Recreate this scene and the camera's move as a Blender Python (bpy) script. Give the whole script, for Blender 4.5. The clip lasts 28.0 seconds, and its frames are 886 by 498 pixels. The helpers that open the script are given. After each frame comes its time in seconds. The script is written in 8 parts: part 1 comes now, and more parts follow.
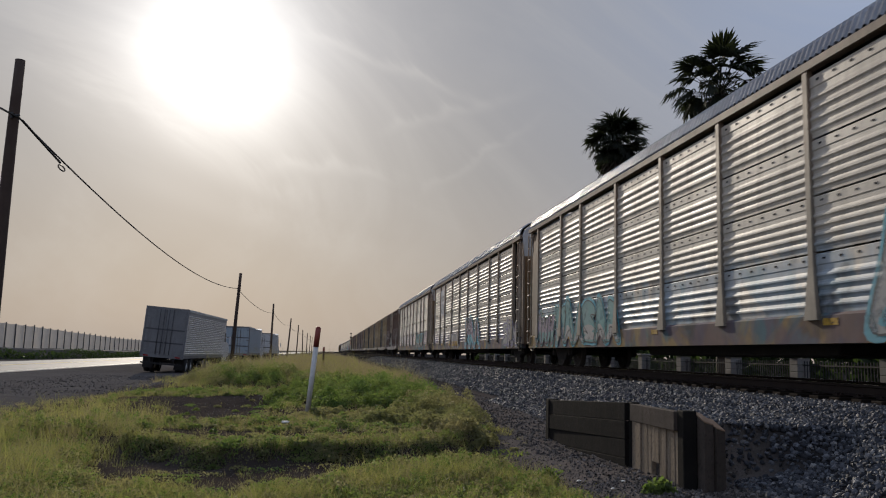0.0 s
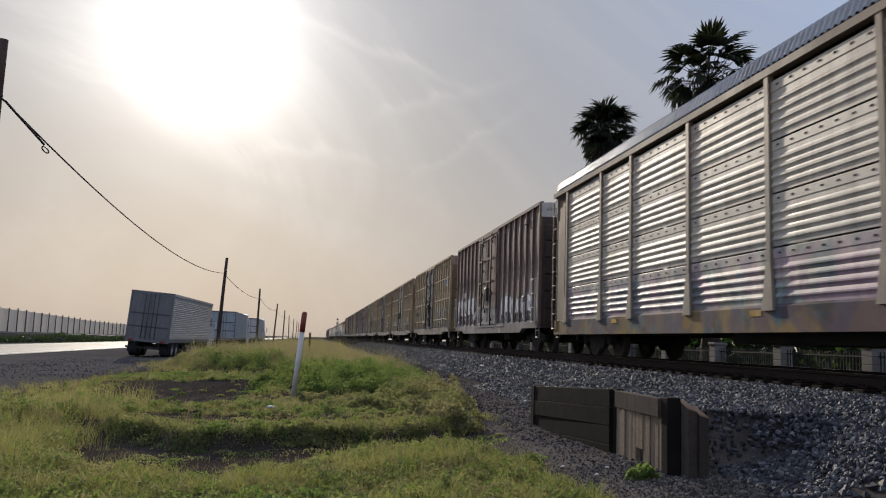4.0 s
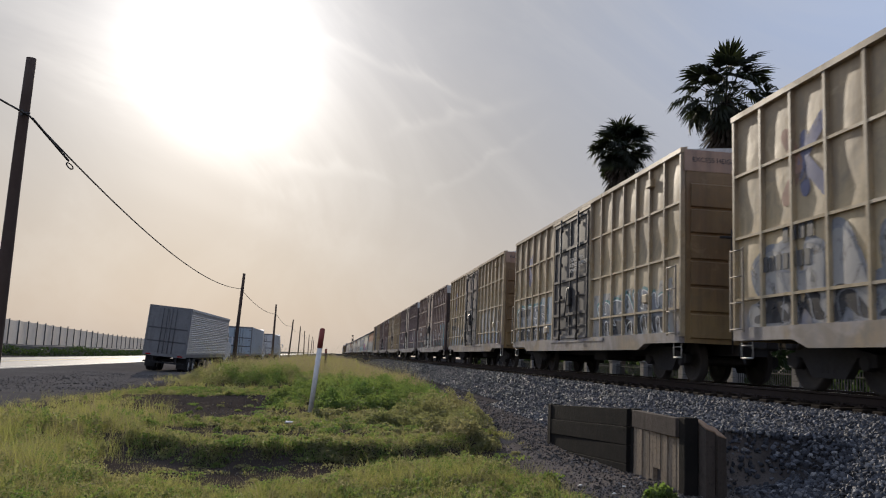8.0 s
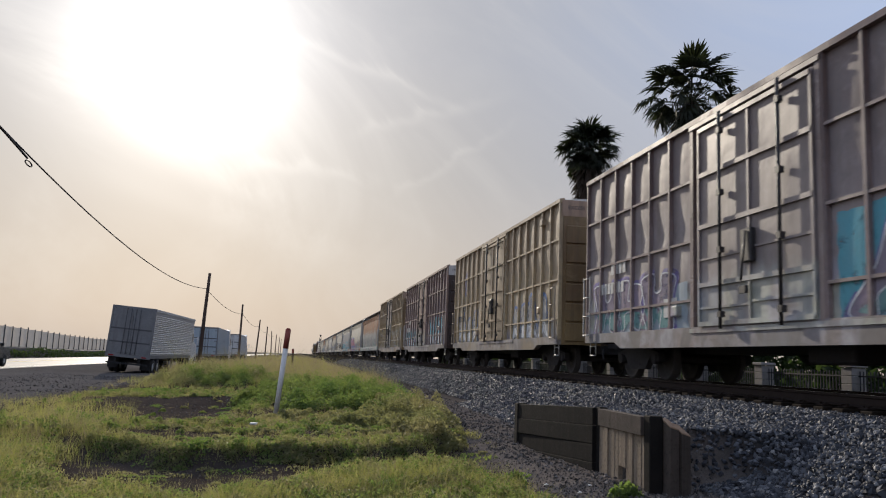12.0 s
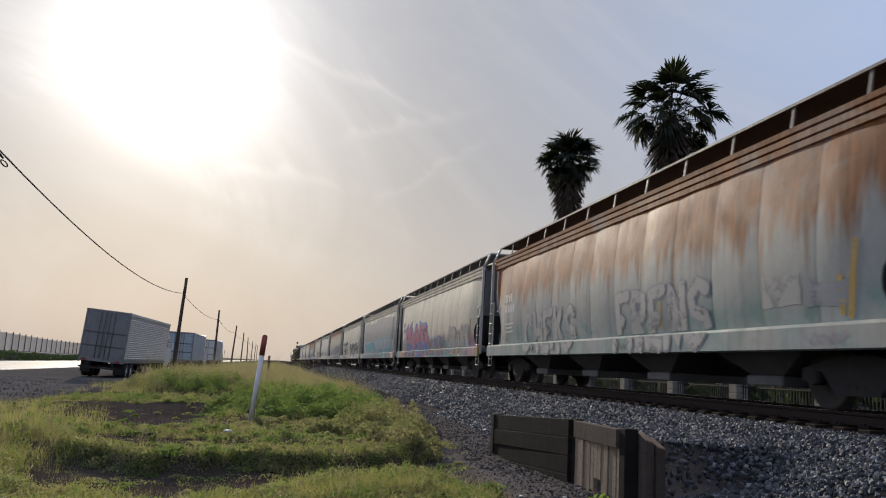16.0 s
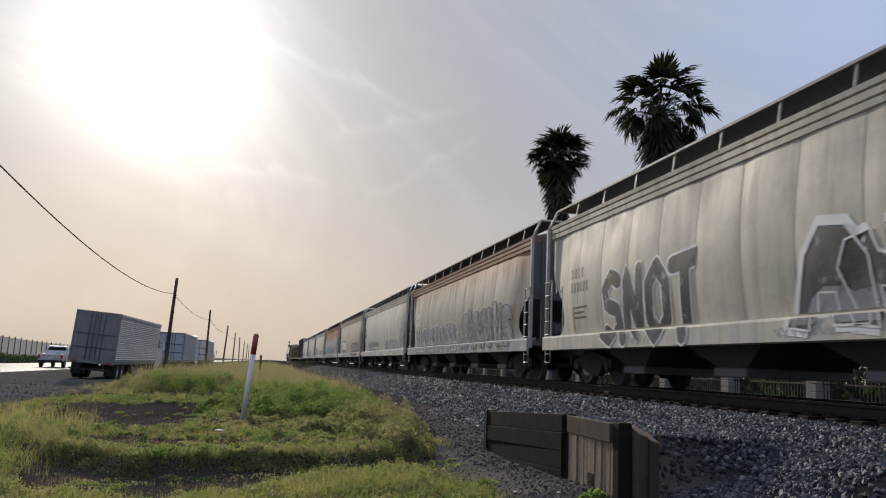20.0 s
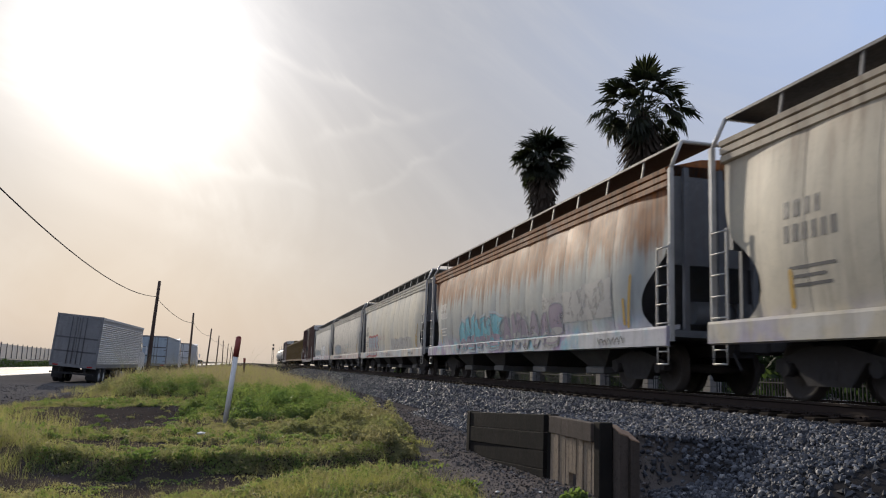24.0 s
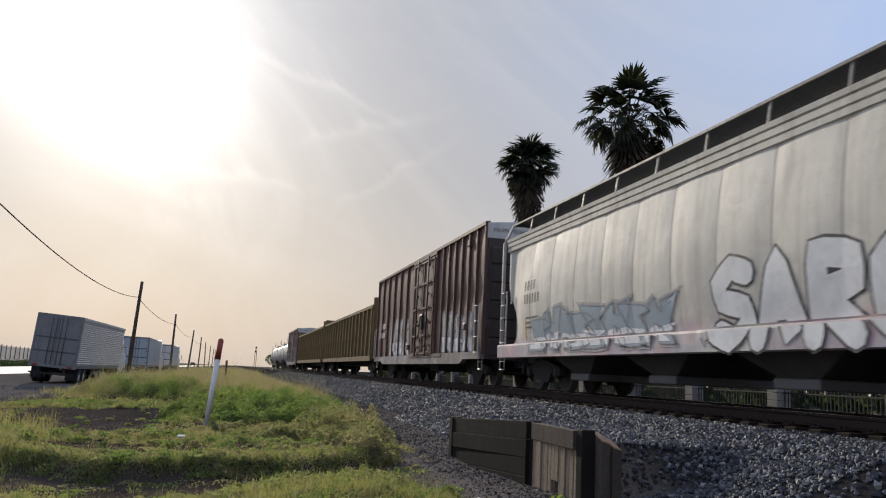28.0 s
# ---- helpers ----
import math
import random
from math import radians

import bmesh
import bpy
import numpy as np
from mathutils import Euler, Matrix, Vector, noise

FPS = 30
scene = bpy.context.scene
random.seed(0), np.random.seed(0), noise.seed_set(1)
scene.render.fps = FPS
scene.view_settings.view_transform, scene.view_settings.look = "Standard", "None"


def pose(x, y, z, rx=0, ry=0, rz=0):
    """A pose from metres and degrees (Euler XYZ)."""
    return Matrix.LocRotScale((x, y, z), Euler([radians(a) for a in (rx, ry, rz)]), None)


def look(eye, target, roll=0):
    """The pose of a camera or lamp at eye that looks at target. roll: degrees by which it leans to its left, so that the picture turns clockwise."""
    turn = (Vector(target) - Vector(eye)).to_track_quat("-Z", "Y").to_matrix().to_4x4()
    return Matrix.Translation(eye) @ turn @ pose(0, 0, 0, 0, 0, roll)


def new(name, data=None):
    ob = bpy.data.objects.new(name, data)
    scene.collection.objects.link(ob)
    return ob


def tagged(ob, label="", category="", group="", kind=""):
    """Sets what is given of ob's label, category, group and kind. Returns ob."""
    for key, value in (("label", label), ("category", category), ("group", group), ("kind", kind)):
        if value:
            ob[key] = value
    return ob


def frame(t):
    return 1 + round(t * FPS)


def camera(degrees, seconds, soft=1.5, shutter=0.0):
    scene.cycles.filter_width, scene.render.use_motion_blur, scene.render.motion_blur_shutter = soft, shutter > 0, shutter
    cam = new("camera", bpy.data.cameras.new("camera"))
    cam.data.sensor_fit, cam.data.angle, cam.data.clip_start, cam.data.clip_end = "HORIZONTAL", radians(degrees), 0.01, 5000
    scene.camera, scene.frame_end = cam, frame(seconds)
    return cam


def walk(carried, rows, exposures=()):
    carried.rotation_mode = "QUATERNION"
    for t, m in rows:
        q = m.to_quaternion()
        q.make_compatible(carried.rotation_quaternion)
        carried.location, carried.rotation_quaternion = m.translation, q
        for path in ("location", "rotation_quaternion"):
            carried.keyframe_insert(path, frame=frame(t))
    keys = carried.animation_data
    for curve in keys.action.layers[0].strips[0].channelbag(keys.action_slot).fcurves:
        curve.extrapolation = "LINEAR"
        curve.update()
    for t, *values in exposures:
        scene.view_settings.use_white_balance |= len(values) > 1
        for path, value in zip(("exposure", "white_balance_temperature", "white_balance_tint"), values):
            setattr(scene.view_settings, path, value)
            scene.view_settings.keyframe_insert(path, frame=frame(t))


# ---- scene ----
PATH = [
    (0, (0.062, 0.014, 0.284), (0.334, 1.978, 0.545), 1.5),
    (0.5, (0.073, 0.041, 0.287), (0.347, 2.005, 0.55), 1.7),
    (1, (0.073, 0.03, 0.276), (0.347, 1.994, 0.538), 1.7),
    (1.5, (0.059, 0.009, 0.284), (0.328, 1.975, 0.539), 1.6),
    (2, (0.061, 0.014, 0.281), (0.337, 1.979, 0.533), 1.7),
    (2.5, (0.068, 0.017, 0.278), (0.363, 1.979, 0.529), 1.8),
    (3, (0.052, 0.001, 0.274), (0.371, 1.961, 0.51), 2.0),
    (3.5, (0.069, 0.032, 0.275), (0.381, 1.995, 0.498), 1.9),
    (5.5, (0.058, 0.007, 0.285), (0.335, 1.97, 0.547), 2.4),
    (6, (0.042, -0.023, 0.277), (0.306, 1.942, 0.539), 2.5),
    (6.5, (0.058, -0.001, 0.283), (0.321, 1.964, 0.547), 2.3),
    (7, (0.048, -0.019, 0.281), (0.314, 1.945, 0.55), 2.3),
    (7.5, (0.047, -0.021, 0.277), (0.309, 1.944, 0.547), 2.3),
    (8, (0.015, -0.061, 0.275), (0.279, 1.903, 0.545), 2.5),
    (8.5, (0.037, -0.041, 0.281), (0.315, 1.921, 0.548), 2.3),
    (9, (0.053, -0.018, 0.279), (0.349, 1.942, 0.543), 2.0),
    (9.5, (0.066, -0.003, 0.284), (0.378, 1.956, 0.545), 1.7),
    (10, (0.083, 0.033, 0.277), (0.407, 1.99, 0.536), 1.6),
    (10.5, (0.069, 0.021, 0.276), (0.397, 1.977, 0.531), 1.8),
    (11, (0.068, 0.024, 0.279), (0.399, 1.98, 0.534), 1.9),
    (11.5, (0.063, 0.019, 0.283), (0.401, 1.973, 0.544), 2.0),
    (12, (0.047, -0.016, 0.28), (0.389, 1.936, 0.552), 2.2),
    (12.5, (0.047, -0.012, 0.278), (0.394, 1.938, 0.557), 2.3),
    (14.5, (0.071, 0.024, 0.276), (0.434, 1.97, 0.563), 2.7),
    (15, (0.07, 0.014, 0.268), (0.45, 1.956, 0.56), 2.9),
    (15.5, (0.054, -0.023, 0.278), (0.449, 1.915, 0.575), 2.9),
    (16, (0.047, -0.008, 0.284), (0.438, 1.931, 0.581), 3.1),
    (16.5, (0.04, -0.011, 0.266), (0.427, 1.928, 0.566), 3.4),
    (17, (0.053, -0.005, 0.273), (0.447, 1.933, 0.571), 3.3),
    (17.5, (0.045, -0.034, 0.278), (0.448, 1.901, 0.581), 3.0),
    (18, (0.058, -0.003, 0.295), (0.47, 1.929, 0.604), 2.5),
    (18.5, (0.038, -0.004, 0.272), (0.453, 1.927, 0.587), 2.7),
    (19, (0.048, 0.015, 0.282), (0.456, 1.949, 0.589), 2.5),
    (19.5, (0.048, 0.025, 0.279), (0.452, 1.961, 0.575), 2.4),
    (20, (0.058, 0.039, 0.271), (0.471, 1.974, 0.563), 2.4),
    (20.5, (0.058, 0.016, 0.266), (0.483, 1.948, 0.559), 2.3),
    (21, (0.062, 0.005, 0.278), (0.499, 1.935, 0.569), 2.1),
    (21.5, (0.078, 0.036, 0.271), (0.514, 1.966, 0.561), 2.0),
    (23.5, (0.095, 0.032, 0.274), (0.537, 1.96, 0.57), 1.7),
    (24, (0.085, 0.01, 0.257), (0.535, 1.936, 0.556), 2.1),
    (24.5, (0.093, 0.024, 0.265), (0.549, 1.947, 0.569), 2.3),
    (25, (0.082, 0.008, 0.264), (0.54, 1.928, 0.583), 2.6),
    (25.5, (0.087, 0.026, 0.27), (0.554, 1.944, 0.587), 2.8),
    (26, (0.09, 0.031, 0.268), (0.564, 1.948, 0.581), 2.9),
    (26.5, (0.079, 0.02, 0.272), (0.557, 1.937, 0.586), 3.1),
    (27, (0.062, -0.012, 0.257), (0.541, 1.904, 0.577), 3.3),
    (27.5, (0.079, 0.017, 0.263), (0.558, 1.933, 0.58), 2.9),
    (28, (0.09, 0.028, 0.266), (0.575, 1.943, 0.578), 2.8),
]
cam = camera(58, 28.0, soft=1.1, shutter=0.12)
walk(cam, [(t, look(eye, target, roll)) for t, eye, target, roll in PATH],
     exposures=[(0.0, -0.44), (1.0, -0.34), (2.0, -0.24), (3.5, -0.16), (6.0, -0.06), (9.0, -0.03), (12.0, 0.05), (18.0, 0.0), (20.0, 0.0), (24.0, 0.08), (28.0, 0.15)])

# ---- light ----
SUN_AZ, SUN_EL = radians(-8.9), radians(20.3)      # azimuth from +y towards +x, elevation
SUN_WAY = Vector((math.sin(SUN_AZ) * math.cos(SUN_EL), math.cos(SUN_AZ) * math.cos(SUN_EL), math.sin(SUN_EL)))
sun = new("sun", bpy.data.lights.new("sun", "SUN"))
sun.data.energy, sun.data.angle, sun.data.color = 3.4, radians(1.2), (1.0, 0.89, 0.74)
sun.matrix_world = look((0, 0, 60), Vector((0, 0, 60)) - SUN_WAY)


def sky():
    w = bpy.data.worlds.new("sky")
    scene.world = w
    w.use_nodes = True
    nt = w.node_tree
    nt.nodes.clear()
    N = nt.nodes.new

    def math_node(op, a, b=None, clamp=False):
        n = N("ShaderNodeMath")
        n.operation, n.use_clamp = op, clamp
        for i, v in enumerate((a, b)):
            if v is None:
                continue
            if isinstance(v, (int, float)):
                n.inputs[i].default_value = v
            else:
                nt.links.new(v, n.inputs[i])
        return n.outputs[0]

    def mix(fac, a, b, blend="MIX"):
        n = N("ShaderNodeMix")
        n.data_type, n.blend_type = "RGBA", blend
        for sock, v in ((n.inputs[0], fac), (n.inputs[6], a), (n.inputs[7], b)):
            if isinstance(v, (int, float)):
                sock.default_value = v
            elif isinstance(v, tuple):
                sock.default_value = (*v, 1)
            else:
                nt.links.new(v, sock)
        return n.outputs[2]

    co = N("ShaderNodeTexCoord").outputs["Generated"]
    nrm = N("ShaderNodeVectorMath")
    nrm.operation = "NORMALIZE"
    nt.links.new(co, nrm.inputs[0])
    way = nrm.outputs[0]
    dot = N("ShaderNodeVectorMath")
    dot.operation = "DOT_PRODUCT"
    nt.links.new(way, dot.inputs[0])
    dot.inputs[1].default_value = SUN_WAY
    ang = math_node("ARCCOSINE", math_node("MINIMUM", dot.outputs["Value"], 0.99999))
    sep = N("ShaderNodeSeparateXYZ")
    nt.links.new(way, sep.inputs[0])
    up = math_node("MAXIMUM", sep.outputs[2], 0.0)

    nish = N("ShaderNodeTexSky")
    nish.sky_type, nish.sun_disc = "NISHITA", False
    nish.sun_elevation, nish.sun_rotation = SUN_EL, SUN_AZ
    nish.air_density, nish.dust_density = 1.2, 3.0
    # thin cirrus over a hazy sky: the haze is warm and pale at the horizon, grey-blue above
    hz = N("ShaderNodeValToRGB")
    nt.links.new(up, hz.inputs[0])
    el = hz.color_ramp.elements
    el[0].position, el[0].color = 0.0, (0.68, 0.575, 0.485, 1)
    el[1].position, el[1].color = 0.62, (0.44, 0.48, 0.57, 1)
    for p, c in ((0.10, (0.615, 0.55, 0.495)), (0.22, (0.52, 0.505, 0.505)), (0.36, (0.48, 0.495, 0.55))):
        e = el.new(p)
        e.color = (*c, 1)
    # away from the sun the sky turns bluer
    away = N("ShaderNodeMapRange")
    away.interpolation_type = "SMOOTHSTEP"
    nt.links.new(ang, away.inputs[0])
    away.inputs[1].default_value, away.inputs[2].default_value = 0.25, 0.95
    blue = mix(math_node("MULTIPLY", away.outputs[0], math_node("MINIMUM", math_node("MULTIPLY", up, 2.6), 1.0)), hz.outputs[0], (0.52, 0.66, 0.98))
    # soft cirrus wisps, slanting down from the sun's side
    def streaks(scale, rot, stretch, detail, lo, hi):
        mp = N("ShaderNodeMapping")
        mp.vector_type = "TEXTURE"
        nt.links.new(way, mp.inputs[0])
        mp.inputs["Rotation"].default_value = (0, radians(rot), 0)
        mp.inputs["Scale"].default_value = (1 / scale, 1 / scale, 1 / (scale * stretch))
        no = N("ShaderNodeTexNoise")
        nt.links.new(mp.outputs[0], no.inputs["Vector"])
        no.inputs["Scale"].default_value, no.inputs["Detail"].default_value, no.inputs["Roughness"].default_value = 1.0, detail, 0.62
        no.inputs["Distortion"].default_value = 1.6
        r = N("ShaderNodeMapRange")
        r.interpolation_type = "SMOOTHSTEP"
        nt.links.new(no.outputs[0], r.inputs[0])
        r.inputs[1].default_value, r.inputs[2].default_value = lo, hi
        return r.outputs[0]

    c1 = streaks(1.9, 24, 2.0, 5.0, 0.36, 0.84)
    c2 = streaks(4.2, 38, 2.6, 6.0, 0.42, 0.88)
    cl = math_node("MINIMUM", math_node("ADD", math_node("MULTIPLY", c1, 0.32), math_node("MULTIPLY", c2, 0.06)), 0.7)
    # wisps and old contrails round the sun
    def trail(a, b, width, gain):
        a, b = Vector(a).normalized(), Vector(b).normalized()
        d = N("ShaderNodeVectorMath")
        d.operation = "DOT_PRODUCT"
        nt.links.new(way, d.inputs[0])
        d.inputs[1].default_value = a.cross(b).normalized()
        off = math_node("ADD", d.outputs["Value"], math_node("ADD", math_node("MULTIPLY", math_node("SUBTRACT", c2, 0.3), 0.014), math_node("MULTIPLY", math_node("SUBTRACT", c1, 0.4), 0.030)))
        q = math_node("MULTIPLY", off, 1.0 / width)
        ridge = math_node("EXPONENT", math_node("MULTIPLY", math_node("MULTIPLY", q, q), -1.0))
        far = N("ShaderNodeVectorMath")
        far.operation = "DOT_PRODUCT"
        nt.links.new(way, far.inputs[0])
        far.inputs[1].default_value = (a + b).normalized()
        r = N("ShaderNodeMapRange")
        r.interpolation_type = "SMOOTHSTEP"
        nt.links.new(far.outputs["Value"], r.inputs[0])
        r.inputs[1].default_value, r.inputs[2].default_value = (a + b).normalized().dot(a) - 0.004, 1.0
        return math_node("MULTIPLY", math_node("MULTIPLY", ridge, r.outputs[0]), math_node("MULTIPLY", math_node("ADD", c1, 0.45), gain))
    for a, b, width, gain in (((-0.021, 0.926, 0.376), (0.177, 0.932, 0.317), 0.0045, 0.3),
                              ((0.068, 0.957, 0.281), (0.215, 0.919, 0.33), 0.0055, 0.24),
                              ((0.128, 0.967, 0.219), (0.213, 0.935, 0.284), 0.004, 0.22),
                              ((-0.208, 0.942, 0.263), (-0.039, 0.983, 0.179), 0.01, 0.26),
                              ((-0.239, 0.948, 0.212), (-0.075, 0.983, 0.165), 0.012, 0.2),
                              ((-0.069, 0.973, 0.22), (0.053, 0.975, 0.216), 0.006, 0.18),
                              ((-0.328, 0.893, 0.307), (-0.255, 0.932, 0.256), 0.018, 0.16),
                              ((-0.121, 0.976, 0.18), (0.039, 0.992, 0.119), 0.014, 0.12)):
        cl = math_node("ADD", cl, trail(a, b, 1.3 * width, 0.8 * gain))
    lit = mix(cl, blue, (0.84, 0.815, 0.79))
    # the bright aureole of the veiled sun
    def lobe(width, gain):
        q = math_node("MULTIPLY", ang, 1.0 / width)
        return math_node("MULTIPLY", math_node("EXPONENT", math_node("MULTIPLY", math_node("MULTIPLY", q, q), -1.0)), gain)
    veil = math_node("ADD", 1.0, math_node("MULTIPLY", math_node("SUBTRACT", cl, 0.18), 0.8))
    glow = math_node("MULTIPLY", math_node("ADD", lobe(radians(5.3), 1.7), math_node("ADD", lobe(radians(11.5), 0.38), lobe(radians(26.0), 0.09))), veil)
    gl = mix(1.0, (1.0, 0.985, 0.965), glow, "MULTIPLY")
    tot = mix(1.0, lit, gl, "ADD")
    tot = mix(0.05, tot, mix(1.0, nish.outputs[0], (0.10, 0.10, 0.10), "MULTIPLY"))
    bg = N("ShaderNodeBackground")
    nt.links.new(tot, bg.inputs[0])
    bg.inputs[1].default_value = 0.80
    out = N("ShaderNodeOutputWorld")
    nt.links.new(bg.outputs[0], out.inputs[0])


sky()

# ---- materials ----
def material(name, build):
    m = bpy.data.materials.new(name)
    m.use_nodes = True
    nt = m.node_tree
    bsdf = nt.nodes["Principled BSDF"]
    build(nt, bsdf)
    return m


def link(nt, a, b):
    nt.links.new(a, b)


def coords(nt, kind="Object", scale=(1, 1, 1), rand=False):
    tc = nt.nodes.new("ShaderNodeTexCoord")
    mp = nt.nodes.new("ShaderNodeMapping")
    link(nt, tc.outputs[kind], mp.inputs[0])
    mp.inputs["Scale"].default_value = scale
    if rand:
        oi = nt.nodes.new("ShaderNodeObjectInfo")
        mul = nt.nodes.new("ShaderNodeMath")
        mul.operation = "MULTIPLY"
        mul.inputs[1].default_value = 90.0
        link(nt, oi.outputs["Random"], mul.inputs[0])
        link(nt, mul.outputs[0], mp.inputs["Location"])
    return mp.outputs[0]


def noise_tex(nt, vec, scale, detail=4.0, rough=0.6, distort=0.0):
    n = nt.nodes.new("ShaderNodeTexNoise")
    link(nt, vec, n.inputs["Vector"])
    n.inputs["Scale"].default_value, n.inputs["Detail"].default_value = scale, detail
    n.inputs["Roughness"].default_value, n.inputs["Distortion"].default_value = rough, distort
    return n.outputs[0]


def ramp(nt, fac, stops, smooth=False):
    r = nt.nodes.new("ShaderNodeValToRGB")
    link(nt, fac, r.inputs[0])
    if smooth:
        r.color_ramp.interpolation = "EASE"
    el = r.color_ramp.elements
    while len(el) > 1:
        el.remove(el[-1])
    for i, (p, c) in enumerate(stops):
        e = el[0] if i == 0 else el.new(p)
        e.position = p
        e.color = (c, c, c, 1) if isinstance(c, (int, float)) else (*c, 1)
    return r.outputs[0]


def mixc(nt, fac, a, b, blend="MIX"):
    n = nt.nodes.new("ShaderNodeMix")
    n.data_type, n.blend_type = "RGBA", blend
    for sock, v in ((n.inputs[0], fac), (n.inputs[6], a), (n.inputs[7], b)):
        if isinstance(v, (int, float)):
            sock.default_value = v
        elif isinstance(v, tuple):
            sock.default_value = (*v, 1)
        else:
            link(nt, v, sock)
    return n.outputs[2]


def bump(nt, bsdf, height, strength=0.3, dist=0.02):
    b = nt.nodes.new("ShaderNodeBump")
    link(nt, height, b.inputs["Height"])
    b.inputs["Strength"].default_value, b.inputs["Distance"].default_value = strength, dist
    link(nt, b.outputs[0], bsdf.inputs["Normal"])


def worn(name, base, other, amount=0.5, scale=1.2, rough=0.6, metal=0.0, fine=14.0, dirt=(0.06, 0.045, 0.035), dirt_amt=0.35, kind="Object", bump_s=0.15, streak=True, spec=0.35):
    """Painted or bare surface with broad patches, fine grain and runs of dirt."""
    def build(nt, bsdf):
        v = coords(nt, kind, rand=True)
        big = noise_tex(nt, v, scale, 5.0, 0.65, 0.4)
        col = mixc(nt, ramp(nt, big, [(0.40, 0.0), (0.40 + 0.35 / max(amount, 0.05), 1.0)]), base, other)
        sm = noise_tex(nt, v, fine, 4.0, 0.7)
        col = mixc(nt, ramp(nt, sm, [(0.52, 0.0), (0.80, dirt_amt)]), col, dirt)
        if streak:
            vs = coords(nt, kind, (1.0, 1.0, 0.12), rand=True)
            st = noise_tex(nt, vs, 5.0, 5.0, 0.65, 0.2)
            col = mixc(nt, ramp(nt, st, [(0.52, 0.0), (0.78, dirt_amt)]), col, dirt)
        link(nt, col, bsdf.inputs["Base Color"])
        bsdf.inputs["Metallic"].default_value = metal
        bsdf.inputs["Specular IOR Level"].default_value = spec
        link(nt, ramp(nt, sm, [(0.3, max(rough - 0.12, 0.05)), (0.75, min(rough + 0.15, 1.0))]), bsdf.inputs["Roughness"])
        bump(nt, bsdf, sm, bump_s, 0.01)
    return material(name, build)


M = {}
M["dark_steel"] = worn("dark_steel", (0.042, 0.040, 0.041), (0.062, 0.055, 0.050), rough=0.8, dirt=(0.04, 0.03, 0.022), spec=0.15)
M["rail_steel"] = worn("rail_steel", (0.045, 0.034, 0.030), (0.034, 0.027, 0.024), rough=0.85, spec=0.1)
M["rail_top"] = worn("rail_top", (0.42, 0.40, 0.38), (0.32, 0.30, 0.28), rough=0.25, metal=0.9, streak=False, dirt_amt=0.1)
M["tie_wood"] = worn("tie_wood", (0.025, 0.019, 0.015), (0.045, 0.036, 0.028), rough=0.95, scale=3, bump_s=0.5, spec=0.05)
M["ballast"] = worn("ballast", (0.15, 0.14, 0.135), (0.09, 0.082, 0.078), rough=0.8, scale=0.6, streak=False, bump_s=1.0, fine=16.0)
M["asphalt"] = worn("asphalt", (0.20, 0.19, 0.18), (0.15, 0.142, 0.135), rough=0.7, scale=0.3, streak=False, spec=0.28)
M["wood_pole"] = worn("wood_pole", (0.07, 0.045, 0.035), (0.10, 0.07, 0.05), rough=0.9, scale=2.0, bump_s=0.5)
# pale rib colour holds the bright sky reflection; trailer_side is darkened for contrast
M["rib_alu"] = worn("rib_alu", (0.72, 0.72, 0.72), (0.60, 0.60, 0.60), rough=0.3, metal=0.4, scale=0.8, dirt_amt=0.3)
M["trailer_side"] = worn("trailer_side", (0.34, 0.34, 0.34), (0.26, 0.26, 0.26), rough=0.5, scale=0.8, dirt_amt=0.4)
M["trailer_white"] = worn("trailer_white", (0.56, 0.56, 0.56), (0.44, 0.44, 0.44), rough=0.45, scale=0.8, dirt=(0.14, 0.13, 0.12), dirt_amt=0.45)
M["fence_pale"] = worn("fence_pale", (0.55, 0.48, 0.40), (0.45, 0.40, 0.34), rough=0.8)
M["black"] = worn("black", (0.015, 0.015, 0.016), (0.025, 0.024, 0.023), rough=0.7, streak=False)
M["red"] = worn("red", (0.27, 0.055, 0.04), (0.20, 0.05, 0.04), rough=0.5, streak=False)
M["white"] = worn("white", (0.72, 0.70, 0.66), (0.6, 0.58, 0.54), rough=0.5)
M["lane_yellow"] = worn("lane_yellow", (0.5, 0.36, 0.08), (0.4, 0.3, 0.1), rough=0.7, streak=False)


def stone_mat(nt, bsdf):
    geo = nt.nodes.new("ShaderNodeNewGeometry")
    col = ramp(nt, geo.outputs["Random Per Island"], [(0.0, (0.016, 0.018, 0.023)), (0.5, (0.056, 0.060, 0.072)), (0.85, (0.125, 0.128, 0.142)), (1.0, (0.30, 0.29, 0.28))])
    v = coords(nt)
    n = noise_tex(nt, v, 30.0, 3.0)
    col = mixc(nt, ramp(nt, n, [(0.4, 0.0), (0.75, 0.5)]), col, (0.06, 0.055, 0.05))
    link(nt, col, bsdf.inputs["Base Color"])
    bsdf.inputs["Roughness"].default_value = 0.60
    bsdf.inputs["Specular IOR Level"].default_value = 0.22
    bump(nt, bsdf, n, 0.4, 0.01)


M["stone"] = material("stone", stone_mat)


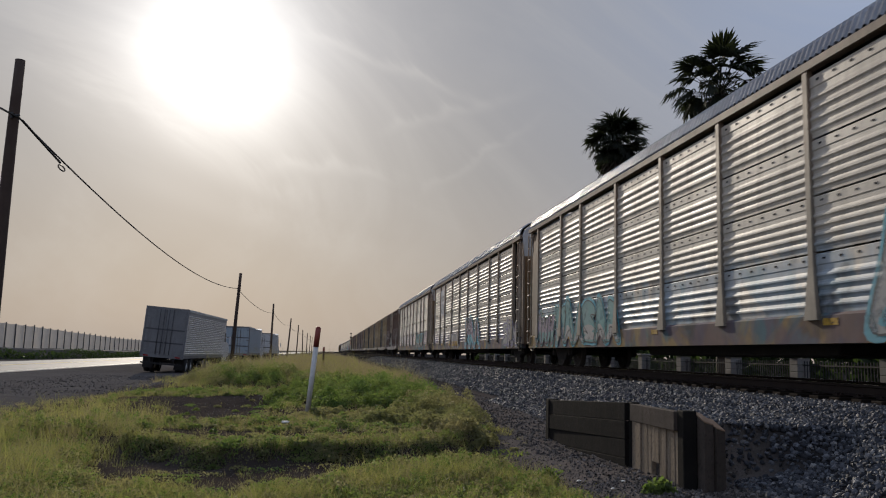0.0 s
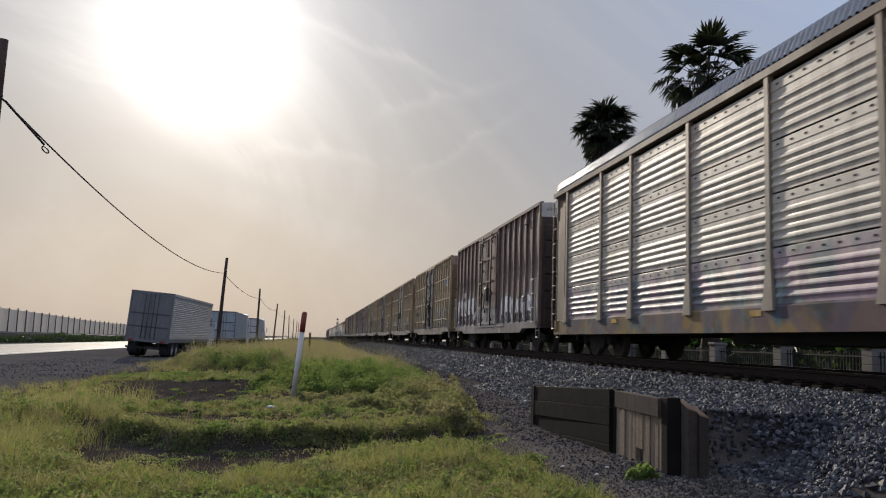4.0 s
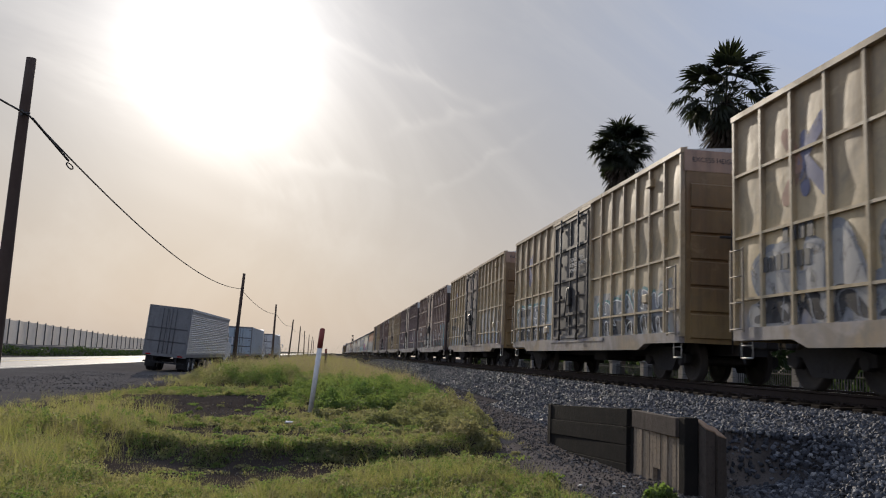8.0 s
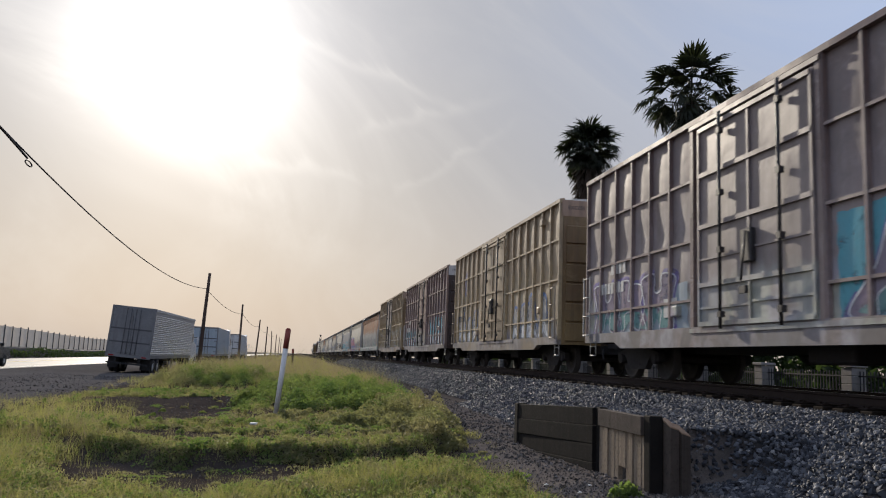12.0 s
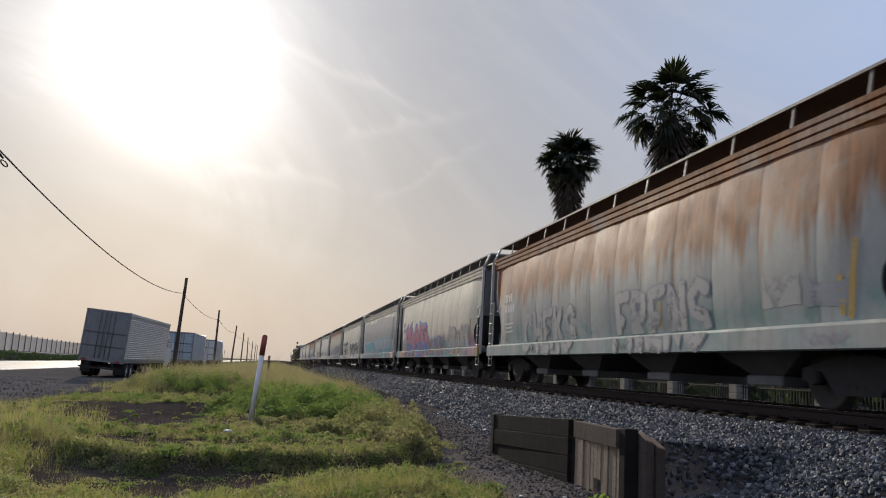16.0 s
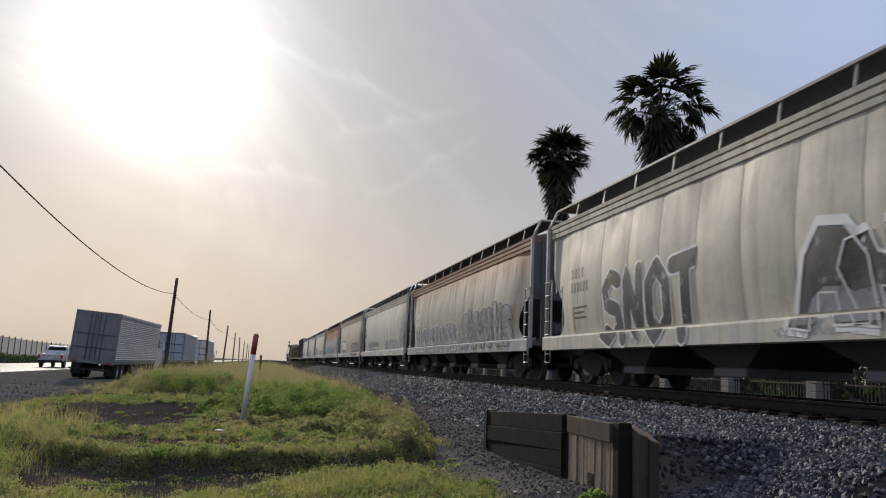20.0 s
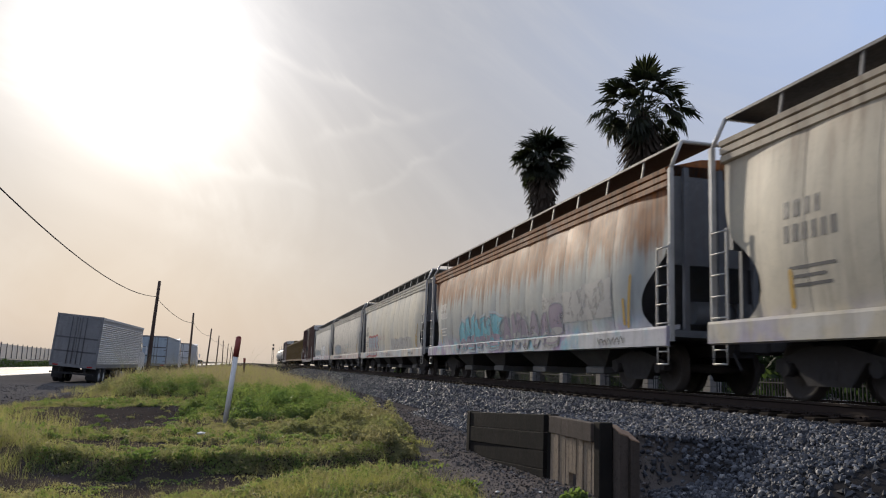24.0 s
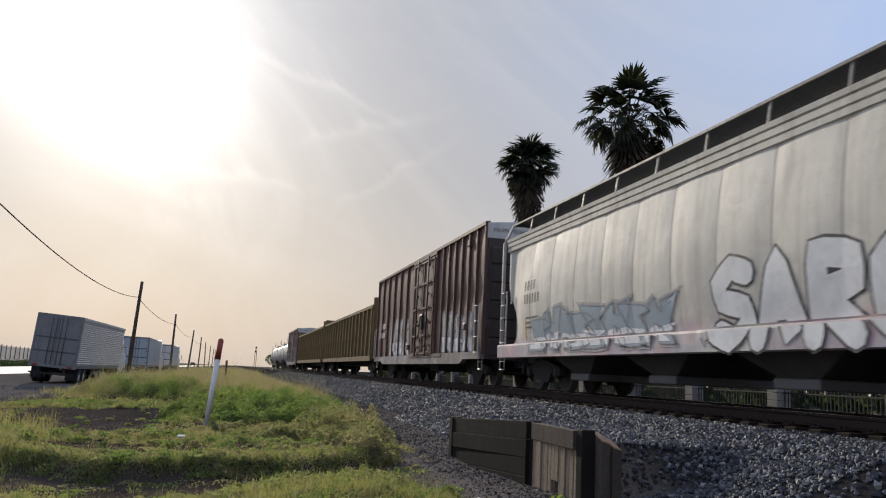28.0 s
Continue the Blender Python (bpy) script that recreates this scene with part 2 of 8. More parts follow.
def chip_mat(nt, bsdf):
    """Dusty brown-grey stone chips trodden into the path."""
    geo = nt.nodes.new("ShaderNodeNewGeometry")
    col = ramp(nt, geo.outputs["Random Per Island"], [(0.0, (0.040, 0.036, 0.034)), (0.6, (0.095, 0.085, 0.078)), (1.0, (0.24, 0.215, 0.20))])
    link(nt, col, bsdf.inputs["Base Color"])
    bsdf.inputs["Roughness"].default_value = 0.85
    bsdf.inputs["Specular IOR Level"].default_value = 0.1
    bump(nt, bsdf, noise_tex(nt, coords(nt), 40.0, 3.0), 0.4, 0.008)


M["chip"] = material("chip", chip_mat)


def earth_mat(nt, bsdf):
    """Verge earth: dark soil in the grass, dusty gravel on the shoulder and the path, near black under the ballast."""
    v = coords(nt)
    sep = nt.nodes.new("ShaderNodeSeparateXYZ")
    link(nt, v, sep.inputs[0])
    n1, n2, n3 = noise_tex(nt, v, 0.5, 5.0, 0.65, 0.4), noise_tex(nt, v, 7.0, 5.0, 0.7), noise_tex(nt, v, 45.0, 3.0, 0.7)
    soil = mixc(nt, ramp(nt, n1, [(0.35, 0.0), (0.68, 1.0)]), (0.044, 0.035, 0.030), (0.078, 0.062, 0.052))
    grav = mixc(nt, ramp(nt, n1, [(0.35, 0.0), (0.68, 1.0)]), (0.135, 0.122, 0.113), (0.10, 0.090, 0.084))
    def band(a, b, sock):
        r = nt.nodes.new("ShaderNodeMapRange")
        r.interpolation_type = "SMOOTHSTEP"
        link(nt, sock, r.inputs[0])
        r.inputs[1].default_value, r.inputs[2].default_value = a, b
        return r.outputs[0]
    col = mixc(nt, band(-5.4, -7.4, sep.outputs[0]), soil, grav)
    col = mixc(nt, band(2.0, 3.0, sep.outputs[0]), col, mixc(nt, n1, (0.115, 0.096, 0.085), (0.185, 0.157, 0.138)))
    # near-black ground in the gaps between the ballast stones
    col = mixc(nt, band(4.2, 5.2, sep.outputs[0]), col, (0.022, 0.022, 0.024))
    col = mixc(nt, ramp(nt, n2, [(0.45, 0.0), (0.75, 0.6)]), col, (0.05, 0.042, 0.034))
    col = mixc(nt, ramp(nt, n3, [(0.62, 0.0), (0.74, 0.45)]), col, (0.17, 0.15, 0.135))
    link(nt, col, bsdf.inputs["Base Color"])
    bsdf.inputs["Roughness"].default_value = 0.95
    bsdf.inputs["Specular IOR Level"].default_value = 0.0
    mixh = mixc(nt, 0.5, n2, n3)
    bump(nt, bsdf, mixh, 0.9, 0.03)


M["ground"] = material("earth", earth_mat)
M["glass"] = worn("glass", (0.03, 0.035, 0.04), (0.02, 0.022, 0.025), rough=0.08, streak=False, dirt_amt=0.1, bump_s=0.0)
M["car_dark"] = worn("car_dark", (0.02, 0.02, 0.022), (0.03, 0.03, 0.032), rough=0.25, streak=False, dirt_amt=0.2, bump_s=0.02)
M["car_silver"] = worn("car_silver", (0.45, 0.46, 0.48), (0.40, 0.41, 0.43), rough=0.28, metal=0.5, streak=False, dirt_amt=0.2, bump_s=0.02)
M["car_white"] = worn("car_white", (0.68, 0.68, 0.68), (0.6, 0.6, 0.6), rough=0.28, streak=False, dirt_amt=0.2, bump_s=0.02)
M["lamp_red"] = worn("lamp_red", (0.30, 0.02, 0.02), (0.22, 0.02, 0.02), rough=0.2, streak=False, dirt_amt=0.05, bump_s=0.0)
M["door_slate"] = worn("trailer_rear", (0.20, 0.20, 0.205), (0.11, 0.112, 0.12), rough=0.55, scale=1.2, dirt=(0.10, 0.095, 0.09), dirt_amt=0.6)
M["rod_grey"] = worn("rod_grey", (0.09, 0.09, 0.095), (0.06, 0.06, 0.063), rough=0.6, dirt_amt=0.4)
M["trailer_blue"] = worn("trailer_blue", (0.34, 0.40, 0.45), (0.26, 0.32, 0.37), rough=0.45, scale=0.8, dirt_amt=0.3)
M["block"] = worn("block", (0.30, 0.28, 0.26), (0.22, 0.21, 0.20), rough=0.9, scale=2.0)
M["iron"] = worn("iron", (0.05, 0.05, 0.05), (0.08, 0.075, 0.07), rough=0.5, metal=0.3)
M["wall_dark"] = worn("wall_dark", (0.10, 0.09, 0.08), (0.16, 0.14, 0.12), rough=0.9, scale=0.4)
# near-black wood: the shade on the long wall and posts is in this colour
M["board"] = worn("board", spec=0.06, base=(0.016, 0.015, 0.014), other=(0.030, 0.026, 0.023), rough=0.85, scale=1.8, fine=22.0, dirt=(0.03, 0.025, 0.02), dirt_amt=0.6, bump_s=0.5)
M["board_cut"] = worn("board_cut", (0.34, 0.22, 0.14), (0.26, 0.17, 0.11), rough=0.85, scale=3.0, fine=30.0, bump_s=0.4)
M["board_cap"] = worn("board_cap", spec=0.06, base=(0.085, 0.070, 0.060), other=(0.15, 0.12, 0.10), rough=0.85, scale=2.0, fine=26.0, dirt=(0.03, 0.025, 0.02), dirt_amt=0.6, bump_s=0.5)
# lighter brown wood, with the sun grazing the wing also put into the colour
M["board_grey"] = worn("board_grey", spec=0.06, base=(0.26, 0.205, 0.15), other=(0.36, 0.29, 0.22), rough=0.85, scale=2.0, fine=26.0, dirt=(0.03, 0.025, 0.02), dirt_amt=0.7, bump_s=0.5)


def screen_mat(name, c):
    """Woven screen cloth that lets some of the light behind it through."""
    m = worn(name, c, tuple(0.8 * v for v in c), rough=0.85, scale=0.4, dirt=(0.18, 0.15, 0.12), dirt_amt=0.4)
    nt = m.node_tree
    p = nt.nodes["Principled BSDF"]
    t = nt.nodes.new("ShaderNodeBsdfTranslucent")
    link(nt, p.inputs["Base Color"].links[0].from_socket, t.inputs[0])
    mx = nt.nodes.new("ShaderNodeMixShader")
    mx.inputs[0].default_value = 0.6
    link(nt, p.outputs[0], mx.inputs[1])
    link(nt, t.outputs[0], mx.inputs[2])
    link(nt, mx.outputs[0], nt.nodes["Material Output"].inputs[0])
    return m


M["screen"] = screen_mat("screen", (0.66, 0.60, 0.52))

# ---- mesh tools ----
def box(bm, x0, x1, y0, y1, z0, z1, bev=0.0):
    v = [bm.verts.new((x, y, z)) for x in (x0, x1) for y in (y0, y1) for z in (z0, z1)]
    fs = [bm.faces.new([v[i] for i in q]) for q in ((0, 1, 3, 2), (4, 6, 7, 5), (0, 4, 5, 1), (2, 3, 7, 6), (0, 2, 6, 4), (1, 5, 7, 3))]
    if bev:
        es = list({e for f in fs for e in f.edges})
        bmesh.ops.bevel(bm, geom=es, offset=bev, segments=1, affect="EDGES")


def tube(bm, a, b, r, r2=None, n=8, caps=True):
    a, b = Vector(a), Vector(b)
    r2 = r if r2 is None else r2
    d = (b - a).normalized()
    u = d.orthogonal().normalized()
    w = d.cross(u)
    rings = []
    for p, q in ((a, r), (b, r2)):
        rings.append([bm.verts.new(p + (u * math.cos(t) + w * math.sin(t)) * q) for t in [2 * math.pi * i / n for i in range(n)]])
    for i in range(n):
        f = bm.faces.new((rings[0][i], rings[0][(i + 1) % n], rings[1][(i + 1) % n], rings[1][i]))
        f.smooth = n > 5
    if caps:
        bm.faces.new(rings[0][::-1])
        bm.faces.new(rings[1])


def extrude_y(bm, prof, y0, y1, closed=True, smooth=False):
    """A profile of (x, z) points drawn along y."""
    a = [bm.verts.new((x, y0, z)) for x, z in prof]
    b = [bm.verts.new((x, y1, z)) for x, z in prof]
    n = len(prof)
    for i in range(n if closed else n - 1):
        f = bm.faces.new((a[i], a[(i + 1) % n], b[(i + 1) % n], b[i]))
        f.smooth = smooth
    if closed:
        bm.faces.new(a[::-1])
        bm.faces.new(b)


def mesh_of(name, bm, mat):
    bmesh.ops.recalc_face_normals(bm, faces=bm.faces[:])
    me = bpy.data.meshes.new(name)
    bm.to_mesh(me)
    bm.free()
    me.materials.append(mat)
    return me


def part(name, bm, mat, parent, label="", at=None):
    """One mesh object under a thing or a part."""
    ob = new(name, bm if isinstance(bm, bpy.types.Mesh) else mesh_of(name, bm, mat))
    ob.parent = parent
    if at is not None:
        ob.location = at
    if label:
        tagged(ob, label)
    return ob


def thing(name, label, category, group="", at=(0, 0, 0), rz=0.0):
    ob = new(name)
    ob.empty_display_size = 0.3
    ob.matrix_basis = pose(*at, 0, 0, rz)
    return tagged(ob, label, category, group)


def setting(name, bm, mat, label="", category=""):
    return tagged(new(name, bm if isinstance(bm, bpy.types.Mesh) else mesh_of(name, bm, mat)), label, category, kind="structure")


def B():
    return bmesh.new()

# ---- ground ----
TRACK_X, RAIL_Z = 8.7, 0.0


def smooth(a, b, v):
    t = min(max((v - a) / (b - a), 0.0), 1.0)
    return t * t * (3 - 2 * t)


NEAR_EDGE = [(-6.0, 9.4), (-3.2, 8.8), (-1.85, 8.3), (-1.25, 7.9), (-0.84, 7.45), (-0.5, 7.7), (0.0, 8.25), (0.43, 8.9), (0.83, 9.3), (1.55, 9.75), (2.07, 8.95), (2.3, 8.0), (2.45, 6.0)]
MID_EDGE = [(-6.0, 12.6), (-2.7, 11.1), (-1.86, 10.35), (-1.18, 10.2), (-0.5, 10.4), (0.22, 10.7), (1.0, 11.0), (1.66, 11.3), (2.1, 11.8), (2.6, 13.0)]


def line_at(rows, x):
    """Height of a bent line of (x, y) points over x."""
    if x <= rows[0][0]:
        return rows[0][1]
    for (a, b), (c, d) in zip(rows, rows[1:]):
        if x <= c:
            return b + (d - b) * (x - a) / (c - a)
    return rows[-1][1]


def ground_z(x, y):
    """Height of the ground: ballast bed, verge, gravel shoulder and road."""
    z = -1.0
    z -= 0.20 * smooth(-3.0, -9.0, x) * smooth(8.0, 40.0, y) + 0.10 * smooth(-3.0, -9.0, x)
    z += 0.10 * smooth(-12.0, -14.6, x)
    if -6.0 < x < 3.4 and y < 17.0:
        # worn hollow between the near bank and the middle bank, whose edges stand up like low steps
        side = smooth(-5.0, -2.6, x) * smooth(3.4, 2.3, x)
        ragged = 0.42 * noise.noise(Vector((x * 1.3, y * 1.3, 11.0)))
        ne, me_ = line_at(NEAR_EDGE, x) + ragged, line_at(MID_EDGE, x) + ragged
        z -= 0.13 * smooth(ne - 0.25, ne + 0.25, y) * smooth(me_ + 0.15, me_ - 0.15, y) * side
        z += 0.06 * smooth(me_ - 0.05, me_ + 0.30, y) * smooth(15.8, 14.0, y) * side
    # leafy mound beside the marker post, and the rise behind it
    z += 0.22 * smooth(1.0, 0.2, math.hypot((x - 1.0) / 2.8, (y - 21.5) / 5.5))
    z -= 0.10 * smooth(1.0, 0.4, math.hypot((x + 3.0) / 2.6, (y - 18.8) / 4.2))
    z += 0.16 * smooth(1.0, 0.3, math.hypot((x + 2.6) / 3.0, (y - 31.0) / 5.5))
    z -= 0.5 * smooth(-26.0, -30.0, x) * smooth(60.0, 140.0, y)
    z += 0.12 * smooth(5.0, 1.0, abs(x + 0.3)) * smooth(24.0, 30.0, y)
    bed = -0.27 - 0.73 * smooth(6.75, 4.0, x) if x < TRACK_X else -0.27 - 0.75 * smooth(10.7, 13.6, x)
    if 3.9 < x < 13.7:
        z = max(z, bed) if x < TRACK_X else bed
    if x >= 13.7:
        z = -1.02
    if 3.7 < x < 6.75:
        # held back by the timber wall, spilling down past its far end
        held = -0.40 - (0.45 + 2.0 * smooth(5.3, 4.2, x)) * max(0.0, 8.33 - y) - 0.55 * max(0.0, y - 12.4)
        z += max(0.0, held - z) * min(1.0, max(0.0, (x - 3.78 - 0.04 * (12.4 - y)) / 0.25))
    if -11 < x < 4.5 and -3 < y < 80:
        z += 0.05 * noise.noise(Vector((x * 0.5, y * 0.5, 3.0))) + 0.03 * noise.noise(Vector((x * 1.7, y * 1.7, 7.0)))
    return z


def axis(near, step, far, grow=1.25):
    out, v, s = [], near[0], step
    while v <= near[1] + 1e-6:
        out.append(v)
        v += step
    v, s = out[-1], step
    while v < far:
        s *= grow
        v += s
        out.append(v)
    v, s, low = out[0], step, []
    while v > -far:
        s *= grow
        v -= s
        low.append(v)
    return low[::-1] + out


def build_ground():
    xs, ys = axis((-9, 9), 0.12, 2500), axis((6, 26), 0.14, 2500)
    verts = [(x, y, ground_z(x, y)) for y in ys for x in xs]
    n = len(xs)
    faces = [(j * n + i, j * n + i + 1, (j + 1) * n + i + 1, (j + 1) * n + i) for j in range(len(ys) - 1) for i in range(n - 1)]
    me = bpy.data.meshes.new("ground")
    me.from_pydata(verts, [], faces)
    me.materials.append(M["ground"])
    for p in me.polygons:
        p.use_smooth = True
    setting("ground", me, None, "dry brown earth verge beside the railway with patchy grass", "ground")


build_ground()


def build_track():
    track = thing("track", "single railway track of rusty rails on dark ties", "railway track")
    track["kind"] = "structure"
    for side in (-1, 1):
        bm = B()
        x = TRACK_X + side * 0.7525
        prof = [(-0.07, -0.172), (0.07, -0.172), (0.07, -0.16), (0.012, -0.14), (0.009, -0.05), (0.036, -0.036), (0.036, -0.006), (0.028, 0.0), (-0.028, 0.0), (-0.036, -0.006), (-0.036, -0.036), (-0.009, -0.05), (-0.012, -0.14), (-0.07, -0.16)]
        extrude_y(bm, [(x + a, b) for a, b in prof], -700, 900)
        part("rail", bm, M["rail_steel"], track)
        bm = B()
        box(bm, x - 0.026, x + 0.026, -700, 900, 0.0005, 0.002)
        part("rail_running_face", bm, M["rail_top"], track)
    bm = B()
    box(bm, -1.3, 1.3, -0.115, 0.115, -0.175, 0.0, 0.01)
    tie = mesh_of("tie", bm, M["tie_wood"])
    bm = B()
    for s in (-1, 1):
        box(bm, s * 0.7525 - 0.17, s * 0.7525 + 0.17, -0.09, 0.09, 0.0, 0.016)
        for dx in (-0.11, 0.11):
            for dy in (-0.05, 0.05):
                box(bm, s * 0.7525 + dx - 0.013, s * 0.7525 + dx + 0.013, dy - 0.013, dy + 0.013, 0.016, 0.045)
    plate = mesh_of("tie_plate", bm, M["rail_steel"])
    rs = random.Random(3)
    for i in range(150):
        y = 4.0 + i * 0.5
        t = part("tie", tie, None, track, at=(TRACK_X + rs.uniform(-0.04, 0.04), y, -0.19))
        t.rotation_euler = (0, 0, rs.uniform(-0.012, 0.012))
        if i < 60:
            part("tie_plate", plate, None, t)
    bm = B()
    for i in range(500):
        for y in (79.0 + i * 0.6, 3.4 - i * 0.6):
            box(bm, TRACK_X - 1.3, TRACK_X + 1.3, y - 0.115, y + 0.115, -0.365, -0.19)
    rest = part("far_ties", bm, M["tie_wood"], track)
    rest["kind"] = "stuff"


build_track()


def build_road():
    bm = B()
    extrude_y(bm, [(-25.2, -1.5), (-15.8, -1.5), (-15.8, -1.17), (-20, -1.10), (-25.2, -1.17)], -300, 1500)
    setting("road", bm, M["asphalt"], "pale sunlit two-lane asphalt road running along the railway", "road")
    for x in (-20.12, -19.88, -16.2):
        bm = B()
        z = -1.10 - 0.07 * abs(x + 20) / 5.2
        box(bm, x - 0.06, x + 0.06, -300, 1500, z + 0.002, z + 0.006)
        setting("lane_line", bm, M["lane_yellow"] if x < -18 else M["white"], "worn painted lane line on the road", "road marking")


build_road()


def stones(name, zones, mat, label):
    """Broken stone strewn over rectangles of the ground: y range, x range, count, size, detailed."""
    rs = np.random.RandomState(5)
    phi = (1 + 5 ** 0.5) / 2
    ico = np.array([(-1, phi, 0), (1, phi, 0), (-1, -phi, 0), (1, -phi, 0), (0, -1, phi), (0, 1, phi), (0, -1, -phi), (0, 1, -phi), (phi, 0, -1), (phi, 0, 1), (-phi, 0, -1), (-phi, 0, 1)]) / 1.9
    ico_f = [(0, 11, 5), (0, 5, 1), (0, 1, 7), (0, 7, 10), (0, 10, 11), (1, 5, 9), (5, 11, 4), (11, 10, 2), (10, 7, 6), (7, 1, 8), (3, 9, 4), (3, 4, 2), (3, 2, 6), (3, 6, 8), (3, 8, 9), (4, 9, 5), (2, 4, 11), (6, 2, 10), (8, 6, 7), (9, 8, 1)]
    octa = np.array([(1, 0, 0), (-1, 0, 0), (0, 1, 0), (0, -1, 0), (0, 0, 1), (0, 0, -1)], float)
    octa_f = [(0, 2, 4), (2, 1, 4), (1, 3, 4), (3, 0, 4), (2, 0, 5), (1, 2, 5), (3, 1, 5), (0, 3, 5)]
    verts, faces, base = [], [], 0
    for y0, y1, x0, x1, n, size, fine in zones:
        x, y = rs.uniform(x0, x1, n), rs.uniform(y0, y1, n)
        z = np.array([ground_z(a, b) for a, b in zip(x, y)])
        s = size * rs.uniform(0.55, 1.35, n)
        shape, fs = (ico, ico_f) if fine else (octa, octa_f)
        k = len(shape)
        pts = shape[None] * rs.uniform(0.6, 1.3, (n, k, 1)) * (rs.uniform(0.55, 1.2, (n, 1, 3)))
        a, b = rs.uniform(0, 6.28, n), rs.uniform(-0.7, 0.7, n)
        ca, sa, cb, sb = np.cos(a), np.sin(a), np.cos(b), np.sin(b)
        px = pts[:, :, 0] * cb[:, None] - pts[:, :, 2] * sb[:, None]
        pz = pts[:, :, 0] * sb[:, None] + pts[:, :, 2] * cb[:, None]
        qx = px * ca[:, None] - pts[:, :, 1] * sa[:, None]
        qy = px * sa[:, None] + pts[:, :, 1] * ca[:, None]
        w = np.stack([qx * s[:, None] + x[:, None], qy * s[:, None] + y[:, None], pz * s[:, None] + (z + s * 0.3)[:, None]], 2).reshape(-1, 3)
        verts.append(w)
        f = (np.array(fs)[None] + (np.arange(n) * k)[:, None, None] + base).reshape(-1, 3)
        faces.append(f)
        base += n * k
    me = bpy.data.meshes.new(name)
    me.from_pydata(np.concatenate(verts).tolist(), [], np.concatenate(faces).tolist())
    me.materials.append(mat)
    tagged(new(name, me), label, "gravel", kind="stuff")


stones("ballast", ((6.5, 13, 4.25, 8.0, 21000, 0.029, True), (13, 22, 4.4, 8.0, 24000, 0.031, False), (22, 45, 4.8, 8.0, 26000, 0.038, False), (45, 110, 4.9, 8.0, 15000, 0.055, False), (6.5, 60, 9.4, 11.6, 7000, 0.05, False), (-14, 6.5, 4.2, 8.0, 6000, 0.05, False)), M["stone"], "broken dark grey ballast stone on the track bank")
stones("path_gravel", ((6.5, 8.6, 2.3, 4.5, 4200, 0.013, False), (6.5, 8.6, 3.3, 4.5, 700, 0.024, False), (8.6, 14, 2.2, 4.0, 3000, 0.012, False), (8.6, 14, 3.0, 4.3, 800, 0.022, False), (14, 26, 2.9, 4.6, 3600, 0.021, False), (26, 60, 3.6, 5.0, 3200, 0.034, False), (8.0, 11, -3.0, 2.2, 1600, 0.010, False), (14.5, 23, -5.2, -1.3, 1900, 0.015, False), (24, 46, -13.0, -6.0, 2200, 0.028, False)), M["chip"], "dusty brown-grey stone chips trodden into the earth")
DRIVERS = []

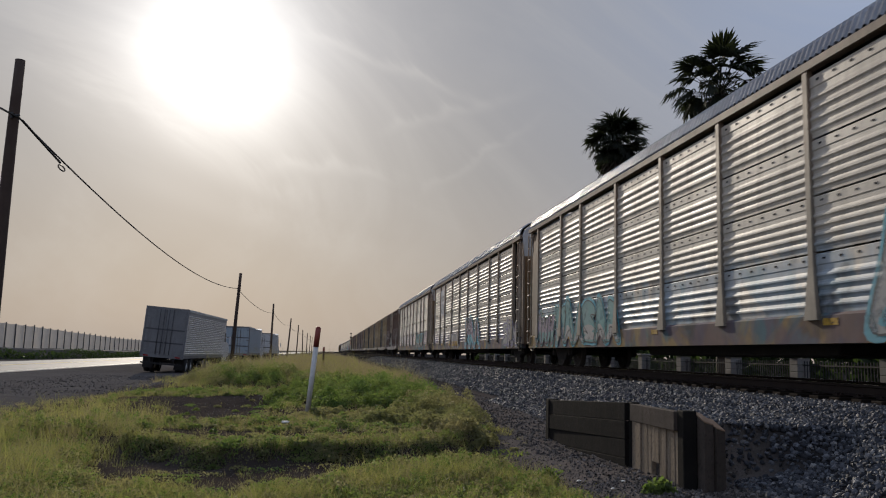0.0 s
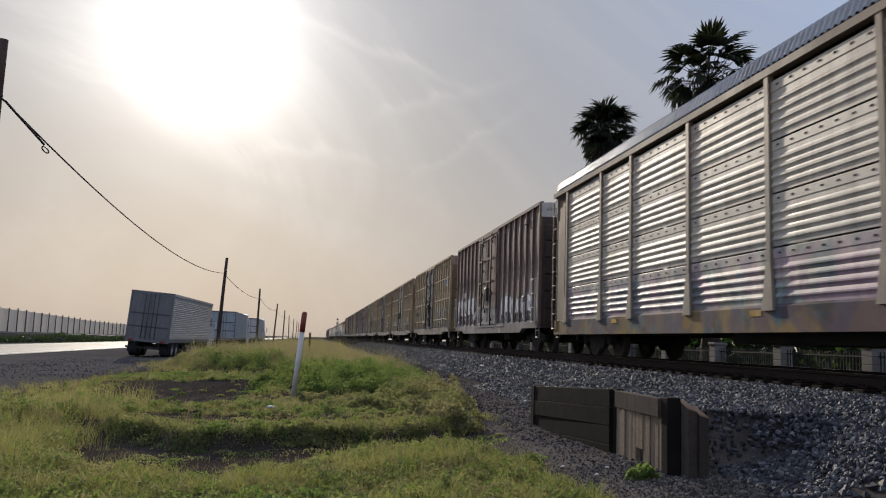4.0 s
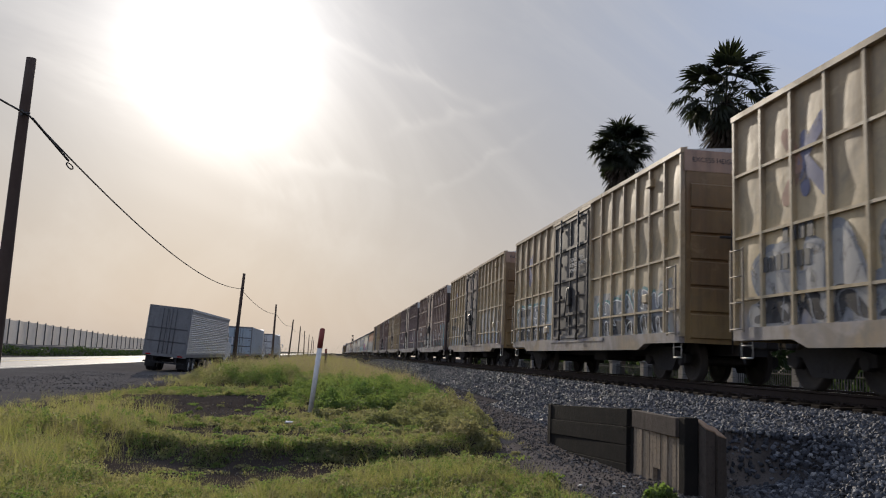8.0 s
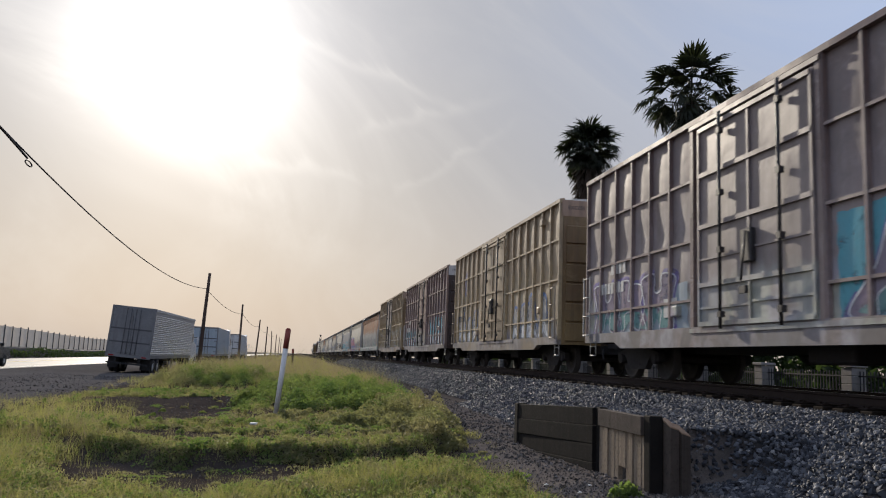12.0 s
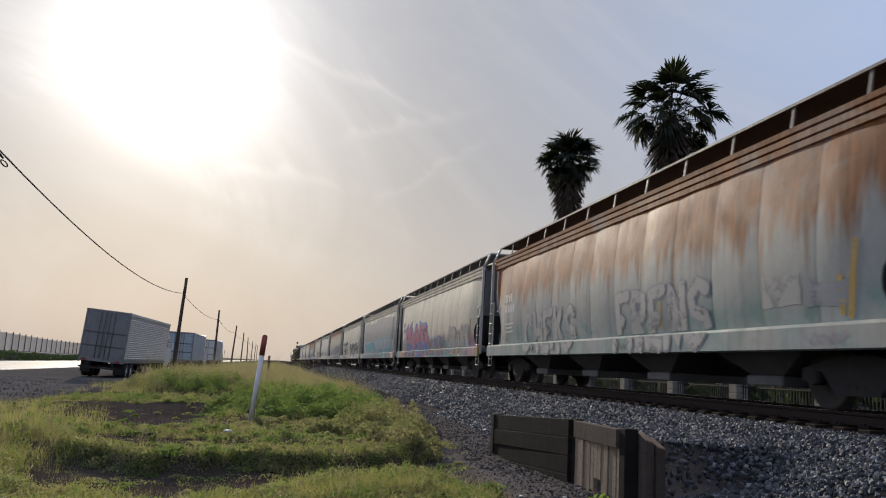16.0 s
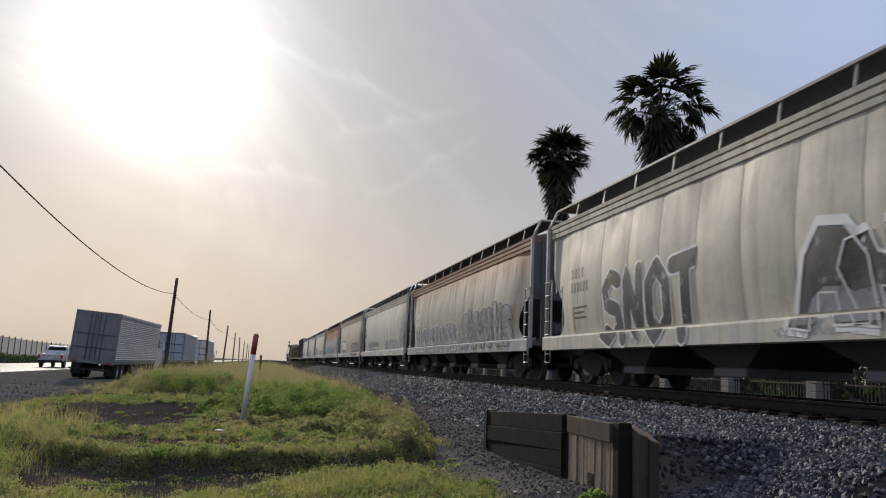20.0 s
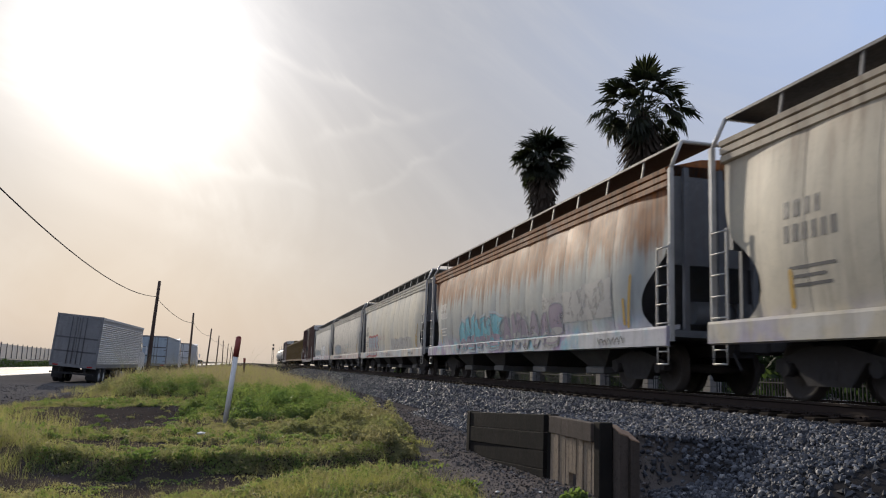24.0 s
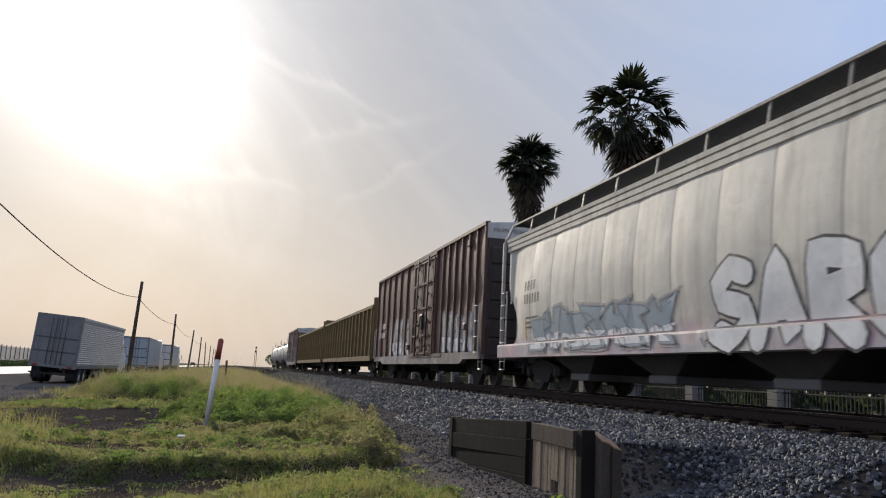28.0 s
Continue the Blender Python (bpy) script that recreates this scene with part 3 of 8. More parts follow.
# ---- train paint ----
def car_paint(name, base, fade, rust=(0.24, 0.10, 0.04), rust_amt=0.0, rust_z=3.2, low=None, low_amt=0.0, low_z=2.0, rough=0.42, metal=0.0, seed=0.0, dent=0.3, deep=0.03, blots=0.32, bleach=0.22, spec=0.5):
    """Weathered car paint: faded patches, rust running down from the roof, sprayed tints low on the side, dirt runs."""
    def build(nt, bsdf):
        tc = nt.nodes.new("ShaderNodeTexCoord")
        mp = nt.nodes.new("ShaderNodeMapping")
        link(nt, tc.outputs["Object"], mp.inputs[0])
        mp.inputs["Location"].default_value = (seed, seed * 3.1, seed * 0.7)
        v = mp.outputs[0]
        sep = nt.nodes.new("ShaderNodeSeparateXYZ")
        link(nt, tc.outputs["Object"], sep.inputs[0])
        big = noise_tex(nt, v, 0.55, 5.0, 0.6, 0.5)
        col = mixc(nt, ramp(nt, big, [(0.38, 0.0), (0.68, 1.0)]), base, fade)

        def runs(sx, sz, scale):
            m2 = nt.nodes.new("ShaderNodeMapping")
            link(nt, v, m2.inputs[0])
            m2.inputs["Scale"].default_value = (sx, sx, sz)
            return noise_tex(nt, m2.outputs[0], scale, 6.0, 0.62, 0.3)

        def over(zmid, width, n, gain):
            """1 above zmid, with an edge ragged by n."""
            a = nt.nodes.new("ShaderNodeMath")
            a.operation = "MULTIPLY_ADD"
            link(nt, n, a.inputs[0])
            a.inputs[1].default_value = gain
            link(nt, sep.outputs[2], a.inputs[2])
            r = nt.nodes.new("ShaderNodeMapRange")
            r.interpolation_type = "SMOOTHSTEP"
            link(nt, a.outputs[0], r.inputs[0])
            r.inputs[1].default_value, r.inputs[2].default_value = zmid + gain * 0.5 - width, zmid + gain * 0.5 + width
            return r.outputs[0]

        st = runs(1.0, 0.07, 4.0)
        if rust_amt:
            patch = noise_tex(nt, v, 0.8, 4.0, 0.6, 0.6)
            f = over(rust_z, 0.34 if rust_amt > 0.6 else 0.7, st, 2.4)
            mul = nt.nodes.new("ShaderNodeMath")
            mul.operation = "MULTIPLY"
            link(nt, f, mul.inputs[0])
            link(nt, ramp(nt, patch, [(0.32, 0.62 * rust_amt), (0.46, rust_amt)]), mul.inputs[1])
            col = mixc(nt, mul.outputs[0], col, mixc(nt, ramp(nt, runs(2.2, 0.10, 5.0), [(0.36, 0.0), (0.62, 1.0)]), tuple(c * 0.55 for c in rust), tuple(c * 1.3 for c in rust)))
        if low:
            for i, c in enumerate(low):
                m3 = nt.nodes.new("ShaderNodeMapping")
                link(nt, v, m3.inputs[0])
                m3.inputs["Location"].default_value = (7.3 * i, 11.9 * i + seed, 3.7 * i)
                pn = noise_tex(nt, m3.outputs[0], 0.75, 3.0, 0.5, 1.2)
                f = over(low_z, 0.22, pn, 1.6)
                inv = nt.nodes.new("ShaderNodeMath")
                inv.operation = "SUBTRACT"
                inv.inputs[0].default_value = 1.0
                link(nt, f, inv.inputs[1])
                mul = nt.nodes.new("ShaderNodeMath")
                mul.operation = "MULTIPLY"
                link(nt, inv.outputs[0], mul.inputs[0])
                link(nt, ramp(nt, pn, [(0.44, 0.0), (0.56, low_amt)]), mul.inputs[1])
                col = mixc(nt, mul.outputs[0], col, c)
        fine = noise_tex(nt, v, 17.0, 4.0, 0.7)
        col = mixc(nt, ramp(nt, st, [(0.48, 0.0), (0.80, 0.50)]), col, (0.11, 0.08, 0.06))
        blot = noise_tex(nt, v, 2.2, 5.0, 0.7, 0.8)
        col = mixc(nt, ramp(nt, blot, [(0.48, 0.0), (0.70, blots)]), col, tuple(0.35 * q + 0.05 for q in fade))
        col = mixc(nt, ramp(nt, blot, [(0.28, bleach), (0.44, 0.0)]), col, tuple(min(0.8, 1.2 * q + 0.10) for q in base))
        col = mixc(nt, ramp(nt, fine, [(0.58, 0.0), (0.80, 0.35)]), col, (0.09, 0.07, 0.055))
        link(nt, col, bsdf.inputs["Base Color"])
        bsdf.inputs["Metallic"].default_value = metal
        bsdf.inputs["Specular IOR Level"].default_value = spec
        link(nt, ramp(nt, big, [(0.3, rough - 0.08), (0.75, rough + 0.16)]), bsdf.inputs["Roughness"])
        wave = noise_tex(nt, v, 1.5, 3.0, 0.45, 0.3)
        bump(nt, bsdf, wave, dent, deep)
    return material(name, build)


M["rack_panel"] = car_paint("rack_panel", (0.74, 0.72, 0.66), (0.60, 0.58, 0.53), rust_amt=0.12, rust_z=4.0, rough=0.5, metal=0.0, dent=0.05)
for i in range(4):
    M["rack_panel%d" % i] = car_paint("rack_panel_%d" % i, (0.68, 0.61, 0.50), (0.57, 0.51, 0.42), rust_amt=0.18, rust_z=4.2, low=[[(0.42, 0.40, 0.46), (0.30, 0.32, 0.36)], [(0.16, 0.32, 0.42), (0.05, 0.055, 0.07), (0.46, 0.52, 0.56)], [(0.46, 0.45, 0.54), (0.36, 0.30, 0.38)], [(0.16, 0.32, 0.36), (0.10, 0.11, 0.13), (0.42, 0.26, 0.34)]][i], low_amt=0.75, low_z=(1.5, 2.15, 1.6, 2.0)[i], rough=0.48, dent=0.05, seed=3.0 * i)
M["rack_post"] = car_paint("rack_post", (0.33, 0.28, 0.215), (0.27, 0.235, 0.19), rust_amt=0.3, rough=0.5, spec=0.25, seed=2.0)
M["rack_sill"] = car_paint("rack_sill", (0.11, 0.08, 0.06), (0.07, 0.07, 0.078), low=[(0.08, 0.18, 0.22), (0.36, 0.22, 0.06), (0.14, 0.10, 0.13)], low_amt=0.7, low_z=2.0, rough=0.7, spec=0.12, seed=5.0)
M["rack_roof"] = car_paint("rack_roof", (0.34, 0.34, 0.35), (0.25, 0.25, 0.26), rough=0.42, metal=0.6, seed=3.0)
M["rack_side_end"] = car_paint("rack_side_end", (0.30, 0.235, 0.17), (0.22, 0.175, 0.135), rust_amt=0.3, rough=0.55, seed=4.0)
M["rack_end"] = car_paint("rack_end", (0.22, 0.13, 0.05), (0.17, 0.10, 0.05), rust_amt=0.3, rough=0.5, seed=1.0)
M["rack_end_top"] = car_paint("rack_end_top", (0.56, 0.56, 0.56), (0.46, 0.46, 0.46), rough=0.5, seed=1.5)
TAN, TAN2 = (0.54, 0.41, 0.225), (0.48, 0.39, 0.26)
LOWS = [(0.50, 0.50, 0.53), (0.10, 0.13, 0.22), (0.28, 0.26, 0.36), (0.05, 0.05, 0.06)]
for i in range(5):
    M["tan%d" % i] = car_paint("box_tan_%d" % i, TAN if i != 3 else (0.36, 0.26, 0.15), TAN2, rust_amt=0.35, rust=(0.16, 0.08, 0.045), low=LOWS[i % 3:] + LOWS[:i % 3], low_amt=0.55, low_z=1.35, rough=0.48, dent=0.35, deep=0.06, blots=0.55, bleach=0.45, seed=4.0 * i + 1)
for i, (a, b) in enumerate((((0.16, 0.10, 0.085), (0.24, 0.17, 0.15)), ((0.36, 0.255, 0.21), (0.50, 0.39, 0.33)), ((0.25, 0.20, 0.19), (0.34, 0.29, 0.285)), ((0.29, 0.195, 0.18), (0.40, 0.30, 0.285)))):
    M["brown%d" % i] = car_paint("box_brown_%d" % i, a, b, rust_amt=0.4, rust=(0.10, 0.05, 0.035), low=[(0.56, 0.55, 0.60), (0.26, 0.40, 0.50), (0.46, 0.40, 0.50), (0.50, 0.52, 0.38)], low_amt=0.75, low_z=1.75, rough=0.52, dent=0.35, deep=0.06, blots=0.6, bleach=0.45, seed=7.0 * i + 2)
M["tan_sill"] = car_paint("tan_sill", (0.34, 0.265, 0.165), (0.24, 0.19, 0.13), rust_amt=0.3, rust=(0.12, 0.06, 0.035), rust_z=0.4, low=[(0.30, 0.29, 0.31), (0.10, 0.10, 0.12), (0.36, 0.33, 0.33)], low_amt=0.5, low_z=3.0, rough=0.45, blots=0.7, seed=17.0)
for i in range(5):
    M["tan%d_post" % i] = car_paint("tan_post_%d" % i, (0.50, 0.39, 0.235), (0.43, 0.35, 0.24), rust_amt=0.35, rust=(0.16, 0.08, 0.045), rough=0.28, dent=0.1, blots=0.5, bleach=0.4, seed=4.0 * i + 2)
    if i < 4:
        M["brown%d_post" % i] = car_paint("brown_post_%d" % i, ((0.17, 0.11, 0.095), (0.36, 0.265, 0.22), (0.28, 0.215, 0.205), (0.28, 0.185, 0.17))[i], (0.26, 0.20, 0.18), rust_amt=0.4, rust=(0.10, 0.05, 0.035), rough=0.26, dent=0.1, blots=0.5, bleach=0.4, seed=6.0 * i + 2)
M["brown_sill"] = car_paint("brown_sill", (0.24, 0.20, 0.195), (0.15, 0.125, 0.12), low=[(0.40, 0.40, 0.44), (0.10, 0.095, 0.10)], low_amt=0.65, low_z=3.0, rough=0.5, blots=0.6, seed=18.0)
M["door_dark"] = car_paint("door_dark", (0.035, 0.036, 0.042), (0.065, 0.062, 0.062), rough=0.5, low=[(0.30, 0.30, 0.32), (0.15, 0.13, 0.12)], low_amt=0.6, low_z=1.2, seed=9.0)
# near-black colour for the shade inside door gaps and slots
M["gap_black"] = worn("gap_black", (0.016, 0.016, 0.018), (0.026, 0.025, 0.025), rough=0.8)
M["bar_dark"] = worn("bar_dark", (0.045, 0.043, 0.044), (0.08, 0.072, 0.068), rough=0.5, metal=0.2)
M["door_grey"] = car_paint("door_grey", (0.22, 0.215, 0.21), (0.12, 0.115, 0.11), rough=0.42, rust_amt=0.3, low=[(0.5, 0.5, 0.52), (0.1, 0.1, 0.12)], low_amt=0.6, low_z=1.0, seed=12.0)
M["box_end"] = car_paint("box_end", (0.34, 0.235, 0.105), (0.27, 0.18, 0.085), rust_amt=0.5, rust=(0.10, 0.05, 0.03), rust_z=1.6, rough=0.5, seed=31.0)
M["brown_end"] = car_paint("brown_end", (0.06, 0.042, 0.038), (0.04, 0.03, 0.028), rust_amt=0.3, rust=(0.05, 0.03, 0.02), rough=0.6, seed=33.0)
for i, c in enumerate(((0.16, 0.10, 0.085), (0.42, 0.32, 0.27), (0.29, 0.24, 0.23), (0.30, 0.20, 0.18))):
    M["brown%d_door" % i] = car_paint("brown_door_%d" % i, c, tuple(0.8 * q for q in c), rust_amt=0.3, rust=(0.10, 0.05, 0.035), low=[(0.56, 0.57, 0.60), (0.48, 0.50, 0.40), (0.24, 0.26, 0.28)], low_amt=0.7, low_z=1.9, rough=0.36, dent=0.25, deep=0.05, seed=9.0 * i)
M["tan3_door"] = car_paint("tan_door", (0.40, 0.30, 0.18), (0.33, 0.26, 0.18), rough=0.36, dent=0.25, deep=0.05, seed=13.0)
M["band_tan"] = car_paint("band_tan", (0.42, 0.30, 0.225), (0.35, 0.26, 0.20), rust_amt=0.3, rough=0.5, seed=3.5)
M["box_top"] = car_paint("box_top", (0.60, 0.60, 0.58), (0.5, 0.48, 0.45), rough=0.5, seed=3.0)
HOPPER = [
    # base, fade, rust amount, rust height, low tints, amount, height
    ((0.37, 0.39, 0.40), (0.31, 0.335, 0.35), 1.0, 2.55, [(0.10, 0.25, 0.22), (0.30, 0.34, 0.34)], 0.5, 1.4),
    ((0.58, 0.55, 0.47), (0.52, 0.50, 0.45), 0.10, 4.2, [(0.12, 0.22, 0.42), (0.50, 0.17, 0.22), (0.34, 0.20, 0.10), (0.12, 0.32, 0.30)], 0.9, 1.35),
    ((0.56, 0.54, 0.48), (0.48, 0.47, 0.44), 0.12, 4.2, [(0.12, 0.27, 0.40), (0.50, 0.48, 0.42), (0.30, 0.16, 0.12)], 0.85, 1.1),
    ((0.52, 0.50, 0.44), (0.46, 0.44, 0.40), 0.10, 4.2, [(0.42, 0.42, 0.42)], 0.5, 0.9),
    ((0.46, 0.44, 0.39), (0.41, 0.39, 0.34), 0.70, 3.25, [(0.48, 0.48, 0.48), (0.33, 0.34, 0.37)], 0.75, 1.2),
    ((0.54, 0.53, 0.50), (0.47, 0.46, 0.43), 0.10, 4.2, [(0.40, 0.40, 0.42)], 0.5, 0.9),
    ((0.50, 0.46, 0.38), (0.44, 0.41, 0.35), 0.30, 3.6, [(0.56, 0.56, 0.56), (0.30, 0.27, 0.46)], 0.45, 0.9),
    ((0.40, 0.42, 0.42), (0.33, 0.37, 0.40), 1.0, 2.75, [(0.20, 0.44, 0.52), (0.30, 0.22, 0.36), (0.50, 0.50, 0.50)], 0.8, 1.05),
    ((0.57, 0.54, 0.46), (0.50, 0.50, 0.48), 0.15, 4.2, [(0.36, 0.44, 0.52), (0.48, 0.40, 0.34)], 0.6, 1.1),
    ((0.58, 0.56, 0.52), (0.52, 0.50, 0.46), 0.12, 4.2, [(0.52, 0.22, 0.20), (0.42, 0.44, 0.48)], 0.4, 0.9),
    ((0.62, 0.61, 0.58), (0.56, 0.55, 0.52), 0.08, 4.3, [(0.36, 0.26, 0.42), (0.52, 0.26, 0.30), (0.40, 0.42, 0.44)], 0.5, 1.0)]
for i, (a, b, ra, rz_, lo, la, lz) in enumerate(HOPPER):
    if ra < 0.5:
        a, b = tuple(min(0.8, 1.16 * v) for v in a), tuple(min(0.8, 1.16 * v) for v in b)
    M["hop%d" % i] = car_paint("hopper_paint_%d" % i, tuple(v * q for v, q in zip(a, (0.94, 0.90, 0.81))), tuple(v * q for v, q in zip(b, (0.92, 0.89, 0.82))), (0.25, 0.085, 0.020), ra, rz_, lo, min(1.0, la * 1.15), lz + 0.35, rough=0.60, dent=0.35, blots=0.22, bleach=0.15 if ra < 0.5 else 0.0, spec=0.2, seed=5.5 * i + 3)
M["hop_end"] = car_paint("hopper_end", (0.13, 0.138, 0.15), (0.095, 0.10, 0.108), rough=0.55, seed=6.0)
M["seam"] = worn("seam", (0.10, 0.095, 0.09), (0.16, 0.15, 0.14), rough=0.7)
M["hop_edge"] = worn("hopper_edge", (0.20, 0.195, 0.19), (0.13, 0.125, 0.12), rough=0.6)
# bay paint darkened: the shade under the car is put into its colour
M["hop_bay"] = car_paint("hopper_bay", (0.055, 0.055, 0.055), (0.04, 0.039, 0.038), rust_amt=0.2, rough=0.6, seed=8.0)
M["hop_rail"] = car_paint("hopper_rail", (0.50, 0.49, 0.46), (0.40, 0.38, 0.35), rough=0.5, seed=8.5)
M["grate"] = worn("grate", (0.05, 0.05, 0.052), (0.07, 0.066, 0.06), rough=0.6, metal=0.5)
M["old_brown"] = car_paint("old_brown", (0.105, 0.055, 0.045), (0.16, 0.095, 0.08), rust_amt=0.5, rust=(0.10, 0.05, 0.04), low=[(0.42, 0.42, 0.44)], low_amt=0.5, low_z=0.8, rough=0.5, spec=0.25, seed=21.0)
M["beam_brown"] = car_paint("beam_brown", (0.19, 0.125, 0.05), (0.13, 0.09, 0.042), rough=0.6, spec=0.2, seed=22.0)
M["tank_white"] = car_paint("tank_white", (0.62, 0.61, 0.58), (0.5, 0.49, 0.46), rust_amt=0.2, rough=0.4, seed=23.0)
M["wheel"] = worn("wheel", (0.052, 0.046, 0.043), (0.075, 0.063, 0.054), rough=0.7, streak=False, spec=0.2)
M["letters_dark"] = worn("letters_dark", (0.06, 0.06, 0.065), (0.10, 0.10, 0.10), rough=0.6, streak=False)
M["letters_white"] = worn("letters_white", (0.62, 0.60, 0.56), (0.5, 0.48, 0.45), rough=0.6, streak=False)
def sprayed(name, c, thin=0.30, full=0.94):
    """Sprayed paint: two tones, thin and worn through in places."""
    def build(nt, bsdf):
        v = coords(nt)
        n1, n2 = noise_tex(nt, v, 1.1, 3.0, 0.5, 0.8), noise_tex(nt, v, 3.0, 5.0, 0.65, 0.5)
        col = mixc(nt, ramp(nt, n1, [(0.40, 0.0), (0.62, 1.0)]), c, tuple(0.75 * q + 0.08 for q in c))
        col = mixc(nt, ramp(nt, n2, [(0.55, 0.0), (0.8, 0.25)]), col, (0.10, 0.085, 0.07))
        link(nt, col, bsdf.inputs["Base Color"])
        bsdf.inputs["Roughness"].default_value = 0.6
        bsdf.inputs["Specular IOR Level"].default_value = 0.2
        link(nt, ramp(nt, n2, [(0.34, thin), (0.48, full)]), bsdf.inputs["Alpha"])
    return material(name, build)


SPRAY = {}
for n, c in dict(white=(0.86, 0.86, 0.84), black=(0.03, 0.03, 0.035), cyan=(0.12, 0.42, 0.50), blue=(0.10, 0.20, 0.46), pink=(0.48, 0.16, 0.22), violet=(0.24, 0.19, 0.42), red=(0.42, 0.08, 0.08), orange=(0.55, 0.24, 0.05), grey=(0.28, 0.29, 0.31), teal=(0.16, 0.34, 0.33), ochre=(0.55, 0.33, 0.05), dull_blue=(0.22, 0.22, 0.33), dull_red=(0.46, 0.27, 0.19), buff=(0.27, 0.27, 0.265), haze=(0.36, 0.43, 0.47), pale=(0.44, 0.42, 0.39), mauve=(0.30, 0.24, 0.30)).items():
    SPRAY[n] = sprayed("spray_" + n, c, 0.82 if n in ("buff", "haze", "white") else 0.30)


# ---- train parts ----
def along(t):
    """Way that the train has gone after t seconds; it is slowly gaining speed."""
    return 14.6 * t + 0.07 * t * t


CARS, WHEELSETS = [], []
SHARED = {}


def shared(key, build, mat):
    if key not in SHARED:
        bm = B()
        build(bm)
        SHARED[key] = mesh_of(key, bm, mat)
    return SHARED[key]


WHEEL_R = 0.457


def wheel_mesh():
    def build(bm):
        for s in (-1, 1):
            x = s * 0.753
            prof = [(0.10, 0.05), (0.10, 0.11), (0.02, 0.14), (0.0, 0.36), (0.055, 0.40), (0.055, WHEEL_R), (-0.05, WHEEL_R + 0.005), (-0.06, WHEEL_R + 0.026), (-0.085, WHEEL_R + 0.026), (-0.085, 0.40), (-0.03, 0.36), (-0.03, 0.14), (-0.09, 0.11), (-0.09, 0.05)]
            n = 28
            rings = []
            for i in range(n):
                a = 2 * math.pi * i / n
                rings.append([bm.verts.new((x + s * px, r * math.cos(a), r * math.sin(a))) for px, r in prof])
            for i in range(n):
                for j in range(len(prof)):
                    k = (j + 1) % len(prof)
                    f = bm.faces.new((rings[i][j], rings[i][k], rings[(i + 1) % n][k], rings[(i + 1) % n][j]))
                    f.smooth = True
        tube(bm, (-1.02, 0, 0), (1.02, 0, 0), 0.085, n=10)
        for s in (-1, 1):
            for i in range(3):
                a = 2 * math.pi * i / 3
                tube(bm, (s * 1.02, 0.05 * math.cos(a), 0.05 * math.sin(a)), (s * 1.045, 0.05 * math.cos(a), 0.05 * math.sin(a)), 0.018, n=6)
    return shared("wheelset", build, M["wheel"])


def frame_mesh():
    def build(bm):
        for s in (-1, 1):
            x0, x1 = s * 1.0 - 0.07, s * 1.0 + 0.07
            # cast side frame: arched top chord, dropped bottom chord, columns and bearing pockets
            outer = [(-1.12, 0.40), (-1.12, 0.58), (-0.72, 0.66), (-0.30, 0.76), (0.30, 0.76), (0.72, 0.66), (1.12, 0.58), (1.12, 0.40), (0.98, 0.40), (0.94, 0.54), (0.70, 0.54), (0.42, 0.22), (-0.42, 0.22), (-0.70, 0.54), (-0.94, 0.54), (-0.98, 0.40)]
            for side in (x0, x1):
                v = [bm.verts.new((side, y, z)) for y, z in outer]
                if side == x0:
                    a = v
                else:
                    b = v
            n = len(outer)
            for i in range(n):
                bm.faces.new((a[i], a[(i + 1) % n], b[(i + 1) % n], b[i]))
            bm.faces.new(a[::-1])
            bm.faces.new(b)
            for yy in (-0.15, 0.0, 0.15):
                tube(bm, (s * 1.0 + s * 0.02, yy, 0.30), (s * 1.0 + s * 0.02, yy, 0.56), 0.055, n=8)
            for yy in (-0.89, 0.89):
                tube(bm, (s * 0.92, yy, WHEEL_R), (s * 1.10, yy, WHEEL_R), 0.115, n=10)
        box(bm, -0.95, 0.95, -0.18, 0.18, 0.48, 0.74, 0.03)
    return shared("truck_frame", build, M["dark_steel"])


def truck(car, y):
    t = part("bogie", frame_mesh(), None, car, "dark cast-steel bogie frame with coil springs", at=(0, y, 0))
    for dy in (-0.89, 0.89):
        w = part("wheelset", wheel_mesh(), None, t, "worn steel wheels on an axle", at=(0, dy, WHEEL_R))
        WHEELSETS.append(w)


def ladder(car, y, z0, z1, x=-1.58, w=0.42, mat="hop_rail", n=None, name="ladder", out=0.0):
    n = n or max(2, int((z1 - z0) / 0.42))
    key = "%s_%.2f_%.2f_%.2f_%s" % (name, z0, z1, w, mat)

    def build(bm):
        for yy in (0, w):
            box(bm, -0.018, 0.018, yy - 0.017, yy + 0.017, z0, z1)
        for i in range(n + 1):
            z = z0 + 0.04 + (z1 - z0 - 0.08) * i / n
            tube(bm, (-0.015, 0, z), (-0.015, w, z), 0.013, n=6)
    return part(name, shared(key, build, M[mat]), None, car, at=(x - out, y, 0))


def coupler(car, y, s):
    def build(bm):
        box(bm, -0.12, 0.12, 0, 0.62, 0.74, 0.98, 0.02)
        box(bm, -0.17, 0.13, 0.50, 0.80, 0.70, 1.02, 0.04)
        tube(bm, (0.25, 0.05, 0.72), (0.42, 0.55, 0.42), 0.028, n=6)
    c = part("coupler", shared("coupler", build, M["dark_steel"]), None, car, at=(0, y, 0))
    if s < 0:
        c.rotation_euler = (0, 0, math.pi)


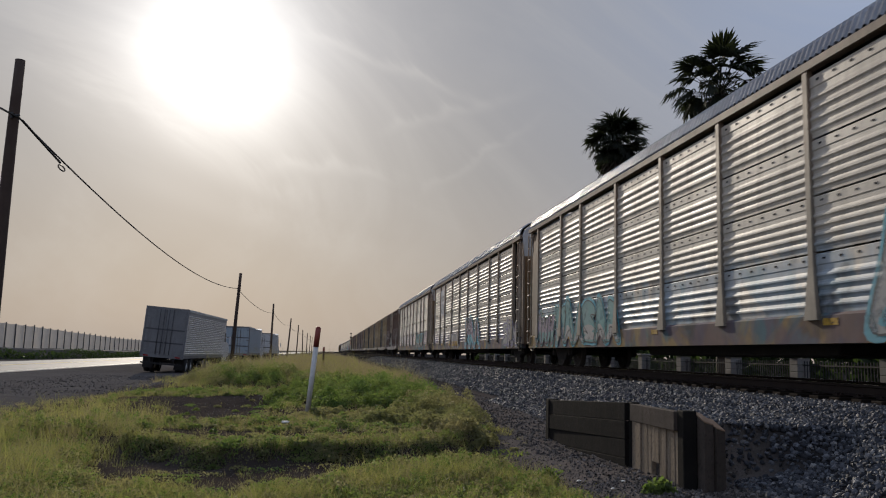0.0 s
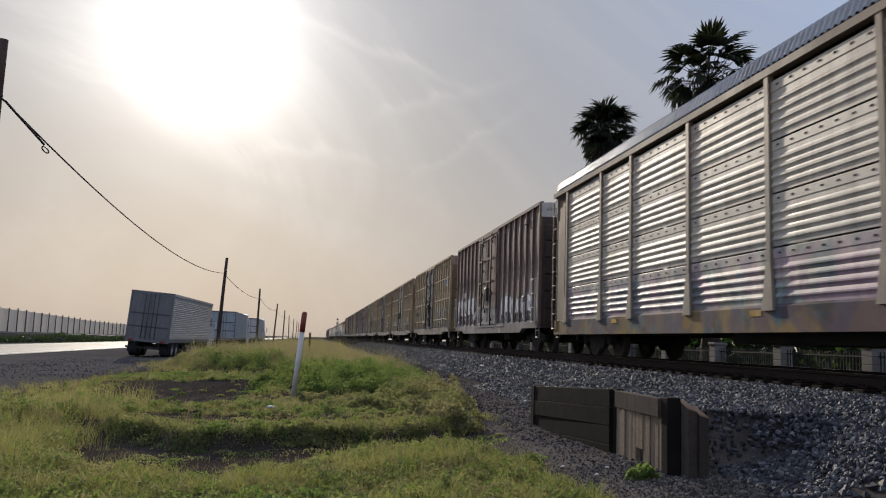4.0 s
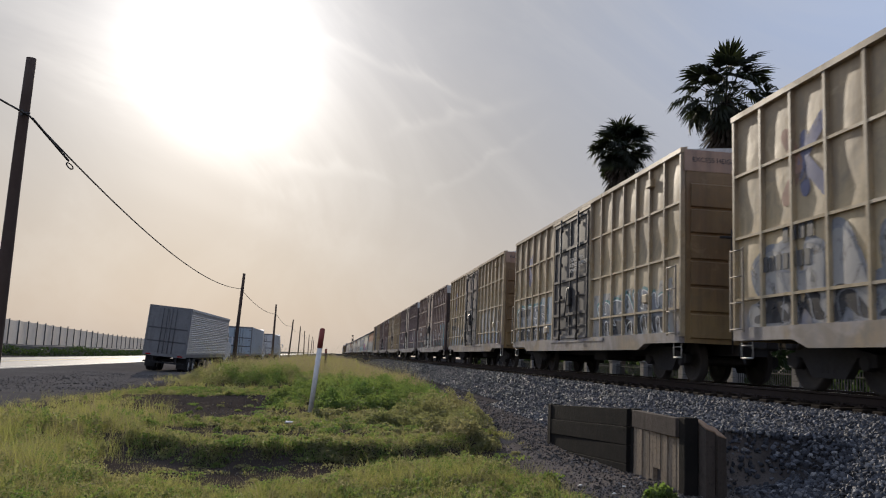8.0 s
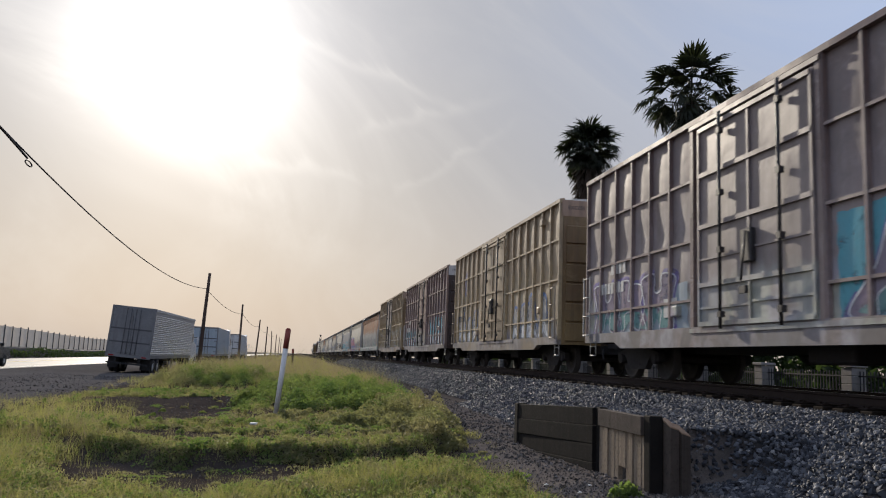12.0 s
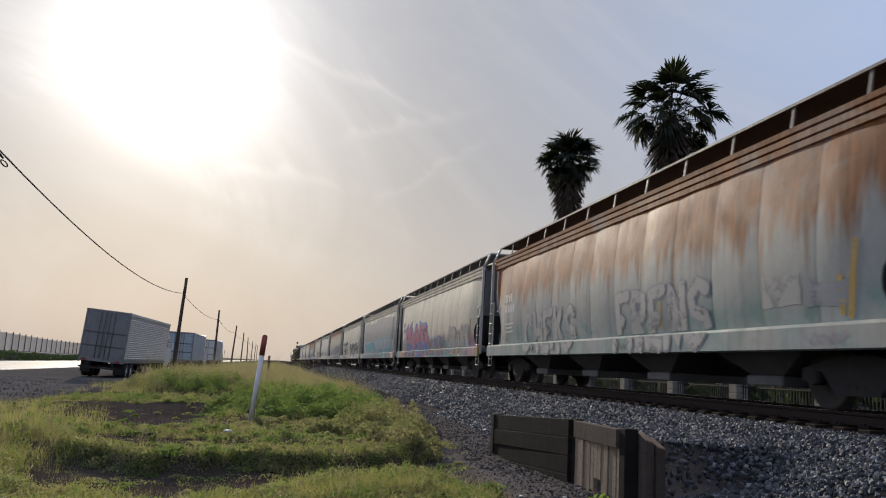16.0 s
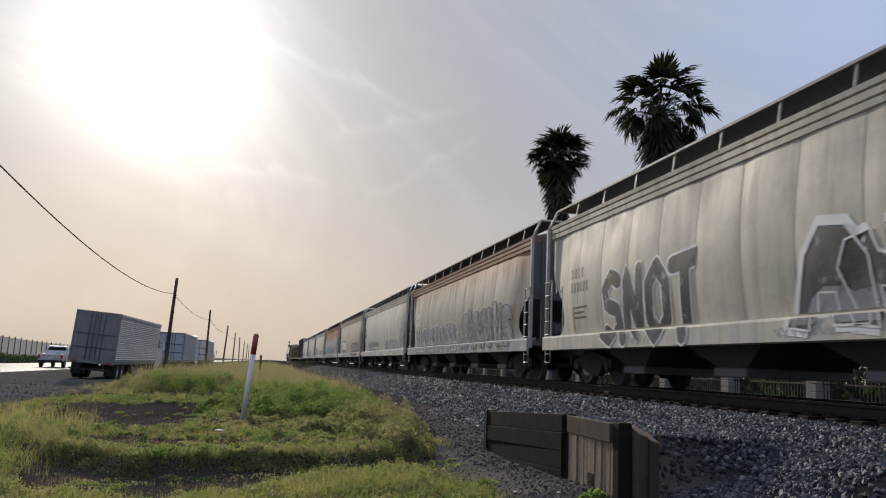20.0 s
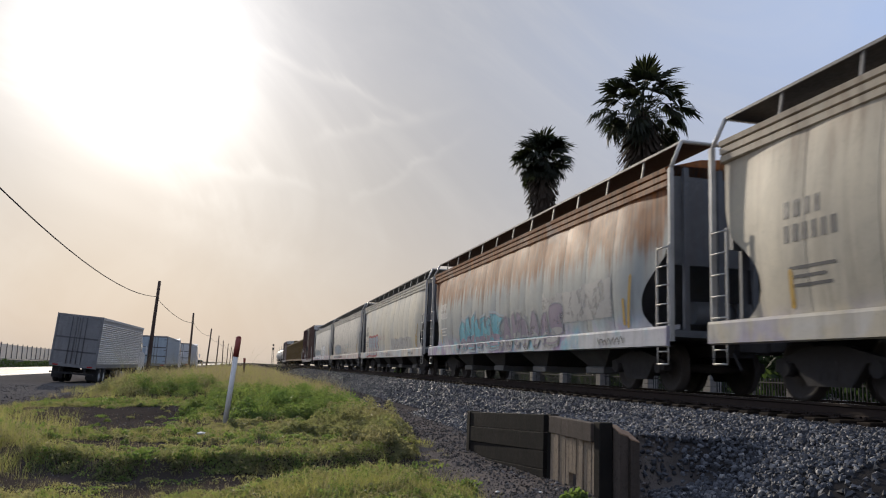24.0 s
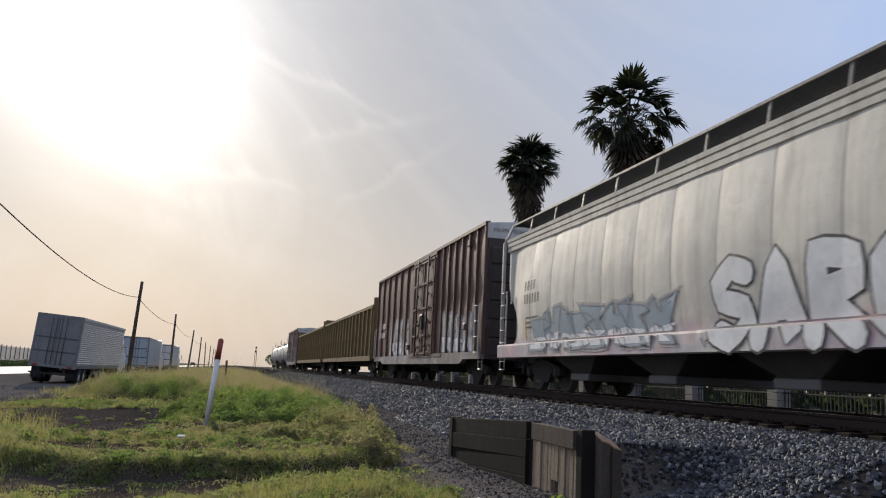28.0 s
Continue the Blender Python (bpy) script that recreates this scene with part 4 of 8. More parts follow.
def stirrup(car, y, mat="hop_rail", x=-1.5):
    def build(bm):
        for yy in (0, 0.38):
            tube(bm, (0, yy, 0.95), (0, yy, 0.50), 0.014, n=6)
        tube(bm, (0, 0, 0.50), (0, 0.38, 0.50), 0.016, n=6)
        tube(bm, (0, 0, 0.72), (0, 0.38, 0.72), 0.012, n=6)
    part("stirrup", shared("stirrup_" + mat, build, M[mat]), None, car, at=(x, y, 0))


def lettering(car, text, at, size, mat, name="lettering", axis="side", stretch=1.0):
    """Flat lettering on a side wall (faces -x) or on the end wall that faces -y."""
    cu = bpy.data.curves.new("text", "FONT")
    cu.body, cu.size, cu.extrude = text, size, 0.001
    tmp = new("text", cu)
    bpy.context.view_layer.update()
    me = bpy.data.meshes.new_from_object(tmp.evaluated_get(bpy.context.evaluated_depsgraph_get()))
    bpy.data.objects.remove(tmp)
    me.materials.clear()
    me.materials.append(mat)
    ob = new(name, me)
    ob.parent = car
    # read from the -x side: writing runs towards -y
    ob.matrix_basis = Matrix.Translation(at) @ (Euler((math.pi / 2, 0, -math.pi / 2)) if axis == "side" else Euler((math.pi / 2, 0, 0))).to_matrix().to_4x4() @ Matrix.Diagonal((stretch, 1, 1, 1))
    return ob


def bars(car, y, z, x, rows, mat, name="number_bar"):
    """Stands for painted numbers: rows of (width, height)."""
    for w, h, dz in rows:
        n = max(2, int(w / (h * 0.75)))
        step = w / n
        def build(bm):
            box(bm, -0.004, 0.004, -step * 0.68, 0, 0, h)
        for i in range(n):
            part(name, shared("%s_%.3f_%.3f_%s" % (name, step, h, mat.name), build, mat), None, car, at=(x, y - i * step, z + dz))


STROKES = dict(
    S=[(0.9, 0.9), (0.5, 1.0), (0.1, 0.8), (0.2, 0.55), (0.8, 0.45), (0.9, 0.2), (0.5, 0.0), (0.1, 0.12)],
    N=[(0.1, 0.0), (0.15, 1.0), (0.8, 0.05), (0.85, 1.0)], O=[(0.5, 1.0), (0.1, 0.75), (0.1, 0.25), (0.5, 0.0), (0.9, 0.25), (0.9, 0.75), (0.5, 1.0)],
    T=[(0.0, 0.95), (1.0, 1.0), (0.55, 0.97), (0.5, 0.0)], C=[(0.9, 0.8), (0.5, 1.0), (0.1, 0.7), (0.1, 0.3), (0.5, 0.0), (0.9, 0.15)],
    H=[(0.1, 1.0), (0.12, 0.0), (0.11, 0.5), (0.88, 0.52), (0.9, 1.0), (0.88, 0.0)], E=[(0.9, 1.0), (0.1, 0.95), (0.12, 0.5), (0.75, 0.52), (0.12, 0.5), (0.1, 0.03), (0.9, 0.0)],
    K=[(0.1, 1.0), (0.12, 0.0), (0.11, 0.45), (0.85, 1.0), (0.4, 0.6), (0.9, 0.0)], A=[(0.05, 0.0), (0.45, 1.0), (0.9, 0.0), (0.7, 0.4), (0.25, 0.4)],
    F=[(0.15, 0.0), (0.12, 0.5), (0.7, 0.55), (0.12, 0.5), (0.1, 0.97), (0.9, 1.0)],
    R=[(0.1, 0.0), (0.12, 1.0), (0.8, 0.9), (0.8, 0.6), (0.15, 0.5), (0.9, 0.0)])


def ribbon(bm, pts, width, surf, lift):
    """A painted stroke that lies on the side wall; surf gives the wall's x at (y, z)."""
    fine = []
    for (a, b), (c, d) in zip(pts, pts[1:]):
        n = max(1, int(math.hypot(c - a, d - b) / 0.12))
        fine += [(a + (c - a) * i / n, b + (d - b) * i / n) for i in range(n)]
    fine.append(pts[-1])
    prev = None
    for i, (y, z) in enumerate(fine):
        y0, z0 = fine[max(i - 1, 0)]
        y1, z1 = fine[min(i + 1, len(fine) - 1)]
        dy, dz = y1 - y0, z1 - z0
        d = math.hypot(dy, dz) or 1.0
        oy, oz = -dz / d * width / 2, dy / d * width / 2
        cur = [bm.verts.new((surf(y + s * oy, z + s * oz) - lift, y + s * oy, z + s * oz)) for s in (-1, 1)]
        if prev:
            bm.faces.new((prev[0], prev[1], cur[1], cur[0]))
        prev = cur
    for (y, z) in (fine[0], fine[-1]):
        c = bm.verts.new((surf(y, z) - lift, y, z))
        ring = [bm.verts.new((surf(y + width / 2 * math.cos(t), z + width / 2 * math.sin(t)) - lift, y + width / 2 * math.cos(t), z + width / 2 * math.sin(t))) for t in [math.pi * k / 4 for k in range(8)]]
        for k in range(8):
            bm.faces.new((c, ring[k], ring[(k + 1) % 8]))


def settle(bm, car, surf, lift):
    """On a hopper, part the painted shape at the ledge between side sheet and sill, and lay both on the steel."""
    if not car.name.startswith("covered_hopper"):
        return bm
    for z in (1.135, 1.205):
        bmesh.ops.bisect_plane(bm, geom=bm.verts[:] + bm.edges[:] + bm.faces[:], plane_co=(0, 0, z), plane_no=(0, 0, 1))
    bmesh.ops.delete(bm, geom=[f for f in bm.faces if 1.135 < f.calc_center_median().z < 1.205], context="FACES")
    for v in bm.verts:
        v.co.x = surf(v.co.y, v.co.z) - lift
    return bm


def scrawl(car, y1, y0, z0, z1, surf, col, rng):
    """A quick sprayed signature, unreadable: one looping line."""
    rr = random.Random(rng)
    n = max(4, int((y1 - y0) / (0.55 * (z1 - z0))))
    pts = []
    for i in range(n + 1):
        y = y1 - (y1 - y0) * i / n
        pts += [(y + rr.uniform(-0.3, 0.3) * (y1 - y0) / n, z0 if i % 2 else z1 - rr.uniform(0, 0.3) * (z1 - z0)), (y - 0.35 * (y1 - y0) / n, z0 + rr.uniform(0.3, 0.8) * (z1 - z0))]
    bm = B()
    ribbon(bm, pts, 0.028, surf, 0.008)
    part("scrawl", settle(bm, car, surf, 0.008), SPRAY[col], car, "thin sprayed signature, unreadable")


def spray_word(car, word, y, z, w, h, surf, fill, edge, thick=0.2, rim=1.4):
    """Readable sprayed letters, starting at y and running towards -y."""
    be, bf = B(), B()
    for i, ch in enumerate(word):
        pts = [(y - i * w - px * w * 0.82, z + pz * h) for px, pz in STROKES[ch]]
        ribbon(be, pts, thick * rim, surf, 0.006)
        ribbon(bf, pts, thick, surf, 0.010)
    g = part("graffiti", settle(be, car, surf, 0.006), SPRAY[edge], car, "sprayed graffiti lettering")
    part("letter_fill", settle(bf, car, surf, 0.010), SPRAY[fill], g)


def curve_through(pts, n=5):
    """Closed smooth outline through the points."""
    out, m = [], len(pts)
    for i in range(m):
        p0, p1, p2, p3 = (pts[(i + k - 1) % m] for k in range(4))
        for j in range(n):
            t = j / n
            out.append(tuple(0.5 * (2 * p1[c] + (p2[c] - p0[c]) * t + (2 * p0[c] - 5 * p1[c] + 4 * p2[c] - p3[c]) * t * t + (3 * p1[c] - p0[c] - 3 * p2[c] + p3[c]) * t ** 3) for c in (0, 1)))
    return out


def flat_shape(bm, rim, surf, lift, grow=1.0):
    cy, cz = sum(p[0] for p in rim) / len(rim), sum(p[1] for p in rim) / len(rim)
    c = bm.verts.new((surf(cy, cz) - lift, cy, cz))
    prev, m = None, len(rim)
    for t in (0.2, 0.4, 0.6, 0.8, 1.0):
        ring = []
        for a, b in rim:
            y, z = cy + (a - cy) * t * grow, cz + (b - cz) * t * grow
            ring.append(bm.verts.new((surf(y, z) - lift, y, z)))
        for q in range(m):
            if prev is None:
                bm.faces.new((c, ring[q], ring[(q + 1) % m]))
            else:
                bm.faces.new((prev[q], prev[(q + 1) % m], ring[(q + 1) % m], ring[q]))
        prev = ring


def spray_piece(car, y0, y1, z0, z1, surf, cols, rng, halo=None, sharp=False):
    """Unreadable sprayed piece: bent interlocking shapes in a row, each filled, shaded and edged."""
    rr = random.Random(rng)
    h = z1 - z0
    n = max(3, int((y1 - y0) / (0.75 * h)))
    w = (y1 - y0) / n
    for i in range(n):
        yc, lean, tall = y0 + w * (i + 0.5), rr.uniform(-0.3, 0.3) * w, rr.uniform(0.78, 1.0)
        rim = []
        base = rr.choice((
            ((-0.60, 0.0), (-0.18, 0.05), (-0.12, 0.42), (0.14, 0.40), (0.16, 0.02), (0.58, -0.02), (0.50, 0.5), (0.62, 0.95), (0.18, 1.02), (0.10, 0.66), (-0.15, 0.68), (-0.10, 1.0), (-0.55, 0.92), (-0.48, 0.45)),
            ((-0.55, 0.05), (0.0, -0.04), (0.62, 0.04), (0.52, 0.30), (0.10, 0.28), (0.50, 0.52), (0.60, 0.9), (0.15, 1.04), (-0.45, 0.98), (-0.62, 0.72), (-0.20, 0.70), (-0.58, 0.42)),
            ((-0.50, 0.0), (-0.20, 0.02), (-0.08, 0.34), (0.20, 0.30), (0.30, -0.04), (0.66, 0.02), (0.40, 0.60), (0.24, 1.05), (-0.14, 1.0), (-0.36, 0.55))))
        for a, b in base:
            a, b = a + rr.uniform(-0.07, 0.07), b * tall + rr.uniform(-0.05, 0.05)
            rim.append((yc + a * w + lean * b, z0 + max(0.0, b) * h))
        if sharp:
            # pointed corners pulled outwards, straight edges between them
            rim = [(yc + (a - yc) * (1.32 if q % 3 == 0 else 0.92), z0 + max(0.0, (b - z0) * (1.12 if q % 3 == 0 else 0.94))) for q, (a, b) in enumerate(rim)]
            rim = [(a + (c - a) * j / 4, b + (d - b) * j / 4) for (a, b), (c, d) in zip(rim, rim[1:] + rim[:1]) for j in range(4)]
        else:
            rim = curve_through(rim, 4)
        cy, cz = sum(p[0] for p in rim) / len(rim), sum(p[1] for p in rim) / len(rim)
        bm = B()
        flat_shape(bm, rim, surf, 0.005 + 0.0012 * (i % 2), 1.16)
        g = part("graffiti_letter", settle(bm, car, surf, 0.005 + 0.0012 * (i % 2)), SPRAY[halo or cols[1]], car, "sprayed graffiti letter, unreadable" if i == 0 else "")
        bm = B()
        flat_shape(bm, rim, surf, 0.009 + 0.0012 * (i % 2))
        part("letter_fill", settle(bm, car, surf, 0.009 + 0.0012 * (i % 2)), SPRAY[cols[0]], g)
        bm = B()
        low = [(a, z0 + (b - z0) * 0.45 + 0.02) for a, b in rim]
        flat_shape(bm, low, surf, 0.0125 + 0.0012 * (i % 2), 0.8)
        part("letter_shade", settle(bm, car, surf, 0.0125 + 0.0012 * (i % 2)), SPRAY[cols[2]], g)
        bm = B()
        ribbon(bm, rim + rim[:1], 0.032, surf, 0.016)
        part("letter_edge", settle(bm, car, surf, 0.016), SPRAY[cols[1]], g)


def buff_patch(car, y0, y1, z0, z1, surf, col, rng):
    """Rolled-on patch of paint that hides older writing, with stepped, ragged edges."""
    rr = random.Random(rng)
    ny, nz = max(4, int((y1 - y0) / 0.11)), max(4, int((z1 - z0) / 0.11))
    bm = B()
    g, top = [], 1.0
    for i in range(ny + 1):
        if i % 7 == 0:
            top = rr.uniform(0.80, 1.0)
        row = []
        for j in range(nz + 1):
            y, z = y0 + (y1 - y0) * i / ny, z0 + (z1 - z0) * top * j / nz
            if i in (0, ny) or j in (0, nz):
                y, z = y + rr.uniform(-0.03, 0.03), z + rr.uniform(-0.02, 0.02)
            row.append(bm.verts.new((surf(y, z) - 0.004, y, z)))
        g.append(row)
    for i in range(ny):
        for j in range(nz):
            bm.faces.new((g[i][j], g[i + 1][j], g[i + 1][j + 1], g[i][j + 1]))
    part("paint_patch", bm, SPRAY[col], car, "rolled-on patch of covering paint")


# ---- auto rack ----
def auto_rack(a, b, seed, mat="rack_panel", hatch=False):
    L = b - a
    rng = random.Random(seed)
    car = thing("auto_rack_car", "tall three-level auto rack with corrugated steel side panels and graffiti", "rail car", "cars of the passing train")
    X = 1.56
    posts = [1.41, 4.19, 6.16, 9.05, 11.85, L - 11.85, L - 9.05, L - 6.16, L - 4.19, L - 1.41]
    rows = [(1.02, 1.90), (1.93, 2.76), (2.79, 3.62), (3.65, 4.62)]
    for side in (-1, 1):
        for i in range(9):
            y0, y1 = posts[i] + 0.06, posts[i + 1] - 0.06
            for r, (z0, z1) in enumerate(rows):
                def build(bm, ya=y0, w=y1 - y0, zo=z0, h=z1 - z0):
                    # flat perforated strip above, horizontal ridges below
                    prof = [(0.0, 0.0), (0.0, 0.04 * h)]
                    zb, zt, n = 0.05 * h, 0.72 * h, 4
                    for k in range(n):
                        s = (zt - zb) / n
                        z = zb + k * s
                        prof += [(-0.008, z + s * 0.24), (-0.026, z + s * 0.42), (-0.026, z + s * 0.58), (-0.008, z + s * 0.76), (0.0, z + s * 0.98)]
                    prof += [(0.0, 0.80 * h), (-0.010, 0.82 * h), (-0.010, 0.985 * h), (0.0, h)]
                    lo = [bm.verts.new((x, ya, zo + z)) for x, z in prof]
                    hi = [bm.verts.new((x, ya + w, zo + z)) for x, z in prof]
                    for k in range(len(prof) - 1):
                        bm.faces.new((lo[k], lo[k + 1], hi[k + 1], hi[k]))
                    bm.faces.new(lo[::-1])

                m = shared("rack_panel_%d_%d_%d" % (seed, i, r), build, M["rack_panel%d" % (seed - 1)])
                p = part("side_panel", m, None, car, at=(side * (X - 0.02), 0, 0))
                def holes(bm, ya=y0, w=y1 - y0, zo=z0, h=z1 - z0):
                    # row of pressed slots in the flat strip, the shade in them drawn as black blocks
                    n = max(4, int(w / 0.36))
                    for k in range(n):
                        yy = ya + w * (k + 0.5) / n
                        box(bm, -0.018, -0.010, yy - 0.03, yy + 0.03, zo + 0.895 * h, zo + 0.925 * h)
                if side < 0:
                    part("perforation", shared("rack_slots_%d_%d" % (i, r), holes, M["gap_black"]), None, p)["kind"] = "stuff"
                if side > 0:
                    p.rotation_euler = (0, 0, math.pi)
                    p.location.y = y0 + y1
        for y in posts:
            def build(bm):
                box(bm, -0.045, 0.06, -0.06, 0.06, 0.98, 4.76)
                v0 = [bm.verts.new(q) for q in ((-0.048, -0.065, 1.70), (-0.048, 0.065, 1.70), (-0.075, 0.16, 0.92), (-0.075, -0.16, 0.92))]
                v1 = [bm.verts.new(q) for q in ((0.0, -0.065, 1.70), (0.0, 0.065, 1.70), (0.0, 0.16, 0.92), (0.0, -0.16, 0.92))]
                bm.faces.new(v0)
                for k in range(4):
                    bm.faces.new((v0[k], v1[k], v1[(k + 1) % 4], v0[(k + 1) % 4]))
            p = part("post", shared("rack_post", build, M["rack_post"]), None, car, at=(side * X, y, 0))
            if side > 0:
                p.rotation_euler = (0, 0, math.pi)
        bm = B()
        extrude_y(bm, [(side * (X - 0.10), 4.72), (side * (X + 0.055), 4.72), (side * (X + 0.065), 4.84), (side * (X - 0.02), 4.90), (side * (X - 0.10), 4.90)], 0.15, L - 0.15)
        part("top_rail", bm, M["rack_post"], car)
        bm = B()
        extrude_y(bm, [(side * (X - 0.25), 0.58), (side * (X + 0.02), 0.58), (side * (X + 0.02), 0.98), (side * (X - 0.02), 1.02), (side * (X - 0.25), 1.02)], 0.25, L - 0.25)
        part("side_sill", bm, M["rack_sill"], car)
        for y0, s in ((0.08, 1), (L - 1.28, -1)):
            def build(bm):
                box(bm, 0.0, 0.10, 0.0, 1.2, 0.75, 4.66, 0.02)
            p = part("end_side_panel", shared("rack_end_side", build, M["rack_side_end"]), None, car, at=(side * (X - 0.12), y0, 0))
            for nm, b0 in (("door_skin", (-0.02, 0.0, 0.45, 0.95, 0.95, 4.40)), ("corner_bar", (-0.05, 0.02, 0.0, 0.10, 0.75, 4.70))):
                part(nm, shared("rack_" + nm, lambda bm, b0=b0: box(bm, *b0), M["rack_side_end"]), None, p)
            if side > 0:
                p.rotation_euler = (0, 0, math.pi)
                p.location.y += 1.2
    # roof: cross-ribbed steel on a low arch
    bm = B()
    arch = [(-1.60, 4.86), (-1.50, 5.12), (-1.22, 5.34), (-0.7, 5.50), (0.0, 5.56), (0.7, 5.50), (1.22, 5.34), (1.50, 5.12), (1.60, 4.86)]
    prev, y, k = None, 0.3, 0
    while y < L - 0.3:
        h = 0.0 if k % 4 < 2 else 0.035
        cur = [bm.verts.new((x * (1 + h / 3), y, z + h)) for x, z in arch]
        if prev:
            for i in range(len(arch) - 1):
                bm.faces.new((prev[i], prev[i + 1], cur[i + 1], cur[i]))
        prev = cur
        y += 0.055 if k % 2 else 0.022
        k += 1
    part("roof", bm, M["rack_roof"], car)
    for y, s in ((0.10, -1), (L - 0.10, 1)):
        bm = B()
        for x0 in (-1.42, 0.02):
            box(bm, x0, x0 + 1.40, y - 0.06, y + 0.06, 0.75, 4.05)
        e = part("end_door", bm, M["rack_end"], car, "yellow-brown steel end door")
        for z in (1.6, 2.5, 3.3):
            bm = B()
            box(bm, -1.42, 1.42, y - 0.08, y + 0.08, z, z + 0.05)
            part("door_band", bm, M["rack_end"], e)
        bm = B()
        prof = [(x * 0.95, z - 0.03) for x, z in arch] + [(1.45, 4.05), (-1.45, 4.05)]
        v = [bm.verts.new((x, y - 0.06, z)) for x, z in prof]
        w = [bm.verts.new((x, y + 0.06, z)) for x, z in prof]
        bm.faces.new(v)
        bm.faces.new(w[::-1])
        for i in range(len(prof)):
            bm.faces.new((v[i], v[(i + 1) % len(prof)], w[(i + 1) % len(prof)], w[i]))
        part("end_cap", bm, M["rack_end_top"], car, "white upper end cap")
        if s < 0:
            lettering(car, "EXCESS HEIGHT CAR", (-1.15, y - 0.066, 4.62), 0.17, M["letters_dark"], axis="end")
    for y in (0.12, L - 0.56):
        for x in (-1.60, 1.60):
            ladder(car, y, 0.72, 4.62, x=x, w=0.44, mat="rack_post", n=9)
    for y in (0.2, L - 0.6):
        stirrup(car, y, "rack_post", -1.5)
    bm = B()
    box(bm, -1.40, 1.40, 0.3, L - 0.3, 0.86, 1.0)
    box(bm, -0.35, 0.35, 0.1, L - 0.1, 0.58, 0.86)
    box(bm, -0.9, 0.9, L * 0.36, L * 0.64, 0.40, 0.86, 0.03)
    part("underframe", bm, M["dark_steel"], car)
    for y in (2.6, L - 2.6):
        truck(car, y)
    coupler(car, L - 0.1, 1)
    coupler(car, 0.1, -1)
    for k in range(4):
        y = 2.2 + k * L / 4.2
        bm = B()
        box(bm, -X - 0.028, -X - 0.018, y, y + 0.34, 0.84, 0.94)
        part("reflector", bm, SPRAY["ochre"], car, "yellow reflector strip")
    surf = lambda yy, zz: -X - 0.024
    if seed == 3:
        bm = B()
        box(bm, -X - 0.012, -X + 0.004, L - 6.02, L - 4.33, 2.72, 4.35)
        plate = part("emblem_plate", bm, M["rack_end_top"], car, "faded grey plate with a striped emblem")
        for q in range(4):
            bm = B()
            box(bm, -X - 0.016, -X - 0.0125, L - 5.85 + q * 0.38, L - 5.67 + q * 0.38, 2.85, 3.45)
            part("emblem_bar", bm, SPRAY["grey"], plate)
        bm = B()
        box(bm, -X - 0.016, -X - 0.0125, L - 5.80, L - 4.55, 3.62, 3.95)
        part("emblem_band", bm, SPRAY["pale"], plate)
    for y0, y1, z1, cols, hl in {1: ((3.0, 9.0, 1.9, ("pale", "mauve", "teal"), "mauve"),), 2: ((2.0, 7.6, 2.35, ("pale", "black", "cyan"), "cyan"), (17.0, 22.6, 1.9, ("teal", "black", "pale"), "cyan"), (23.0, 25.0, 1.7, ("mauve", "black", "teal"), "teal")), 3: ((14.6, 18.2, 1.55, ("pale", "mauve", "ochre"), "pale"), (8.2, 12.2, 2.1, ("mauve", "haze", "cyan"), "cyan"), (0.6, 2.8, 1.7, ("pale", "violet", "pale"), "pale")), 4: ((4.0, 9.0, 1.9, ("teal", "black", "pale"), "cyan"),)}.get(seed, ()):
        spray_piece(car, y0, y1, 0.72, z1, surf, cols, seed * 10 + int(y0), halo=hl)
    CARS.append((car, a))


